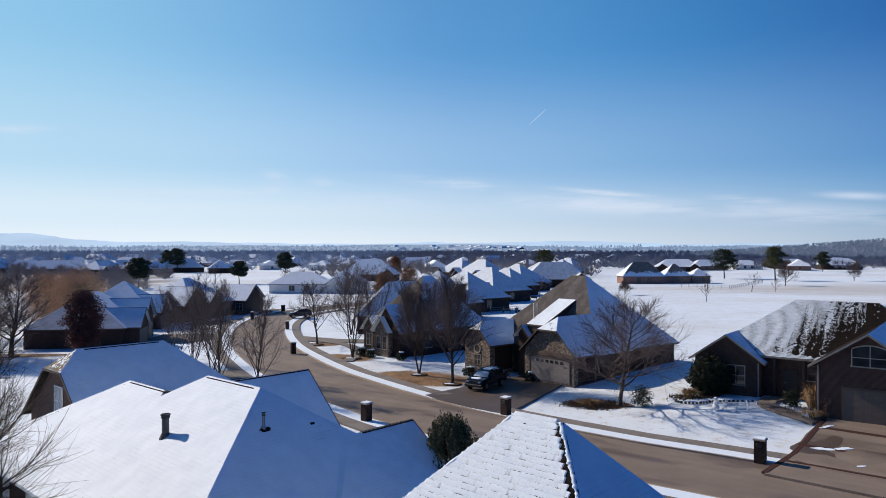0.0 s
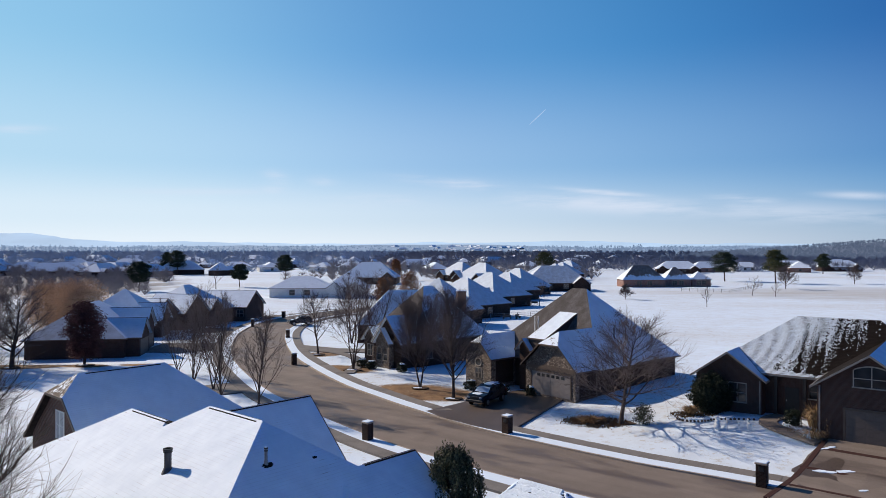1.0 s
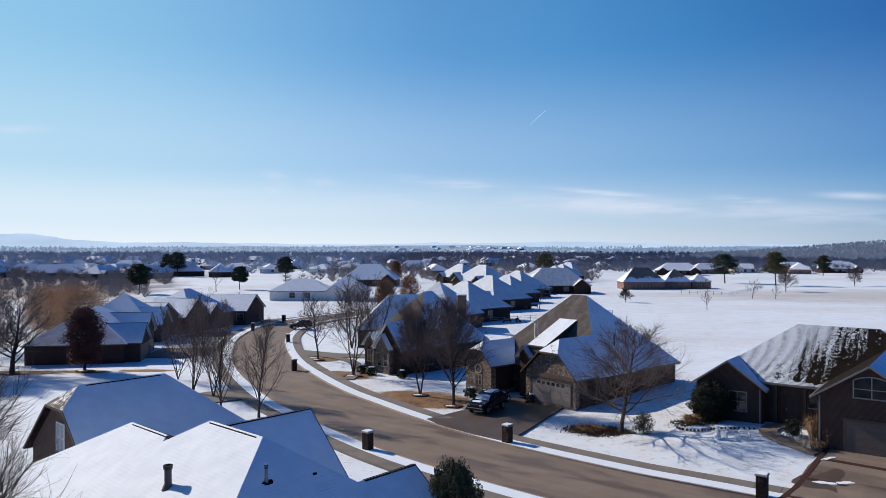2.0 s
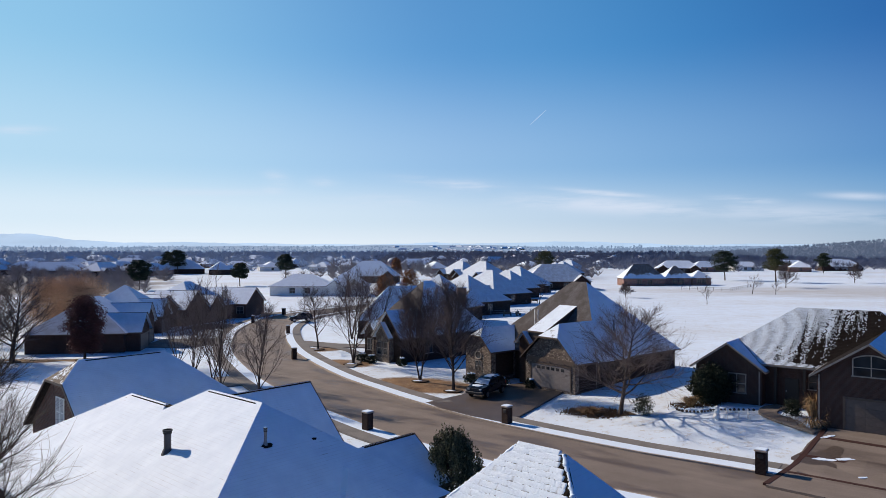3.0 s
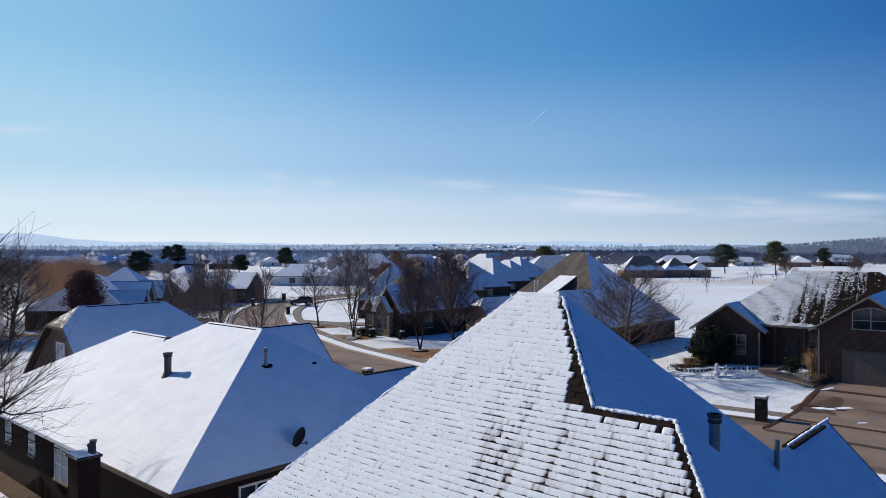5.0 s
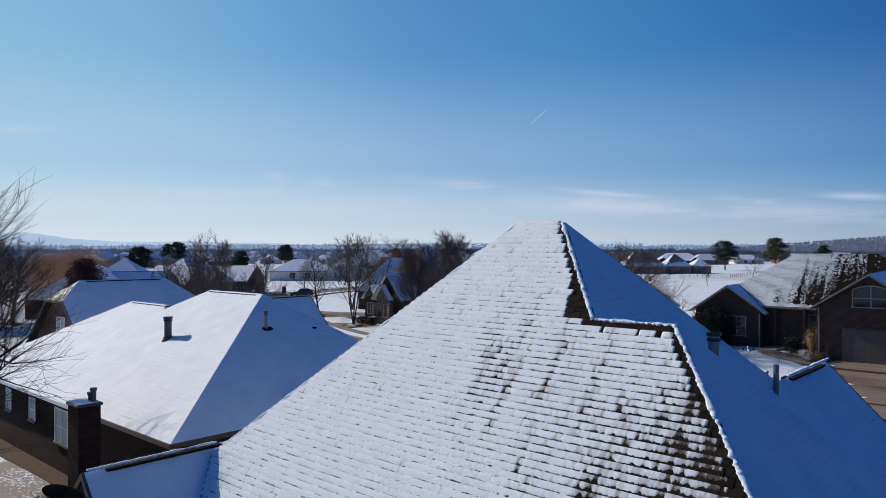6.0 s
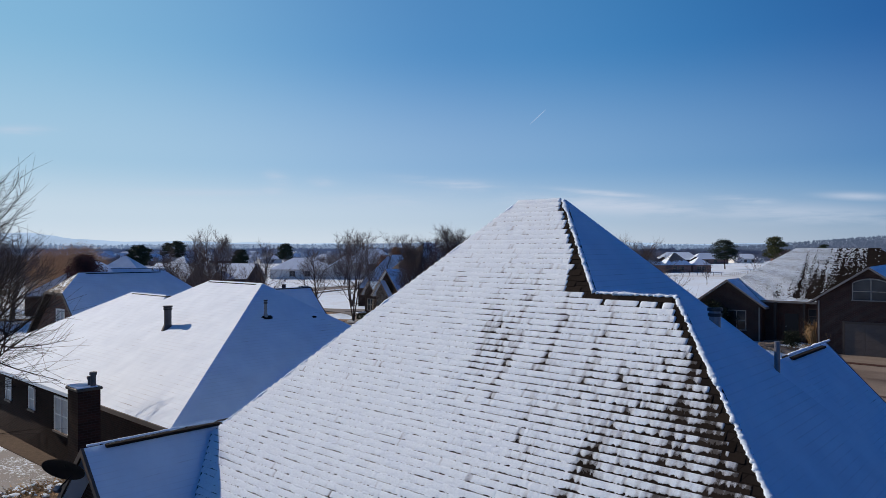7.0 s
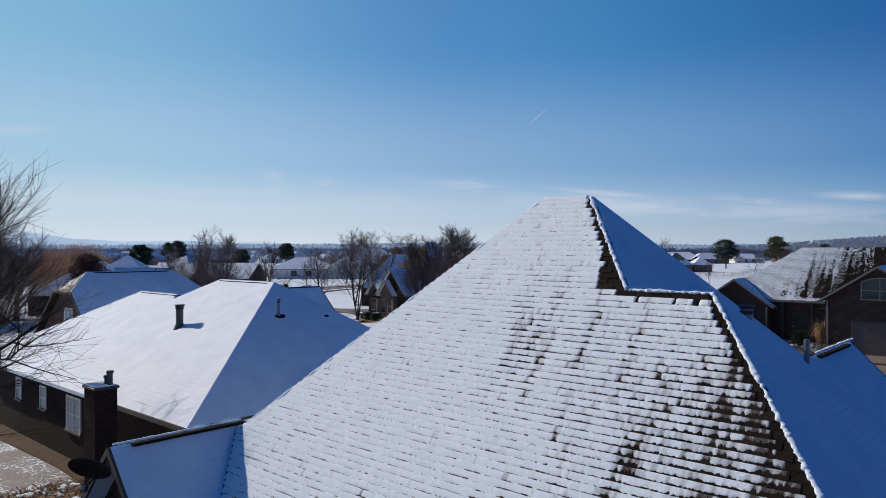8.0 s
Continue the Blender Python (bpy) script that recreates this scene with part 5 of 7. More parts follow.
def contrail():
    """A short thin vapour trail high in the sky."""
    y = 4300.0
    pts = [((937 - 784) / 1255 * y, EYE + (441 - 221) / 1255 * y), ((966 - 784) / 1255 * y, EYE + (441 - 194) / 1255 * y)]
    verts, faces = [], []
    for k in range(9):
        t = k / 8
        x, z = pts[0][0] + (pts[1][0] - pts[0][0]) * t, pts[0][1] + (pts[1][1] - pts[0][1]) * t
        w = 1.1 + 1.6 * math.sin(math.pi * t)
        verts += [(x - w * 0.7, y, z + w * 0.7), (x + w * 0.7, y, z - w * 0.7)]
    faces = [(2 * k, 2 * k + 1, 2 * k + 3, 2 * k + 2) for k in range(8)]
    tagged(raw("contrail", verts, faces, "vapour"), "thin white vapour trail in the sky", "cloud", kind="structure")


vap = Mat("vapour", 1.0)
# no lamp: emission stands in for the sunlit brightness of the trail
vap.b.inputs["Emission Color"].default_value = (0.55, 0.72, 0.95, 1)
vap.b.inputs["Emission Strength"].default_value = 0.62
M["vapour"] = vap.colour((0.1, 0.1, 0.1))
contrail()


# ---------------------------------------------------------------- snow and shingles on the nearest roof
SLOPE = 1.06
A_EAVE = 6.1
ACROSS = 0.0892  # one shingle course, in plan


def near_face(a, b):
    """How far inside the big sunlit slope a place lies: (left, right) distances to its hips, or None outside."""
    right = b - (0.15 + (a - A_EAVE)) if a < 10.66 else b - (1.6 + (a - A_EAVE))
    left = 15.25 - (a - A_EAVE) - b
    if right < 0 or left < 0:
        return None
    if n_back.inside(a, b) and n_back.h(a, b) > 3.0 + SLOPE * (a - A_EAVE) - 0.02:
        return None
    return left, right


def near_snow():
    h = near_house
    ca, sa = 1 / math.hypot(1, SLOPE), SLOPE / math.hypot(1, SLOPE)
    normal = Vector((-sa, 0, ca))
    up = Vector((ca, 0, sa))
    def on(a, b, lift=0.0, slide=0.0):
        p = Vector(h.loc(a, b, 3.0 + SLOPE * (a - A_EAVE)))
        return p + normal * lift + up * slide

    n = noise.noise

    def melt(a, b, right):
        """How far the thaw has come: 0 whole snow, 1 mostly bare; it runs in columns down the slope, most towards the hip."""
        near = smooth((6.6 - right) / 6.2)
        low = smooth((11.2 - a) / 2.4)
        column = n((b * 2.6, a * 0.45, 9.0)) + 0.6 * n((b * 6.2, a * 0.7, 19.0)) + 0.3 * n((b * 1.1, a * 1.3, 29.0))
        m = near * (0.15 + 0.2 * low) + 0.75 * max(0.0, column - 0.1) * smooth((6.4 - right) / 3.0) * (0.65 + 0.35 * low)
        m += 0.26 * smooth((1.3 - right) / 1.2) * smooth((10.4 - a) / 0.8) + 0.2 * smooth((3.4 - right) / 2.2) * low * smooth((9.9 - a) / 1.0)
        m *= 0.72 + 0.28 * smooth((11.2 - a) / 0.8)
        return min(1.0, m)

    rng = random.Random(77)
    joints = {}

    def joint(i, k):
        """A joint between two tabs of a course: its place and how readily it opens."""
        if (i, k) not in joints:
            joints[i, k] = ((k + 0.5 * (i % 2)) * 0.155 + rng.uniform(-0.04, 0.04), rng.random() ** 0.8 * (1.0 if k % 2 else 0.75), rng.random())
        return joints[i, k]

    def bare_at(i, a, b):
        """(how bare a place is, distance from the nearest joint, thaw, depth of the notch at the joint, thinness there)."""
        side = near_face(a, b)
        if not side:
            return 1.0, 0.0, 0.0, 0.0, 0.0
        left, right = side
        band = 0.2 + 0.1 * n((a * 2.3, 4.0, 1.0)) + 0.08 * n((a * 9, b * 9, 6.0)) + 0.1 * smooth((10.2 - a) / 2.0)
        if b > 4.7:
            band += 0.5 * max(0, 1 - abs(a - 10.6) / 0.5) * max(0, 1 - abs(b - 6.5) / 1.0)
            band += 0.14 * smooth((11.6 - a) / 0.8) * smooth((b - 5.9) / 0.4)
        gone = (band - right) / 0.05
        if a <= 10.66 and b < 6.4:  # along the foot of the small ridge
            gone = max(gone, (a - 10.54 + 0.07 * n((b * 3.1, 2.0, 7.0)) + 0.05 * n((b * 11, 3.0, 7.0))) / 0.05)
        m = melt(a, b, right)
        k = math.floor(b / 0.155 - 0.5 * (i % 2))
        notch, clear, faint = 0.0, 0.2, 0.0
        for q in (k - 1, k, k + 1, k + 2):
            at, hold, _ = joint(i, q)
            d = abs(b - at + 0.012 * n((b * 30, i * 4.1, q)))
            part_open = max(0.0, min(1.0, (m - 0.12 - 0.52 * hold) / 0.42))
            if part_open > 0:
                notch = max(notch, 0.5 * part_open * (1 - min(1.0, d / (0.015 + 0.03 * part_open)) ** 2))
            faint = max(faint, (1 - hold) * (1 - smooth(d / 0.05)))
            clear = min(clear, d + 0.03 * hold)
        lost = joint(i, k + (1 if b > joint(i, k + 1)[0] else 0 if b > joint(i, k)[0] else -1))[2]
        if m + 0.12 * n((b * 6, i * 2.1, 3.0)) > 0.85 + 0.6 * lost:
            gone = 1.0
        blob = n((b * 6.5 + i * 0.9, i * 9.1, 3.0)) + 0.5 * n((b * 17, i * 4.3, 8.0)) + 0.4 * n((b * 2.1, i * 0.35, 15.0))
        return gone, clear, m, notch, 0.8 * m - 0.6 + 0.42 * blob + 0.2 * faint

    def edge(i, a, b, m):
        """The bare sliver at the foot of a course, as a share of the course."""
        dash = 0.55 * n((b * 3.4 + i * 3.1, i * 7.31, 1.0)) + 0.5 * n((b * 8.5, i * 3.7, 3.0)) + 0.45 * n((b * 30, i * 1.7, 6.0)) + 0.3 * n((b * 75, i * 2.7, 6.0))
        top = 0.35 + 0.65 * smooth((11.3 - a) / 1.4)
        fringe = 0.5 * n((b * 24, i * 3.1, 12.0)) + 0.5 * n((b * 60, i * 2.3, 12.0))
        return top * min(0.75, max(0.0, 0.26 * max(0.0, dash - 0.06) + 0.42 * max(0.0, m - 0.06) * (0.66 + 0.85 * dash) + 0.26 * fringe * smooth((m - 0.06) / 0.25)))

    def fluff(a, b):
        return 0.0015 * n((a * 9, b * 7, 0)) + 0.0015 * n((a * 30, b * 27, 2)) + 0.004 * n((a * 70, b * 60, 4))

    verts, faces, thin = [], [], []
    step, levels = 0.018, ((0.0, 0.001), (0.1, 0.008), (0.25, 0.012), (0.45, 0.014), (0.7, 0.014), (0.9, 0.013), (1.0, 0.012))
    last = {}
    for i in range(72):
        row = {}
        for c in range(840):
            b = 0.25 + c * step
            mid = A_EAVE + (i + 0.5) * ACROSS
            if mid > 12.36 or not (near_face(mid, b) or near_face(mid, b + step * 2) or near_face(mid, b - step * 2)):
                continue
            gone, clear, m, notch, faint = bare_at(i, mid, b)
            e = edge(i, mid, b, m)
            round_off = smooth((clear + 0.015) / 0.06)
            e = max(e, notch)
            if e > 0.86:
                gone, e = 1.0, 0.86
            line = []
            for f, lift in levels:
                g = e + (1.0 - e) * f
                a = A_EAVE + (i + g) * ACROSS
                deep = lift * (0.55 + 0.45 * round_off) * (1.0 - 0.35 * m) * (1.0 - 0.75 * smooth((faint + 0.12) / 0.2)) + (fluff(a, b) if 0 < f < 1 else 0) + (0.004 + 0.011 * smooth(0.5 + 1.3 * n((b * 5.5, i * 4.7, 2.0))) if f == 0 and e < 0.03 else 0)
                deep -= 0.05 * smooth((gone + 0.35) / 0.7)
                line.append(len(verts))
                verts.append(tuple(on(a, b, max(-0.012, deep) + 0.006)))
                # each course's foot is darkened for bare shingle and for its shadow line
                thin.append(max(0.0, min(1.0, 0.66 + 1.5 * faint + (0.12 + 0.42 * m) * (max(0.0, 1.0 - f / 0.3) - 0.25 * f))))
            row[c] = (line, gone, e)
        for c, (line, gone, e) in row.items():
            if c + 1 not in row:
                continue
            line2, gone2, e2 = row[c + 1]
            if min(gone, gone2) < 0.3:
                for q in range(len(levels) - 1):
                    faces.append((line[q], line2[q], line2[q + 1], line[q + 1]))
                if min(e, e2) < 0.05 and c in last and c + 1 in last and max(last[c][1], last[c + 1][1]) < 0.3:
                    faces.append((last[c][0][-1], last[c + 1][0][-1], line2[0], line[0]))
        last = row
    snow = raw("snow_layer", verts, faces, "snow_grain", h.root, shade=True)
    snow.data.attributes.new("thaw", "FLOAT", "POINT").data.foreach_set("value", thin)
    tagged(snow, "rows of settled snow with dark gaps", kind="stuff")

    # shingle tabs: those beside the bare hip are pieces of their own
    tab = bpy.data.meshes.new("shingle")
    w = 0.15
    tv = [(0, -w, 0), (0, w, 0), (0, w, 0.012), (0, -w, 0.012), (0.15, -w, 0.003), (0.15, w, 0.003)]
    tab.from_pydata(tv, [], [(0, 1, 2, 3), (3, 2, 5, 4), (0, 3, 4), (1, 5, 2), (0, 4, 5, 1)])
    tab.materials.append(M["tab"])
    turn = Matrix(((ca, 0, -sa, 0), (0, 1, 0, 0), (sa, 0, ca, 0), (0, 0, 0, 1)))
    sv, sf, singles = [], [], 0
    for i in range(72):
        a = A_EAVE + i * ACROSS
        k0 = -0.155 * (i % 2)
        b = 0.3 + k0
        while b < 15.2:
            side = near_face(a + 0.05, b)
            if side and a < 12.2 and min(side) > 0.05 and near_face(a + 0.08, b - 0.2) and near_face(a + 0.08, b + 0.2):
                m = Matrix.Translation(on(a, b, 0.001)) @ turn
                if side[1] < 1.0 and singles < 300 and a > 6.9:
                    singles += 1
                    ob = new("shingle", tab)
                    ob.parent = h.root
                    ob.matrix_basis = m
                else:
                    j = len(sv)
                    sv += [tuple(m @ Vector(v)) for v in tv]
                    sf += [tuple(j + q for q in f) for f in ((0, 1, 2, 3), (3, 2, 5, 4), (0, 3, 4), (1, 5, 2))]
            b += 0.31
    tagged(raw("shingles", sv, sf, "tab_joined", h.root), "dark brown shingle courses", kind="stuff")

    # rolls of snow left along the hips and ridges
    def roll(p, q, size, seed, side=0.0, rough=0.35):
        p, q = Vector(h.loc(*p)), Vector(h.loc(*q))
        n = max(4, int((q - p).length / 0.022))
        d = (q - p).normalized()
        u = d.cross(Vector((0, 0, 1))).normalized()
        v = u.cross(d)
        vs, fs = [], []
        for k in range(n + 1):
            c = p.lerp(q, k / n)
            r = size * max(0.3, 0.72 + 0.5 * noise.noise((k * 0.06, seed, 0)) + 0.35 * noise.noise((k * 0.23, seed, 8)) + rough * noise.noise((k * 0.61, seed, 5)))
            off = u * side + u * (0.02 * noise.noise((k * 0.3, seed, 4)))
            for s in range(8):
                t = 2 * math.pi * s / 8
                rr = r * (1 + (0.2 + rough) * noise.noise((k * 0.47, s * 1.3, seed)))
                vs.append(tuple(c + off + u * math.cos(t) * rr * 1.25 + v * (math.sin(t) * rr * 0.75 - 0.005)))
        for k in range(n):
            for s in range(8):
                fs.append((k * 8 + s, k * 8 + (s + 1) % 8, k * 8 + 8 + (s + 1) % 8, k * 8 + 8 + s))
        fs += [tuple(range(7, -1, -1)), tuple(range(n * 8, n * 8 + 8))]
        tagged(raw("snow_roll", vs, fs, "snow_cap", h.root, shade=True), "bumpy roll of snow along the hip")

    z = lambda a: 3.0 + SLOPE * (a - A_EAVE)
    top_a = 12.3
    roll((top_a, 7.82, z(top_a)), (10.68, 6.2, z(10.68)), 0.05, 1.0, 0.03)
    roll((10.68, 6.25, z(10.66)), (10.68, 4.75, z(10.66)), 0.06, 2.0)
    roll((10.66, 4.72, z(10.66)), (6.1, 0.15, z(6.1)), 0.05, 3.0, 0.03)
    roll((top_a, 7.85, z(top_a) - 0.01), (top_a, 9.05, z(top_a) - 0.01), 0.032, 4.0)
    roll((top_a, 9.05, z(top_a) - 0.01), (7.9, 13.45, z(7.9)), 0.045, 5.0, 0.0, 0.05)
    h.ridge_cap((5.6, 13.775), (8.0, 13.775), 4.93, 0.13)
    h.ridge_cap((16.6, 4.825), (19.2, 4.825), 6.25, 0.13)
    roll((16.4, 4.825, 6.3), (19.6, 4.825, 6.3), 0.045, 6.0, 0.08, 0.05)
    roll((5.25, 13.775, 4.94), (7.9, 13.775, 4.94), 0.04, 7.0, 0.07, 0.05)


def tab_mat(name, rnd):
    k = Mat(name, 0.92)
    r = k.random() if rnd == "object" else k.island()
    c = k.ramp(r, (0.0, (0.010, 0.008, 0.007)), (1.0, (0.024, 0.019, 0.016)))
    k.bump(k.noise(90, 2), 0.5, 0.004)
    k.b.inputs["Specular IOR Level"].default_value = 0.05
    return k.colour(k.mix(0.4, c, k.ramp(k.noise(25, 3), (0.3, 0.5), (0.7, 1.4)), "MULTIPLY"))


def melting_roof():
    """Courses of snow on the sunny slope of the twin-gabled house, bare towards one end."""
    h, blk, k = gabled_house, r_main, 0.69
    ln = math.hypot(1, k)
    normal = Vector((-k / ln, 0, 1 / ln))
    n = noise.noise

    def bare_at(i, a, b):
        # bare below a line that falls away from the gables, ragged in columns down the slope
        line = 11.5 - 4.8 * ((a - 61.3) / 6.0 - 0.45) - 5.0 * smooth((61.75 - a) / 0.3)
        toss = 0.6 * n((b * 7.0, i * 3.33, 0.5)) + 1.0 * n((b * 15, i * 5.7, 5.0))
        column = 0.7 * n((b * 1.5, a * 0.1, 7.0)) + 0.7 * n((b * 3.3, a * 0.14, 2.0))
        return ((line - b) / 4.2 + 0.85 * toss + 0.95 * column) / 0.25

    def edge(i, b):
        dash = n((b * 2.4, i * 7.31, 1.0)) + 0.5 * n((b * 7, i * 3.7, 3.0))
        return min(0.55, max(0.0, 0.36 + 0.2 * dash + 0.14 * smooth((13.5 - b) / 4)))

    verts, faces = [], []
    across, step, levels = 0.107, 0.042, ((0.0, 0.0), (0.2, 0.022), (1.0, 0.014))
    for i in range(57):
        row = {}
        mid = 61.3 + (i + 0.5) * across
        for c in range(442):
            b = 1.0 + c * step
            if b - 1.0 < (mid - 61.3) - 0.05 or 19.5 - b < (mid - 61.3) - 0.05:
                continue
            if any(o.inside(mid, b) and o.h(mid, b) > blk.h(mid, b) for o in (r_wing, r_garage)):
                continue
            gone, e, line = bare_at(i, mid, b), edge(i, b), []
            for f, lift in levels:
                a = min(67.42, 61.3 + (i + e + (1 - e) * f) * across)
                deep = lift + (0.006 * n((a * 9, b * 7, 0)) if f else 0) - 0.05 * smooth((gone + 0.35) / 0.7)
                line.append(len(verts))
                verts.append(tuple(Vector(h.loc(a, b, 4.45 + k * (a - 61.3))) + normal * (max(deep, -0.02) + 0.006)))
            row[c] = (line, gone)
        for c, (line, gone) in row.items():
            if c + 1 in row and min(gone, row[c + 1][1]) < 0.3:
                line2 = row[c + 1][0]
                faces += [(line[q], line2[q], line2[q + 1], line[q + 1]) for q in range(2)]
    tagged(raw("snow_layer", verts, faces, "snow_grain", h.root, shade=True), "melting rows of snow over dark shingles", kind="stuff")


M["tab"], M["tab_joined"] = tab_mat("brown_shingle", "object"), tab_mat("brown_shingle_courses", "island")
near_snow()
melting_roof()


# ---------------------------------------------------------------- fittings on the near houses
def pipe_on(house, name, a, b, z0, z1, r, label, cap=True, material="metal", snow=False):
    bm = cyl(bmesh.new(), 0, 0, 0, z1 - z0, r)
    p = part(name, bm, material, house.root, label)
    p.matrix_basis = Matrix.Translation(house.loc(a, b, z0))
    h = z1 - z0
    if cap:
        c = bmesh.new()
        cyl(c, 0, 0, h - 0.16, h - 0.1, r * 1.25), cyl(c, 0, 0, h - 0.06, h, r * 1.35)
        part("cap", c, "metal_dark", p)
    f = cyl(bmesh.new(), 0, 0, 0.0, 0.28, r * 1.9, r * 1.05)
    part("flashing", f, material, p)
    if snow:
        part("snow", cyl(bmesh.new(), 0, 0, h, h + 0.03, r * 1.2, r * 0.6), "snow_cap", p)
    return p


def dish_on(house, a, b, z, turn, tilt, size=0.36):
    """A shallow bowl on a bent arm, with its feed."""
    bm = bmesh.new()
    rings, seg, vs = 5, 20, []
    for k in range(rings + 1):
        r = size * k / rings
        vs.append([bm.verts.new((r * 1.1 * math.cos(2 * math.pi * s / seg), -0.09 * (1 - (k / rings) ** 2), r * math.sin(2 * math.pi * s / seg))) for s in range(seg if k else 1)])
    for k in range(rings):
        for s in range(seg):
            if k == 0:
                bm.faces.new((vs[0][0], vs[1][s], vs[1][(s + 1) % seg]))
            else:
                bm.faces.new((vs[k][s], vs[k + 1][s], vs[k + 1][(s + 1) % seg], vs[k][(s + 1) % seg]))
    bmesh.ops.solidify(bm, geom=bm.faces, thickness=0.012)
    d = part("satellite_dish", bm, "metal_dark", house.root, "dark grey satellite dish")
    d.matrix_basis = Matrix.Translation(house.loc(a, b, z)) @ pose(0, 0, 0, tilt, 0, turn)
    arm = []
    f = []
    tube(arm, f, [Vector((0, -0.08, 0)), Vector((0, -0.2, -0.2)), Vector((0, -0.2, -0.62))], [0.022] * 3, 8)
    raw("mast", arm, f, "metal_dark", d)
    arm, f = [], []
    tube(arm, f, [Vector((0, -0.05, -0.3)), Vector((0, 0.32, -0.12))], [0.014] * 2, 6)
    raw("feed_arm", arm, f, "metal_dark", d)
    part("feed", boxed(-0.05, 0.29, -0.16, 0.05, 0.38, -0.06), "metal", d)
    return d


def melted_spot(house, blk, a, b, ra, rb, seed):
    """A small bare spot of shingles where the snow has melted round a pipe."""
    bm = bmesh.new()
    vs = []
    for k in range(22):
        t = 2 * math.pi * k / 22
        w = 1 + 0.5 * noise.noise((math.cos(t) * 2, math.sin(t) * 2, seed))
        p = (a + math.cos(t) * ra * w, b + math.sin(t) * rb * w)
        vs.append(bm.verts.new(house.loc(*p, blk.h(*p) + 0.035)))
    bm.faces.new(vs)
    part("bare_spot", bm, "shingle_dark", house.root, "bare wet shingles round the pipe")


def fit_near():
    h = near_house
    pipe_on(h, "flue_pipe", 13.0, 5.05, 6.2, 7.5, 0.1, "grey metal flue with round cap")
    pipe_on(h, "vent_pipe", 15.0, 4.57, 5.75, 6.72, 0.055, "thin grey vent pipe", cap=False)
    pipe_on(h, "roof_vent", 17.6, 2.6, 3.6, 3.95, 0.16, "small round roof vent", snow=True)
    dish_on(h, 4.95, 14.0, 4.5, 128, -42, 0.36)
    h.window("a0", n_main, 4.2, 1.2, 1.8, 1.4)
    h.window("a0", n_main, 9.5, 1.2, 1.8, 1.4)
    h.garage_door("a1", n_garage, 4.8, 0.15, 4.6, 2.2)

    h = left_house
    pipe_on(h, "flue_pipe", 14.21, 28.4, 5.15, 6.22, 0.15, "dark grey metal flue with louvred cap", material="flue")
    pipe_on(h, "vent_pipe", 16.37, 24.5, 5.75, 6.55, 0.06, "thin vent pipe on a bare patch", snow=True)
    pipe_on(h, "roof_vent", 18.6, 24.3, 5.2, 5.5, 0.05, "short vent stub", cap=False)
    melted_spot(h, l_main, 16.4, 24.4, 0.26, 0.1, 1.0)
    melted_spot(h, l_main, 18.6, 24.22, 0.12, 0.06, 2.0)
    h.ridge_cap((17.47, 26.7), (17.47, 30.6), 7.13, 0.15)
    h.ridge_cap((16.18, 31.9), (16.18, 35.8), 6.42, 0.15)
    h.ridge_cap((18.2, 31.5), (23.85, 31.5), 6.55, 0.11)
    h.ridge_cap((20.9, 23.7), (24.05, 23.7), 5.02, 0.1)
    dish_on(h, 15.25, 20.75, 3.85, 200, -12, 0.36)
    for b, w, high, n in ((30.0, 1.3, 1.3, 2), (33.3, 0.6, 0.9, 1), (36.3, 0.6, 0.9, 1)):
        h.window("a0", l_west, b, 2.65 - high, w, high, n, "white", glass="blind")
    h.window("b0", l_main, 13.5, 1.1, 1.2, 1.5)

    h = clipped_house
    h.window("a0", k_main, 44.2, 3.45, 1.1, 1.6, glass="blind")
    h.ridge_cap((17.0, 44.2), (21.6, 44.2), 7.24, 0.18)

    # chimney by the neighbour's back wall
    c = thing("brick_chimney", "dark brick chimney with snow on its cap", "chimney", (-10.5, 20.55, 0.1), 48)
    part("shaft", boxed(-0.31, -0.38, 0, 0.31, 0.38, 4.42), "brick_umber", c)
    bm = bmesh.new()
    box(bm, -0.36, -0.43, 4.42, 0.36, 0.43, 4.5, 0.015)
    part("cap", bm, "metal_dark", c)
    part("snow", boxed(-0.33, -0.4, 4.5, 0.24, 0.4, 4.535, 0.012), "snow_cap", c, "thin snow on the cap")
    for y, z in ((0.1, 4.78), (0.29, 4.93)):
        bm = cyl(bmesh.new(), 0.14, -y, 4.5, z, 0.075)
        cyl(bm, 0.14, -y, z - 0.08, z, 0.1)
        part("flue", bm, "flue", c, "dark grey flue")

    # the pyramid-roofed house
    h = pyramid_house
    # pale door toned down: the shade on it is put into its grey
    h.garage_door("a0", g_garage, 45.75, 0.45, 4.9, 2.15, "door_grey", True)
    side = part("brick_side", boxed(-1.25, -0.04, 0, 1.25, 0.012, 2.68), "brick_dark", h.root)
    side.matrix_basis = h.place("b0", g_garage, 53.1, 0.4)
    side = part("brick_side", boxed(-1.3, -0.04, 0, 1.3, 0.012, 2.6), "brick_dark", h.root)
    side.matrix_basis = h.place("b0", g_wing, 52.9, 0.4)
    part("header", boxed(-2.9, 0.0, 0, 2.9, 0.06, 0.4), "trim_dark", h.root).matrix_basis = h.place("a0", g_garage, 45.75, 2.85)
    for a, b, z0, z1 in ((59.67, 44.61, 5.3, 6.5), (61.26, 44.38, 5.1, 6.3)):
        pipe_on(h, "vent_pipe", a, b, z0, z1, 0.07, "dark vent pipe", cap=False, material="metal_dark")
    for a, b in ((56.5, 52.62), (56.68, 52.3)):
        pipe_on(h, "vent_pipe", a, b, 5.3, 7.25, 0.05, "tall pale vent pipe", cap=False, material="white")
    m = h.place("a0", g_wing, 55.5, 2.55)
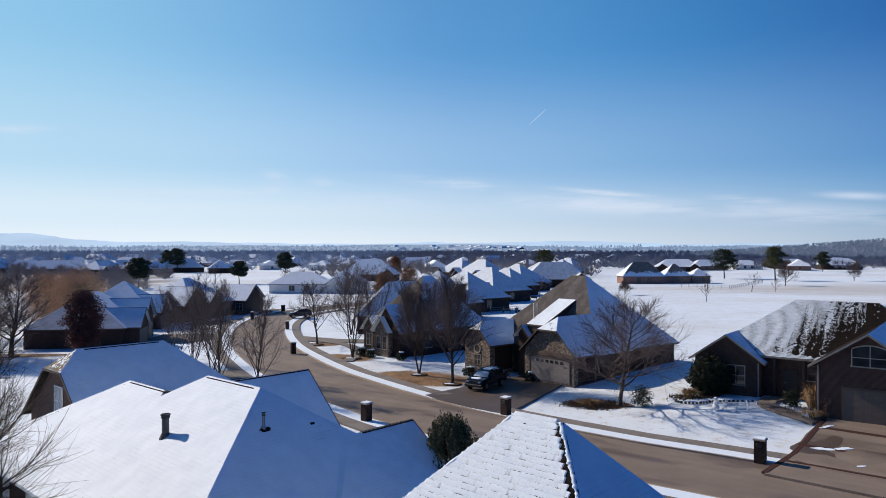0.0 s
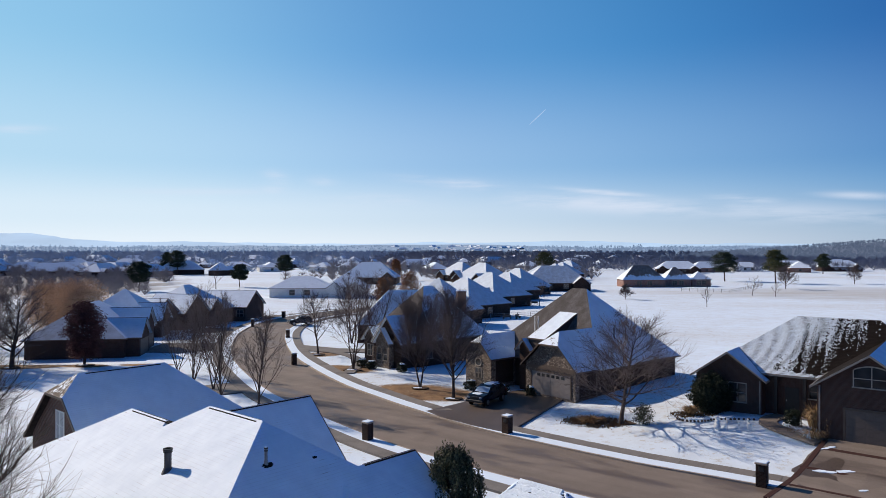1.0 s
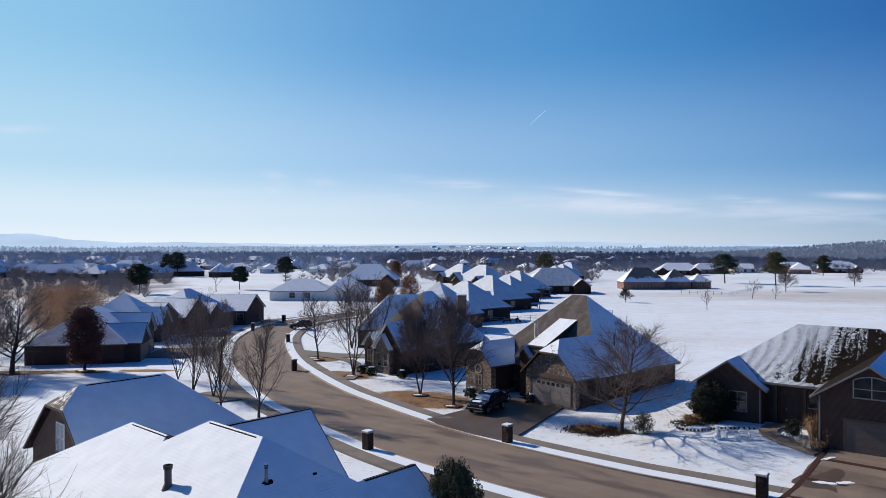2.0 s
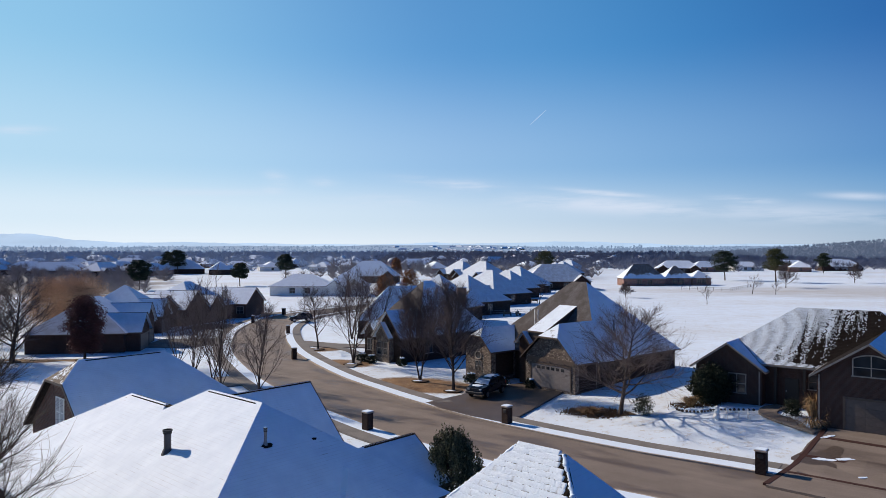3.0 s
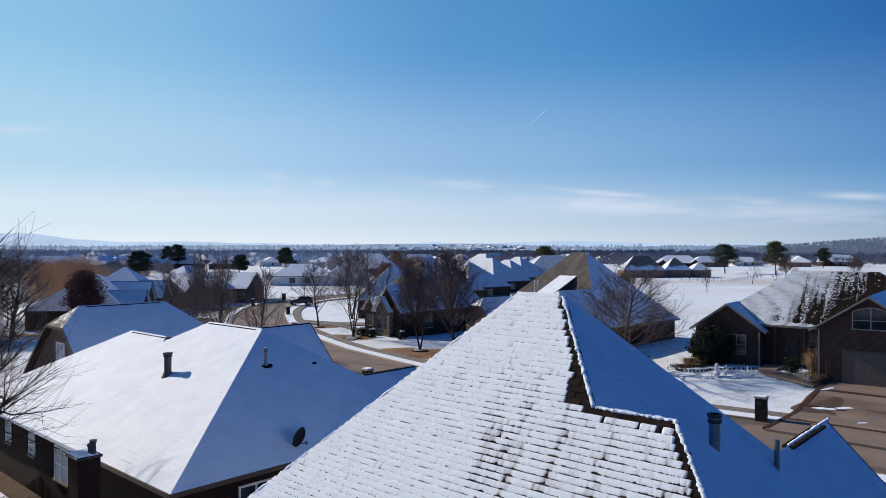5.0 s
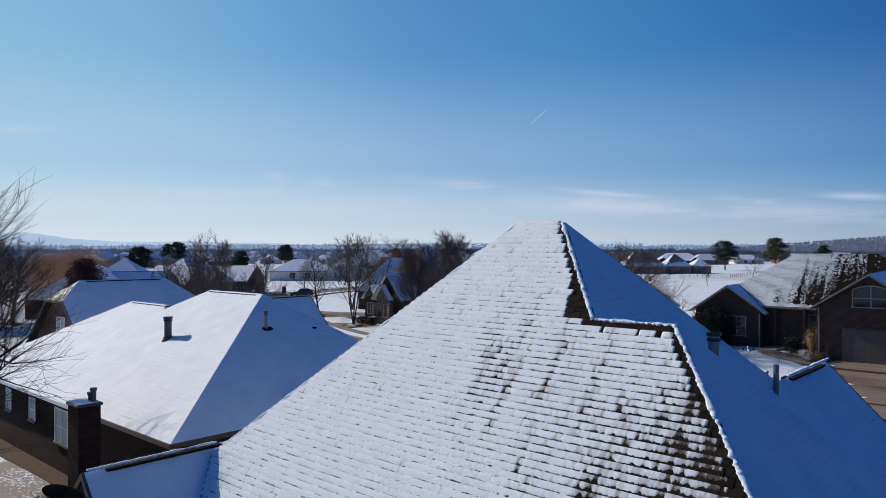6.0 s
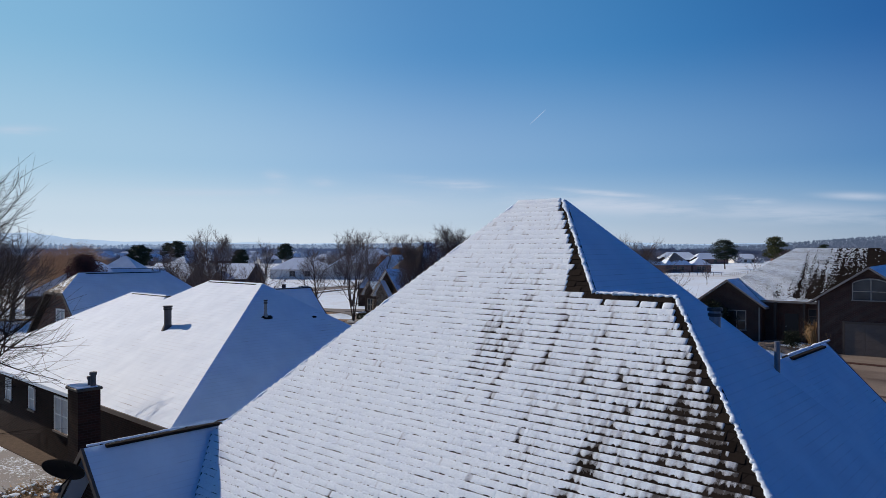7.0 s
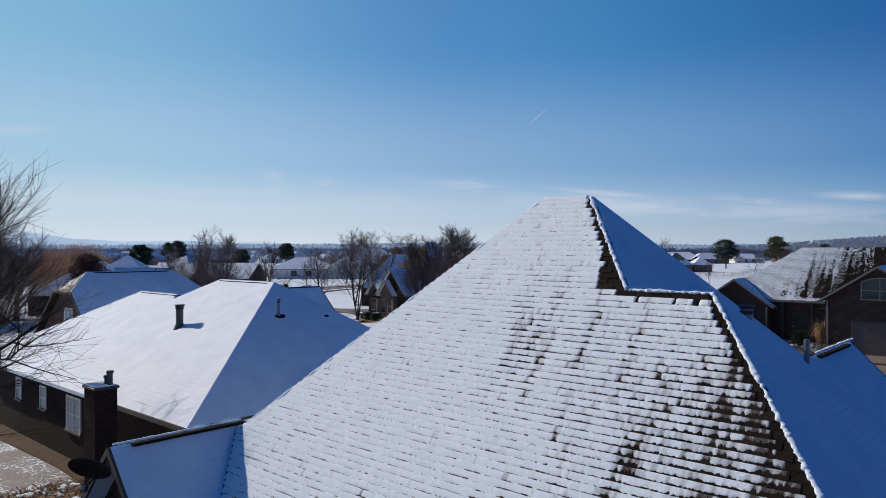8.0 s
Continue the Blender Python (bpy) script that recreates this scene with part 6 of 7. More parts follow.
    ring = bmesh.new()
    vs = []
    for k in range(24):
        t = 2 * math.pi * k / 24
        for rr, y in ((0.42, 0.07), (0.55, 0.07), (0.55, -0.02), (0.42, -0.02)):
            vs.append(ring.verts.new((math.cos(t) * rr, y, math.sin(t) * rr * 0.85)))
    for k in range(24):
        for s in range(4):
            ring.faces.new((vs[k * 4 + s], vs[k * 4 + (s + 1) % 4], vs[((k + 1) % 24) * 4 + (s + 1) % 4], vs[((k + 1) % 24) * 4 + s]))
    win = part("oval_window", ring, "trim", h.root, "oval window in a pale stone ring")
    win.matrix_basis = m
    pn = bmesh.new()
    bmesh.ops.create_circle(pn, cap_ends=True, segments=24, radius=0.43, matrix=Matrix.Diagonal((1, 0.85, 1, 1)))
    bmesh.ops.rotate(pn, verts=pn.verts, matrix=Matrix.Rotation(radians(90), 3, "X"))
    part("pane", pn, "glass", win).location = (0, 0.02, 0)
    h.window("a0", g_wing, 55.5, 0.9, 0.9, 1.0, 2, "trim")

    # the twin-gabled house
    h = gabled_house
    h.window("a0", r_wing, 16.5, 2.05, 1.35, 1.5, 2, "tan_frame")
    h.window("a0", r_main, 10.9, 2.75, 0.9, 1.1, 1, "trim_dark")
    h.window("a0", r_garage, 6.4, 5.15, 2.1, 1.15, 2, "tan_frame", True)
    h.garage_door("a0", r_garage, 5.5, 1.3, 4.9, 2.2, "taupe", frame="trim_dark")
    for blk, b, top in ((r_garage, 9.55, 4.9), (r_wing, 14.75, 3.8)):
        d = part("downspout", boxed(-0.05, 0.01, -0.1, 0.05, 0.1, top - 1.1), "trim", h.root, "pale downspout")
        d.matrix_basis = h.place("a0", blk, b, 1.2)
    # near black: the darkness of the deep porch is put into door and posts
    door = part("front_door", boxed(-0.5, -0.05, 0, 0.5, 0.04, 2.1, 0.01), "porch_dark", h.root, "dark panelled front door")
    door.matrix_basis = h.place("a0", r_main, 12.6, 1.35)
    part("handle", boxed(0.38, 0.04, 1.0, 0.43, 0.09, 1.12), "rim", door)
    for b in (11.6, 13.7):
        post = part("porch_post", boxed(-0.1, 0.35, 0, 0.1, 0.55, 3.1), "porch_dark", h.root)
        post.matrix_basis = h.place("a0", r_main, b, 1.25)

    h = bend_house
    for b in (67.6, 68.8):
        h.window("a0", m_porch, b, 0.7, 0.7, 1.5, 1, "trim")
    h.window("a0", m_wing, 72.4, 0.7, 1.2, 1.4, 2, "trim")
    for a in (61.5, 66.0, 69.0):
        h.window("b0", m_main, a, 0.7, 1.3, 1.5, 2, "trim_dark")
    for b in (66.7, 69.7):
        col = part("column", boxed(-0.14, 0.02, 0, 0.14, 0.3, 2.5), "stone", h.root, "stone porch column")
        col.matrix_basis = h.place("a0", m_porch, b, -0.2)
    for hs, blk, shifts in ((end_house, y_gable, (-1, 2.5)), (tall_house, x_main, (-3, 1)), (long_house, z_main, (-1, 2, 5))):
        for d in shifts:
            hs.window("b0", blk, (blk.r[0] + blk.r[1]) / 2 + d, 0.5, 1.4, 1.4, 2, "trim")
    for hs, blk in ((west_house, w_gable), (west_house, w_gable2), (tall_house, x_gable), (end_house, y_gable2)):
        hs.garage_door("a1", blk, (blk.r[2] + blk.r[3]) / 2, hs.z0, 4.4, 2.1, "taupe")
    c = thing("brick_chimney", "red brick chimney beside the snowy roofs", "chimney", (3.4, 135, -0.45), 12)
    part("shaft", boxed(-0.85, -0.5, 0, 0.85, 0.5, 6.9), "brick_red", c)
    part("cap", boxed(-0.93, -0.58, 6.9, 0.93, 0.58, 7.08, 0.02), "snow_cap", c, "snow-topped cap")


M["door_grey"], M["tan_frame"], M["porch_dark"] = plain("shade_grey_door", (0.2, 0.183, 0.18), 0.6), plain("tan_window_frame", (0.36, 0.32, 0.27), 0.5), plain("porch_shade_wood", (0.02, 0.016, 0.014), 0.6)
M["taupe"] = plain("dark_taupe_paint", (0.12, 0.095, 0.08), 0.6)
fit_near()


# ---------------------------------------------------------------- yards: drives, walks, beds
def strip(points, width):
    line = spline(points, 6)
    left, right = [], []
    for i, p in enumerate(line):
        d = (line[min(i + 1, len(line) - 1)] - line[max(i - 1, 0)]).normalized()
        n = Vector((-d.y, d.x)) * width / 2
        left.append(tuple(p + n)), right.append(tuple(p - n))
    return left + right[::-1]


def from_ab(axis_a, *pts):
    n = math.hypot(*axis_a)
    c, s = axis_a[0] / n, axis_a[1] / n
    return [(a * c - b * s, a * s + b * c) for a, b in pts]


def build_yards():
    patch("driveway", [(11.6, 67.6), (8.4, 72.8), (4.5, 70.4), (1.6, 66.4), (-1.6, 62.9), (-0.4, 60.7), (2.2, 57.6), (4.6, 55.4), (6.0, 57.4), (9.0, 63.0)], 0.165, "drive_wet", "damp dark concrete driveway before the stone garage", "driveway")
    d = from_ab(AR, (55.3, 2.2), (55.3, 9.0), (52.0, 9.7), (47.2, 10.0), (43.2, 10.2), (42.6, 2.2))
    patch("driveway", d, 0.17, "drive", "concrete driveway with red brick bands and wet stains", "driveway")
    for k, (p, q) in enumerate((((54.9, 9.1), (43.4, 10.25)), ((50.2, 9.8), (49.9, 2.2)), ((46.6, 10.0), (46.3, 2.2)), ((53.4, 9.2), (53.2, 2.2)))):
        e = from_ab(AR, p, q)
        patch("brick_band", strip([e[0], ((e[0][0] + e[1][0]) / 2, (e[0][1] + e[1][1]) / 2), e[1]], 0.32), 0.19, "drive_red", "band of red brick across the driveway", "edging", skirt=0.02)
    patch("garden_path", strip(from_ab(AR, (60.9, 13.0), (59.5, 13.6), (57.6, 13.4), (55.9, 11.8), (54.6, 9.4)), 1.3), 0.16, "drive", "curved concrete path to the porch", "path")
    patch("garden_path", strip([(-11.3, 83.6), (-11.0, 91.0), (-12.6, 97.5), (-16.0, 101.8), (-21.0, 104.5)], 1.4), 0.12, "walk", "curved concrete path across the front lawn", "path")
    patch("driveway", [(-21.2, 105), (-16, 101.5), (-9, 101), (-9, 104.5), (-15.5, 105.5), (-23, 110)], 0.13, "walk", "grey concrete driveway", "driveway")
    patch("driveway", [(-18.3, 73.2), (-21.5, 78.0), (-25.5, 75.6), (-30, 69.5), (-27, 66.4), (-22.4, 70.6)], 0.13, "walk", "grey concrete driveway", "driveway")
    patch("driveway", [(-33.5, 106), (-36, 112), (-44, 111.5), (-44, 102), (-37.5, 101)], 0.12, "walk", "grey concrete driveway", "driveway")
    patch("driveway", [(-36, 127), (-36.8, 134), (-46, 133), (-46, 126)], 0.12, "walk", "grey concrete driveway", "driveway")
    patch("driveway", [(-29, 150), (-25, 158), (-36, 160), (-40, 156), (-39, 150)], 0.12, "walk", "grey concrete driveway", "driveway")
    patch("garden_bed", wobble(13.0, 57.9, 2.3, 1.2, 44, 0.9, 8, -0.5), 0.03, "mulch", "brown mulch bed under the bare tree", "bed", kind="stuff")
    patch("garden_bed", wobble(20.4, 57.8, 1.5, 0.9, 30, 0.4, 9, -0.4), 0.05, "mulch", "mulch bed under the evergreen", "bed", kind="stuff")
    patch("garden_bed", from_ab(A1, (10.0, 20.6), (10.75, 20.6), (10.75, 41.2), (9.95, 41.2), (9.7, 36.0), (9.9, 30.0), (9.75, 25.0)), 0.04, "mulch", "dark bare bed along the back wall", "bed", kind="stuff")
    patch("garden_bed", wobble(26.7, 50.9, 1.7, 1.2, 30, 0.4, 10, -0.6), 0.05, "mulch", "planted bed beside the path", "bed", kind="stuff")
    for x, y, r, sd in ((-2.5, 74.3, 0.9, 21), (0.9, 68.8, 0.9, 22), (-11, 86.2, 1.1, 23), (-17.6, 99.5, 0.9, 24), (-53.4, 87.6, 1.0, 25), (-45.5, 89.8, 1.1, 26)):
        patch("tree_ring", wobble(x, y, r, r * 0.9, 20, 0.25, sd), 0.12, "mulch", "dark mulch ring round a trunk", "bed", kind="stuff")
        patch("snow_patch", wobble(x - 0.25, y - 0.15, r * 0.5, r * 0.32, 18, 0.6, sd + 3), 0.15, "snow_cap", "snow lying on the mulch ring", "snow", kind="stuff")
    for x, y, rx, ry, sd, t in ((22.7, 56.3, 1.9, 0.5, 71, -0.25), (20.4, 56.5, 1.0, 0.4, 72, -0.3), (25.6, 52.6, 0.7, 0.9, 73, -0.5), (26.2, 53.6, 0.5, 0.4, 74, 0.3)):
        patch("snow_patch", wobble(x, y, rx, ry, 26, 0.7, sd, t), 0.09, "snow_cap", "thin snow lying in the planted bed", "snow", kind="stuff")
    for x, y, rx, ry, sd, t in ((*from_ab(AR, (50.0, 8.3))[0], 0.65, 0.2, 31, -0.5), (*from_ab(AR, (50.5, 7.3))[0], 0.5, 0.2, 32, -0.2), (*from_ab(AR, (53.6, 8.7))[0], 0.5, 0.14, 33, 0.2), (*from_ab(AR, (48.0, 6.0))[0], 0.3, 0.12, 34, 0.2)):
        patch("snow_patch", wobble(x, y, rx, ry, 22, 0.6, sd, t), 0.2, "snow_cap", "leftover ridge of snow on the driveway", "snow", kind="stuff")
    for a, b, ra, rb, sd in ((49.6, 8.2, 2.3, 1.3, 61),):
        x, y = from_ab(AR, (a, b))[0]
        patch("wet_stain", wobble(x, y, rb, ra, 52, 1.0, sd, -0.66), 0.178, "drive_wet", "dark melt-water stain on the driveway", "stain", kind="stuff", skirt=-0.09)


def ragged(x, y, rx, ry, turn, seed, blades, lumps, material):
    """Blades and leftover snow clods that break up the rim of a bare patch."""
    tall = 0.35 if material == "tan_blade" else 1.0
    rng = random.Random(seed)
    c, t = math.cos(turn), math.sin(turn)
    gv, gf, sv, sf = [], [], [], []
    def spot(k):
        az = rng.uniform(0, 6.283)
        px, py = math.cos(az) * rx * k, math.sin(az) * ry * k
        return x + px * c - py * t, y + px * t + py * c
    for _ in range(blades):
        px, py = spot(rng.gauss(0.95, 0.2) if rng.random() < 0.7 else rng.random() ** 0.5)
        z, w, h = G(px, py) + 0.02, rng.uniform(0.02, 0.05), rng.uniform(0.08, 0.3) * tall
        dx, dy = rng.uniform(-0.2, 0.2), rng.uniform(-0.2, 0.2)
        i = len(gv)
        gv += [(px - w, py, z), (px + w, py, z), (px + dx, py + dy, z + h)]
        gf.append((i, i + 1, i + 2))
    for _ in range(lumps):
        px, py = spot(rng.gauss(0.85, 0.25))
        z, r = G(px, py) + 0.06, rng.uniform(0.06, 0.32) * rng.uniform(0.4, 1)
        i = len(sv)
        sv += [(px + r * rng.uniform(0.6, 1.5) * math.cos(k * 0.785), py + r * rng.uniform(0.5, 1.1) * math.sin(k * 0.785), z - 0.05) for k in range(8)] + [(px, py, z + r * 0.22)]
        sf += [(i + k, i + (k + 1) % 8, i + 8) for k in range(8)]
    tagged(raw("dry_grass", gv, gf, material), "dry grass blades sticking through thin snow", "grass", kind="stuff")
    tagged(raw("snow_clods", sv, sf, "snow_cap", shade=True), "scattered clods of leftover snow", "snow", kind="stuff")


def wet_mat(name, c, rough):
    k = Mat(name, rough)
    return k.colour(k.ramp(k.mix(0.5, k.noise(0.45, 5), k.noise(9, 3)), (0.3, tuple(v * 0.6 for v in c)), (0.7, tuple(v * 1.5 for v in c))))


M["drive_wet"] = wet_mat("damp_concrete", (0.075, 0.058, 0.047), 0.5)
M["mulch"] = plain("brown_mulch", (0.075, 0.05, 0.033), 0.95, vary=0.5, scale=6, bump=0.6)
build_yards()


# ---------------------------------------------------------------- mailboxes, cars and small things
def mailbox(x, y, turn, h=1.45):
    m = thing("brick_mailbox", "brick mailbox pillar with snow on top", "mailbox", (x, y, G(x, y) + 0.05), turn, "brick mailboxes along the street")
    part("pillar", boxed(-0.3, -0.3, 0, 0.3, 0.3, h - 0.1), "brick_dark", m)
    part("capstone", boxed(-0.36, -0.36, h - 0.1, 0.36, 0.36, h, 0.02), "kerb", m)
    part("letter_box", boxed(-0.16, -0.33, h - 0.5, 0.16, -0.25, h - 0.22, 0.02), "metal_dark", m)
    bm = boxed(-0.33, -0.33, h, 0.33, 0.33, h + 0.06, 0.025)
    part("snow", bm, "snow_cap", m, "cushion of snow")


for x, y, t in ((19.2, 42.9, -37), (-5.75, 53.2, 140), (4.9, 55.2, -45), (-19.1, 90.4, -65), (-26.0, 118.4, -75), (-36.6, 136.0, 100), (-34.5, 153, 60)):
    mailbox(x, y, t)


def car(label, x, y, turn, snowy=True, z=0.17):
    """A boxy sport-utility car: x is its length, nose at +x."""
    root = thing("car", label, "car", (x, y, G(x, y) + z), turn)
    prof = [(2.15, 0.42), (2.27, 0.68), (2.2, 0.9), (1.85, 1.03), (1.02, 1.12), (0.36, 1.58), (-0.1, 1.69), (-1.5, 1.67), (-1.98, 1.5), (-2.2, 1.05), (-2.27, 0.7), (-2.2, 0.42)]
    bm = bmesh.new()
    rows = []
    for s in (-0.9, 0.9):
        rows.append([bm.verts.new((px, s * (0.8 if pz > 1.3 else 0.93 if px > 2.1 or px < -2.1 else 1.0), pz)) for px, pz in prof])
    n = len(prof)
    for i in range(n):
        bm.faces.new((rows[0][i], rows[0][(i + 1) % n], rows[1][(i + 1) % n], rows[1][i]))
    bm.faces.new(rows[0]), bm.faces.new(rows[1][::-1])
    bmesh.ops.bevel(bm, geom=bm.edges[:], offset=0.05, segments=2, affect="EDGES")
    part("body", bm, "car_paint", root)

    def sheet(name, pts, mat, label=""):
        b = bmesh.new()
        b.faces.new([b.verts.new(p) for p in pts])
        bmesh.ops.solidify(b, geom=b.faces[:], thickness=0.015)
        part(name, b, mat, root, label)

    sheet("windscreen", [(0.98, -0.74, 1.17), (0.98, 0.74, 1.17), (0.42, 0.64, 1.57), (0.42, -0.64, 1.57)], "snow_cap" if snowy else "glass", "snow-covered windscreen" if snowy else "")
    sheet("rear_window", [(-2.2, -0.66, 1.12), (-2.2, 0.66, 1.12), (-2.02, 0.6, 1.47), (-2.02, -0.6, 1.47)], "glass")
    for s in (-1, 1):
        for x0, x1, x2, x3 in ((0.8, -0.3, -0.3, 0.3), (-0.4, -1.15, -1.15, -0.4), (-1.25, -1.95, -1.75, -1.25)):
            sheet("side_window", [(x0, s * 0.905, 1.16), (x1, s * 0.905, 1.16), (x2, s * 0.765, 1.56), (x3, s * 0.765, 1.56)], "glass")
        part("headlight", boxed(2.16, s * 0.62 - 0.13, 0.78, 2.27, s * 0.62 + 0.13, 0.93, 0.02), "lamp_clear", root)
        part("tail_light", boxed(-2.24, s * 0.8 - 0.07, 0.85, -2.14, s * 0.8 + 0.07, 1.15, 0.02), "lamp_red", root)
        part("mirror", boxed(0.62, s * 1.0 - 0.1, 1.1, 0.76, s * 1.0 + 0.1, 1.26, 0.02), "car_paint", root)
        for wx in (1.4, -1.4):
            t = bmesh.new()
            bmesh.ops.create_cone(t, cap_ends=True, segments=20, radius1=0.38, radius2=0.38, depth=0.24, matrix=pose(wx, s * 0.82, 0.38, 90, 0, 0))
            bmesh.ops.bevel(t, geom=[e for e in t.edges if len(e.link_faces) == 2 and e.calc_face_angle() > 1], offset=0.04, segments=2, affect="EDGES")
            wheel = part("wheel", t, "tyre", root)
            r = bmesh.new()
            bmesh.ops.create_cone(r, cap_ends=True, segments=16, radius1=0.24, radius2=0.2, depth=0.05, matrix=pose(wx, s * 0.945, 0.38, 90 * s, 0, 0))
            part("rim", r, "rim", wheel)
    part("bumper", boxed(2.15, -0.92, 0.42, 2.34, 0.92, 0.66, 0.05), "metal_dark", root)
    part("rear_bumper", boxed(-2.32, -0.92, 0.42, -2.15, 0.92, 0.66, 0.05), "metal_dark", root)
    part("grille", boxed(2.2, -0.45, 0.7, 2.28, 0.45, 0.95, 0.01), "metal_dark", root)
    for s in (-0.55, 0.55):
        part("roof_rail", boxed(-1.5, s - 0.025, 1.69, 0.0, s + 0.025, 1.76, 0.01), "metal_dark", root)
    if snowy:
        for name, x0, y0, z0, rx, ry, txt in (("roof_snow", -0.8, 0.05, 1.69, 0.95, 0.6, "snow lying on the roof"), ("hood_snow", 1.45, -0.1, 1.08, 0.42, 0.55, "patch of snow on the bonnet")):
            b = bmesh.new()
            bmesh.ops.create_icosphere(b, subdivisions=3, radius=1.0)
            for v in b.verts:
                k = 1 + 0.35 * noise.noise((v.co.x * 2.5 + x0, v.co.y * 2.5, 1.0))
                v.co = Vector((x0 + v.co.x * rx * k, y0 + v.co.y * ry * k, z0 + v.co.z * 0.06))
            part(name, b, "snow_cap", root, txt)


car("dark blue off-road car with snow on its roof", 4.0, 66.4, 236)
car("dark parked car by the bend with a snowy windscreen", -27.9, 138.0, 205, True)


def lawn_figure(x, y, h, seed):
    """A white ornament of stacked rounded lumps, one plain mesh."""
    rng = random.Random(seed)
    bm = bmesh.new()
    z, r = 0.0, h * 0.24
    for k in range(3):
        bmesh.ops.create_icosphere(bm, subdivisions=2, radius=r, matrix=Matrix.Translation((rng.uniform(-0.02, 0.02), 0, z + r * 0.85)))
        z += r * 1.45
        r *= 0.78
    ob = bm_object("lawn_figure", bm, "white")
    ob.matrix_basis = pose(x, y, G(x, y), 0, 0, rng.uniform(0, 90))
    tagged(ob, "white snow-figure lawn ornament standing in snow", "ornament", "lawn ornaments")


lawn_figure(20.55, 53.4, 1.15, 1)


def lawn_deer(x, y, turn, h):
    root = thing("lawn_ornament", "small white animal-shaped lawn ornament", "ornament", (x, y, G(x, y) - 0.03), turn, "lawn ornaments")
    bm = bmesh.new()
    box(bm, -h * 0.35, -h * 0.08, h * 0.5, h * 0.35, h * 0.08, h * 0.72, 0.02)
    box(bm, h * 0.27, -h * 0.05, h * 0.66, h * 0.4, h * 0.05, h * 1.0, 0.015)
    box(bm, h * 0.3, -h * 0.05, h * 0.92, h * 0.56, h * 0.05, h * 1.05, 0.015)
    for a in (-0.3, 0.3):
        for b in (-0.06, 0.06):
            box(bm, h * a - 0.02, h * b - 0.02, 0, h * a + 0.02, h * b + 0.02, h * 0.55)
    part("figure", bm, "white", root)


for x, y, t, h in ((21.2, 53.2, 70, 0.8), (21.95, 52.9, 60, 0.55), (22.65, 52.7, 80, 0.7)):
    lawn_deer(x, y, t, h)


M["tan_blade"] = leaf_mat("tan_turf_blades", (0.3, 0.2, 0.1), 0.3)
M["brown_blade"] = leaf_mat("dark_brown_dry_blades", (0.15, 0.095, 0.05))


def tuft(label, x, y, h, w, n, material, seed, droop=0.5):
    """A clump of arching blades."""
    rng = random.Random(seed)
    root = thing("ornamental_grass", label, "grass", (x, y, G(x, y) + 0.02), 0)
    verts, faces = [], []
    for _ in range(n):
        az, out = rng.uniform(0, 6.283), w * rng.random() ** 0.7
        hh = h * rng.uniform(0.6, 1.1)
        d = Vector((math.cos(az), math.sin(az), 0))
        side = Vector((-d.y, d.x, 0)) * 0.022
        p0, p1, p2 = d * out * 0.2, d * out * 0.6 + Vector((0, 0, hh * 0.75)), d * out * 1.1 + Vector((0, 0, hh * (1 - droop * rng.random())))
        i = len(verts)
        verts += [tuple(p0 - side), tuple(p0 + side), tuple(p1 + side), tuple(p1 - side), tuple(p2)]
        faces += [(i, i + 1, i + 2, i + 3), (i + 3, i + 2, i + 4)]
    raw("blades", verts, faces, material, root)


tuft("tall tan ornamental grass in the bed", 26.4, 50.5, 2.3, 1.0, 700, "tan_leaf", 1)
tuft("tall tan ornamental grass in the bed", 27.0, 49.8, 1.7, 0.9, 500, "tan_leaf", 2)
tuft("low grass clump bent under snow", 25.9, 49.7, 0.9, 1.2, 500, "tan_leaf", 3, 0.9)
tuft("low grass clump bent under snow", 25.75, 49.9, 0.8, 1.1, 260, "snow_cap", 6, 0.9)
tuft("dry tan grass clump at the bed's edge", 20.0, 57.6, 0.9, 1.0, 400, "tan_leaf", 4)
tuft("dry twiggy clump in the mulch bed", 12.0, 58.2, 0.6, 1.5, 500, "brown_blade", 5)
for x, y, rx, ry, t, n, q, m in ((12.4, 58.2, 2.2, 1.2, -0.5, 1500, 70, "brown_blade"), (20.2, 57.7, 1.6, 1.0, -0.4, 350, 60, "brown_blade"), (26.7, 50.9, 1.9, 1.4, -0.6, 500, 110, "brown_blade"), (-13.9, 23.2, 3.4, 1.7, 0.8, 5000, 160, "tan_blade")):
    ragged(x, y, rx, ry, t, int(100 + x), n, q, m)
leafy("shrub", "low dark shrub by the porch", "shrub", 26.2, 53.2, 1.2, 1.8, 81, "shrub", 20, 70, 0.07, 0.1, "oval", tilt=0.8)
for i, (x, y) in enumerate(((5.9, 70.9), (4.3, 72.2), (2.8, 73.6), (8.6, 69.8), (-8.9, 87.2), (-10.2, 88.8), (-5.0, 84.8))):
    leafy("shrub", "low dark shrub at the house front, dusted with snow", "shrub", x, y, 1.0, 1.7, 90 + i, "shrub", 18, 60, 0.08, 0.1, "oval", tilt=0.8, group="shrubs at the house fronts")
    bm = bmesh.new()
    bmesh.ops.create_icosphere(bm, subdivisions=3, radius=0.36, matrix=Matrix.Diagonal((1, 0.7, 0.25, 1)))
    for v in bm.verts:
        v.co *= 1 + 0.7 * noise.noise(v.co * 5 + Vector((i, 0, 0)))
    ob = bm_object("snow_cushion", bm, "snow_cap")
    ob.matrix_basis = pose(x, y, G(x, y) + 0.98)
    tagged(ob, "cushion of snow resting on a shrub", "snow", "snow on the shrubs")


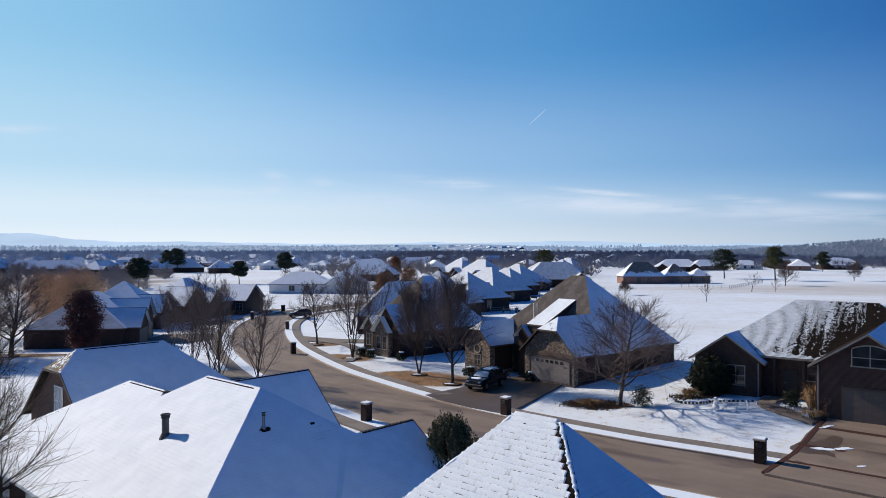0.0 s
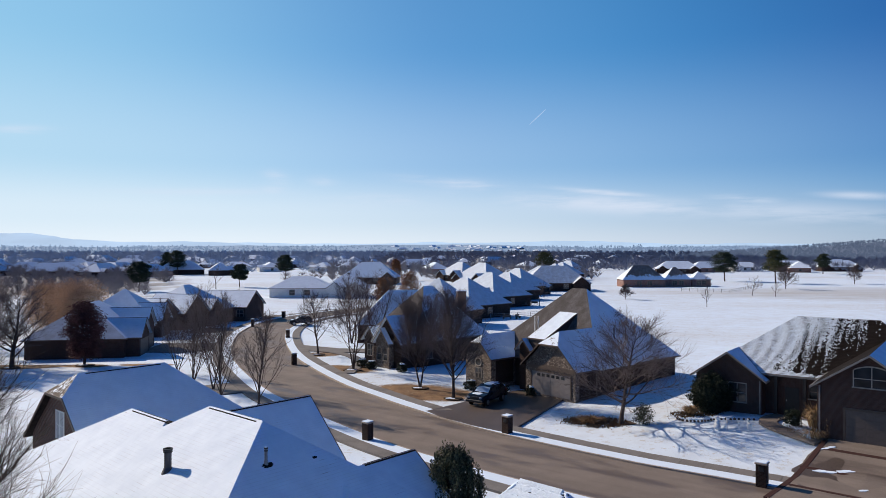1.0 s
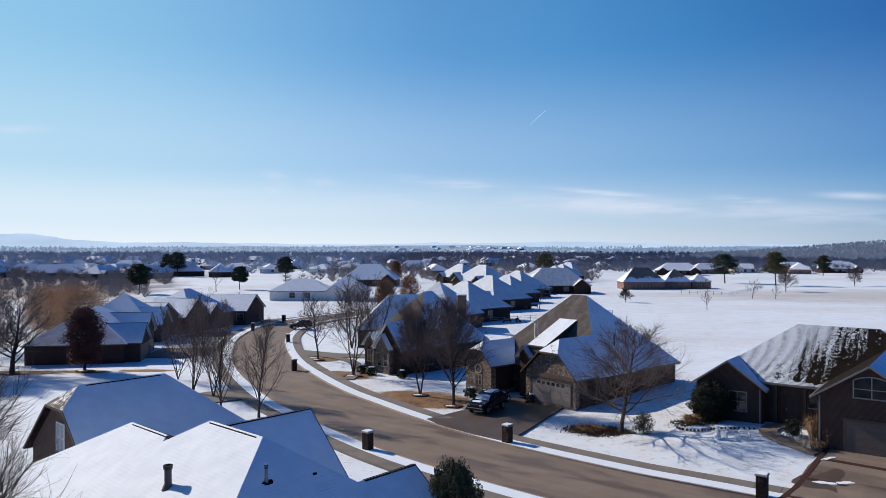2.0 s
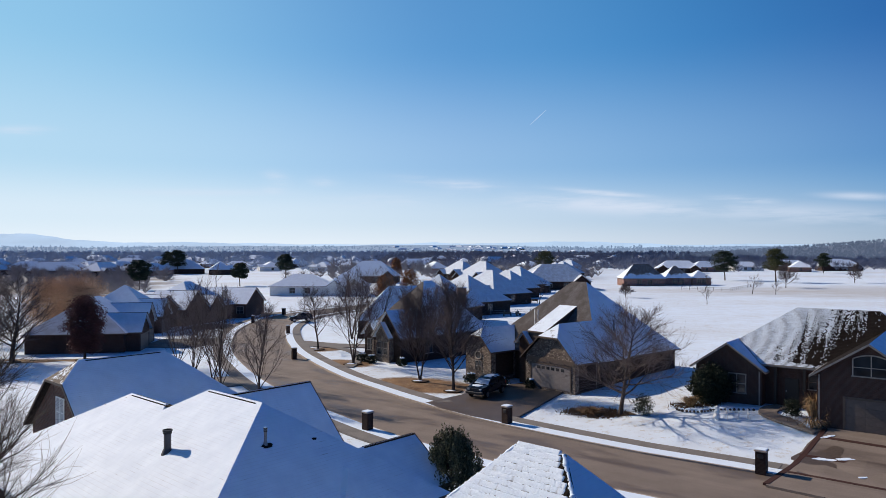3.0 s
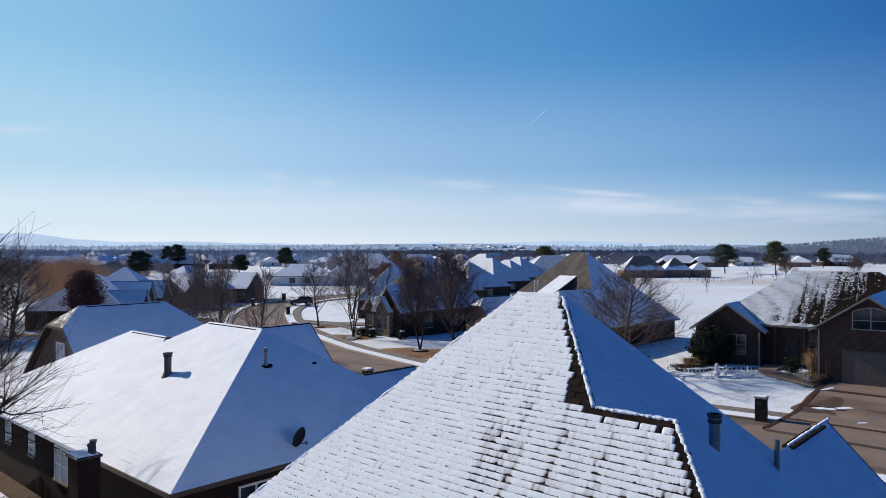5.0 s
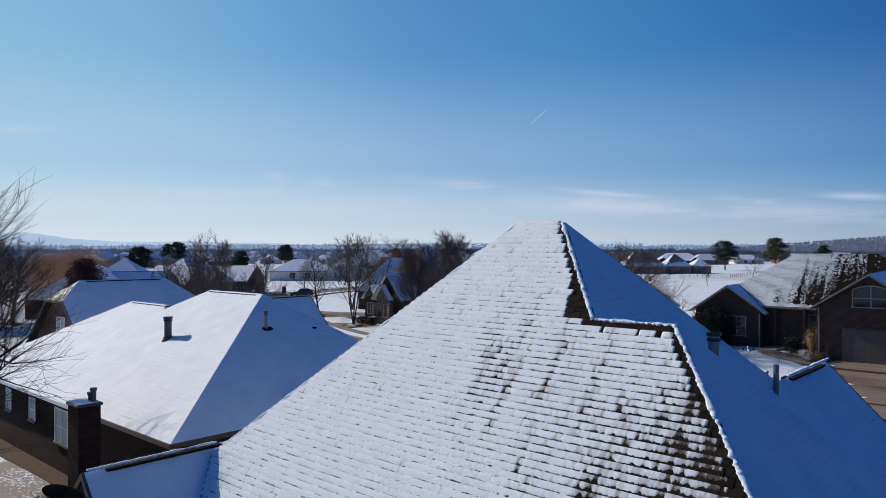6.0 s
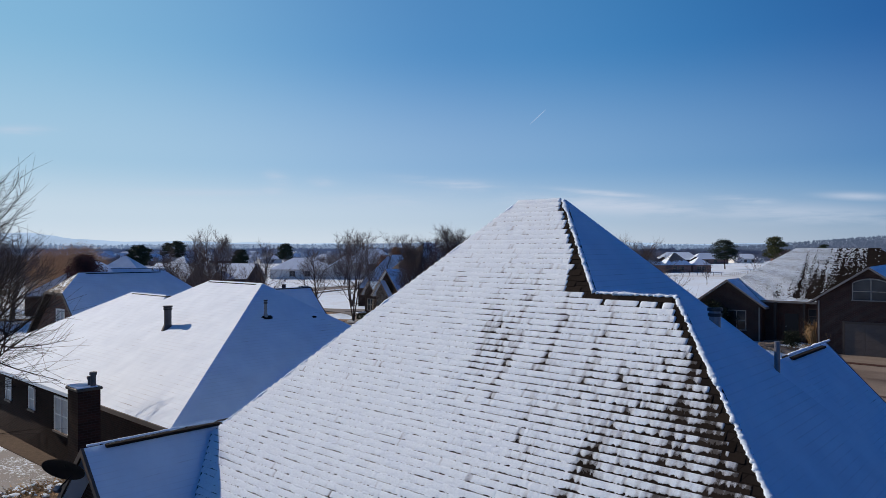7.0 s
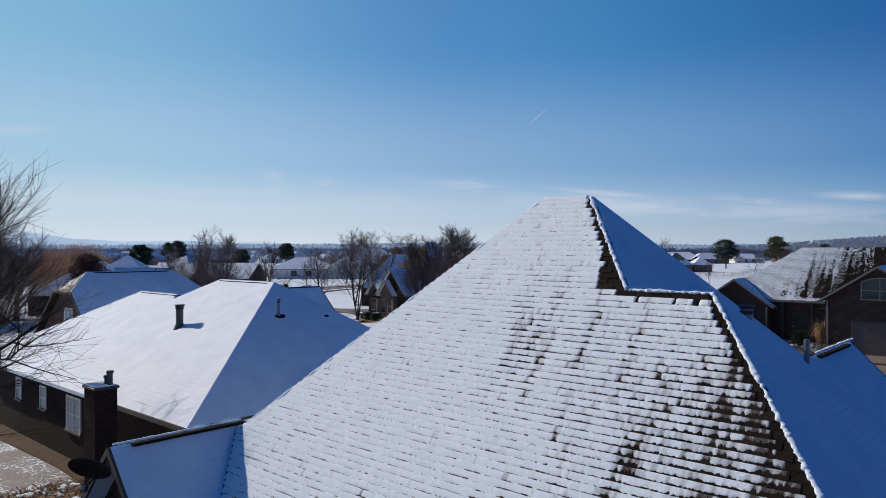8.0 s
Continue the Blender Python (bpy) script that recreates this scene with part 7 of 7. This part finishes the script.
def fence(label, pts, h, gap, material, rails=(0.45, 0.9)):
    root = thing("fence", label, "fence", (*pts[0], -0.45))
    line = []
    for p, q in zip(pts, pts[1:]):
        p, q = Vector(p), Vector(q)
        n = max(1, int((q - p).length / gap))
        line += [p.lerp(q, k / n) for k in range(n)]
    line.append(Vector(pts[-1]))
    o = Vector(pts[0])
    for p in line:
        d = p - o
        part("post", boxed(d.x - 0.06, d.y - 0.06, 0, d.x + 0.06, d.y + 0.06, h), material, root)
    for r in rails:
        vs, fs = [], []
        tube(vs, fs, [Vector((*(p - o), h * r)) for p in line], [0.035] * len(line), 4)
        raw("rail", vs, fs, material, root)


fence("pale rail fence along the snowy field", [(84, 250), (97, 240), (110, 258), (128, 284)], 1.2, 2.6, "metal")
fence("thin wire fence across the back yards", [(10, 150), (22, 157), (40, 168)], 1.2, 3.0, "metal", (0.3, 0.6, 0.95))


def yard_things():
    """Play frame, table and benches behind the row of houses."""
    f = thing("play_frame", "small wooden play frame in a snowy yard", "play frame", (33.5, 232, -0.45), 20)
    for x in (-0.9, 0.9):
        for y in (-0.8, 0.8):
            part("post", boxed(x - 0.07, y - 0.07, 0, x + 0.07, y + 0.07, 2.4), "trim_dark", f)
    part("platform", boxed(-1, -0.9, 1.2, 1, 0.9, 1.3), "trim_dark", f)
    bm = bmesh.new()
    v = [bm.verts.new(p) for p in ((-1.1, -1, 2.4), (1.1, -1, 2.4), (1.1, 1, 2.4), (-1.1, 1, 2.4), (-1.1, 0, 3.1), (1.1, 0, 3.1))]
    for q in ((0, 1, 5, 4), (2, 3, 4, 5), (0, 4, 3), (1, 2, 5), (3, 2, 1, 0)):
        bm.faces.new([v[k] for k in q])
    part("canopy", bm, "snow_cap", f, "snow-covered canopy")
    for x, y, t in ((21.0, 184, 30), (24.2, 189, -20), (13.5, 150.5, 10), (16, 152, 60)):
        b = thing("garden_bench", "dark wooden garden bench with snow on it", "bench", (x, y, -0.45), t, "benches in the back yards")
        part("seat", boxed(-0.9, -0.25, 0.42, 0.9, 0.25, 0.5), "trim_dark", b)
        part("backrest", boxed(-0.9, 0.2, 0.5, 0.9, 0.27, 0.95), "trim_dark", b)
        for x0 in (-0.8, 0.8):
            part("leg", boxed(x0 - 0.05, -0.22, 0, x0 + 0.05, 0.22, 0.42), "trim_dark", b)


yard_things()


def bed_edging(label, pts):
    """A row of small dark stones round a bed."""
    rng = random.Random(int(pts[0][0] * 10))
    root = thing("bed_edging", label, "edging", (*pts[0], G(*pts[0])), 0, "stone edgings of the beds")
    line = spline(pts, 10)
    o, run, last = line[0], 0.0, line[0]
    for p in line[1:]:
        run += (p - last).length
        last = p
        if run < 0.24:
            continue
        run = 0.0
        bm = bmesh.new()
        bmesh.ops.create_icosphere(bm, subdivisions=1, radius=1.0)
        w, h = rng.uniform(0.09, 0.14), rng.uniform(0.08, 0.13)
        for v in bm.verts:
            v.co = Vector((v.co.x * w, v.co.y * w, v.co.z * h)) * rng.uniform(0.85, 1.1)
        ob = part("stone", bm, "edge_stone", root)
        ob.location = (p.x - o.x, p.y - o.y, G(p.x, p.y) - G(o.x, o.y) + h * 0.5)


M["edge_stone"] = plain("dark_edging_stone", (0.09, 0.075, 0.065), 0.9, vary=0.4, scale=6)
bed_edging("low edging of dark stones round the snowy bed", [(18.6, 57.2), (19.0, 56.2), (20.2, 55.6), (21.5, 55.9), (22.6, 55.6), (24.3, 55.2)])
bed_edging("low edging of dark stones beside the path", [(25.0, 54.2), (25.1, 52.6), (25.6, 51.0), (26.6, 49.6)])


def garden_flag(x, y):
    root = thing("garden_flag", "small pale blue flag on a thin garden stake", "flag", (x, y, G(x, y)), 25)
    vs, fs = [], []
    tube(vs, fs, [Vector((0, 0, 0)), Vector((0, 0, 1.75)), Vector((0.34, 0, 1.75))], [0.014] * 3, 6)
    raw("stake", vs, fs, "metal_dark", root)
    bm = bmesh.new()
    cols = [[bm.verts.new((0.03 + 0.07 * c, 0.02 * math.sin(c * 1.3 + r), 1.72 - 0.14 * r)) for r in range(5)] for c in range(5)]
    for c in range(4):
        for r in range(4):
            bm.faces.new((cols[c][r], cols[c + 1][r], cols[c + 1][r + 1], cols[c][r + 1]))
    bmesh.ops.solidify(bm, geom=bm.faces[:], thickness=0.008)
    part("cloth", bm, "flag_blue", root)


M["flag_blue"] = plain("pale_blue_cloth", (0.3, 0.42, 0.55), 0.8, vary=0.15)
garden_flag(27.3, 50.6)


# ---------------------------------------------------------------- slabs of the pavement across the street
DRIVE_GAPS = ((22.5, 34, 28, 44), (-0.6, 5.0, 54.5, 62.5))


def pavement_slabs():
    """Concrete slabs with open joints, each a piece of the pavement."""
    rng = random.Random(12)
    walk_way = next(o for o in scene.objects if o.name.startswith("pavement"))
    out = [(p, (b - a).normalized()) for a, p, b in zip(STREET, STREET[1:], STREET[2:])]
    line, run = [], 0.0
    for (p, d), (q, _) in zip(out, out[1:]):
        steps = max(1, int((q - p).length / 0.05))
        for k in range(steps):
            run += (q - p).length / steps
            if run >= 1.52:
                run = 0.0
                c = p.lerp(q, k / steps)
                if -24 < c.x < 62 and c.y < 105:
                    line.append((c, d))
    w, l, h, b = 0.64, 0.745, 0.03, 0.012
    me = bpy.data.meshes.new("slab")
    lower = [(-l, -w, 0), (l, -w, 0), (l, w, 0), (-l, w, 0)]
    upper = [(-l + b, -w + b, h), (l - b, -w + b, h), (l - b, w - b, h), (-l + b, w - b, h)]
    me.from_pydata(lower + upper, [], [(4, 5, 6, 7)] + [(k, (k + 1) % 4, 4 + (k + 1) % 4, 4 + k) for k in range(4)])
    me.materials.append(M["slab"])
    for c, d in line:
        n = Vector((d.y, -d.x))
        q = c + n * (HALF_ROAD + 2.0)
        if any(x0 < q.x < x1 and y0 < q.y < y1 for x0, x1, y0, y1 in DRIVE_GAPS):
            continue
        ob = new("slab", me)
        ob.parent = walk_way
        ob.matrix_basis = pose(q.x, q.y, G(q.x, q.y) + 0.136 + rng.uniform(-0.004, 0.004), rng.uniform(-0.3, 0.3), rng.uniform(-0.3, 0.3), math.degrees(math.atan2(d.y, d.x)))


def slab_mat():
    k = Mat("grey_pavement_slab", 0.85)
    tone = k.ramp(k.random(), (0.0, (0.145, 0.138, 0.132)), (1.0, (0.2, 0.192, 0.184)))
    k.bump(k.noise(18, 3), 0.2, 0.01)
    return k.colour(k.mix(0.5, tone, k.ramp(k.mix(0.5, k.noise(0.9, 4), k.noise(14, 4)), (0.3, 0.6), (0.7, 1.2)), "MULTIPLY"))


M["slab"] = slab_mat()
pavement_slabs()
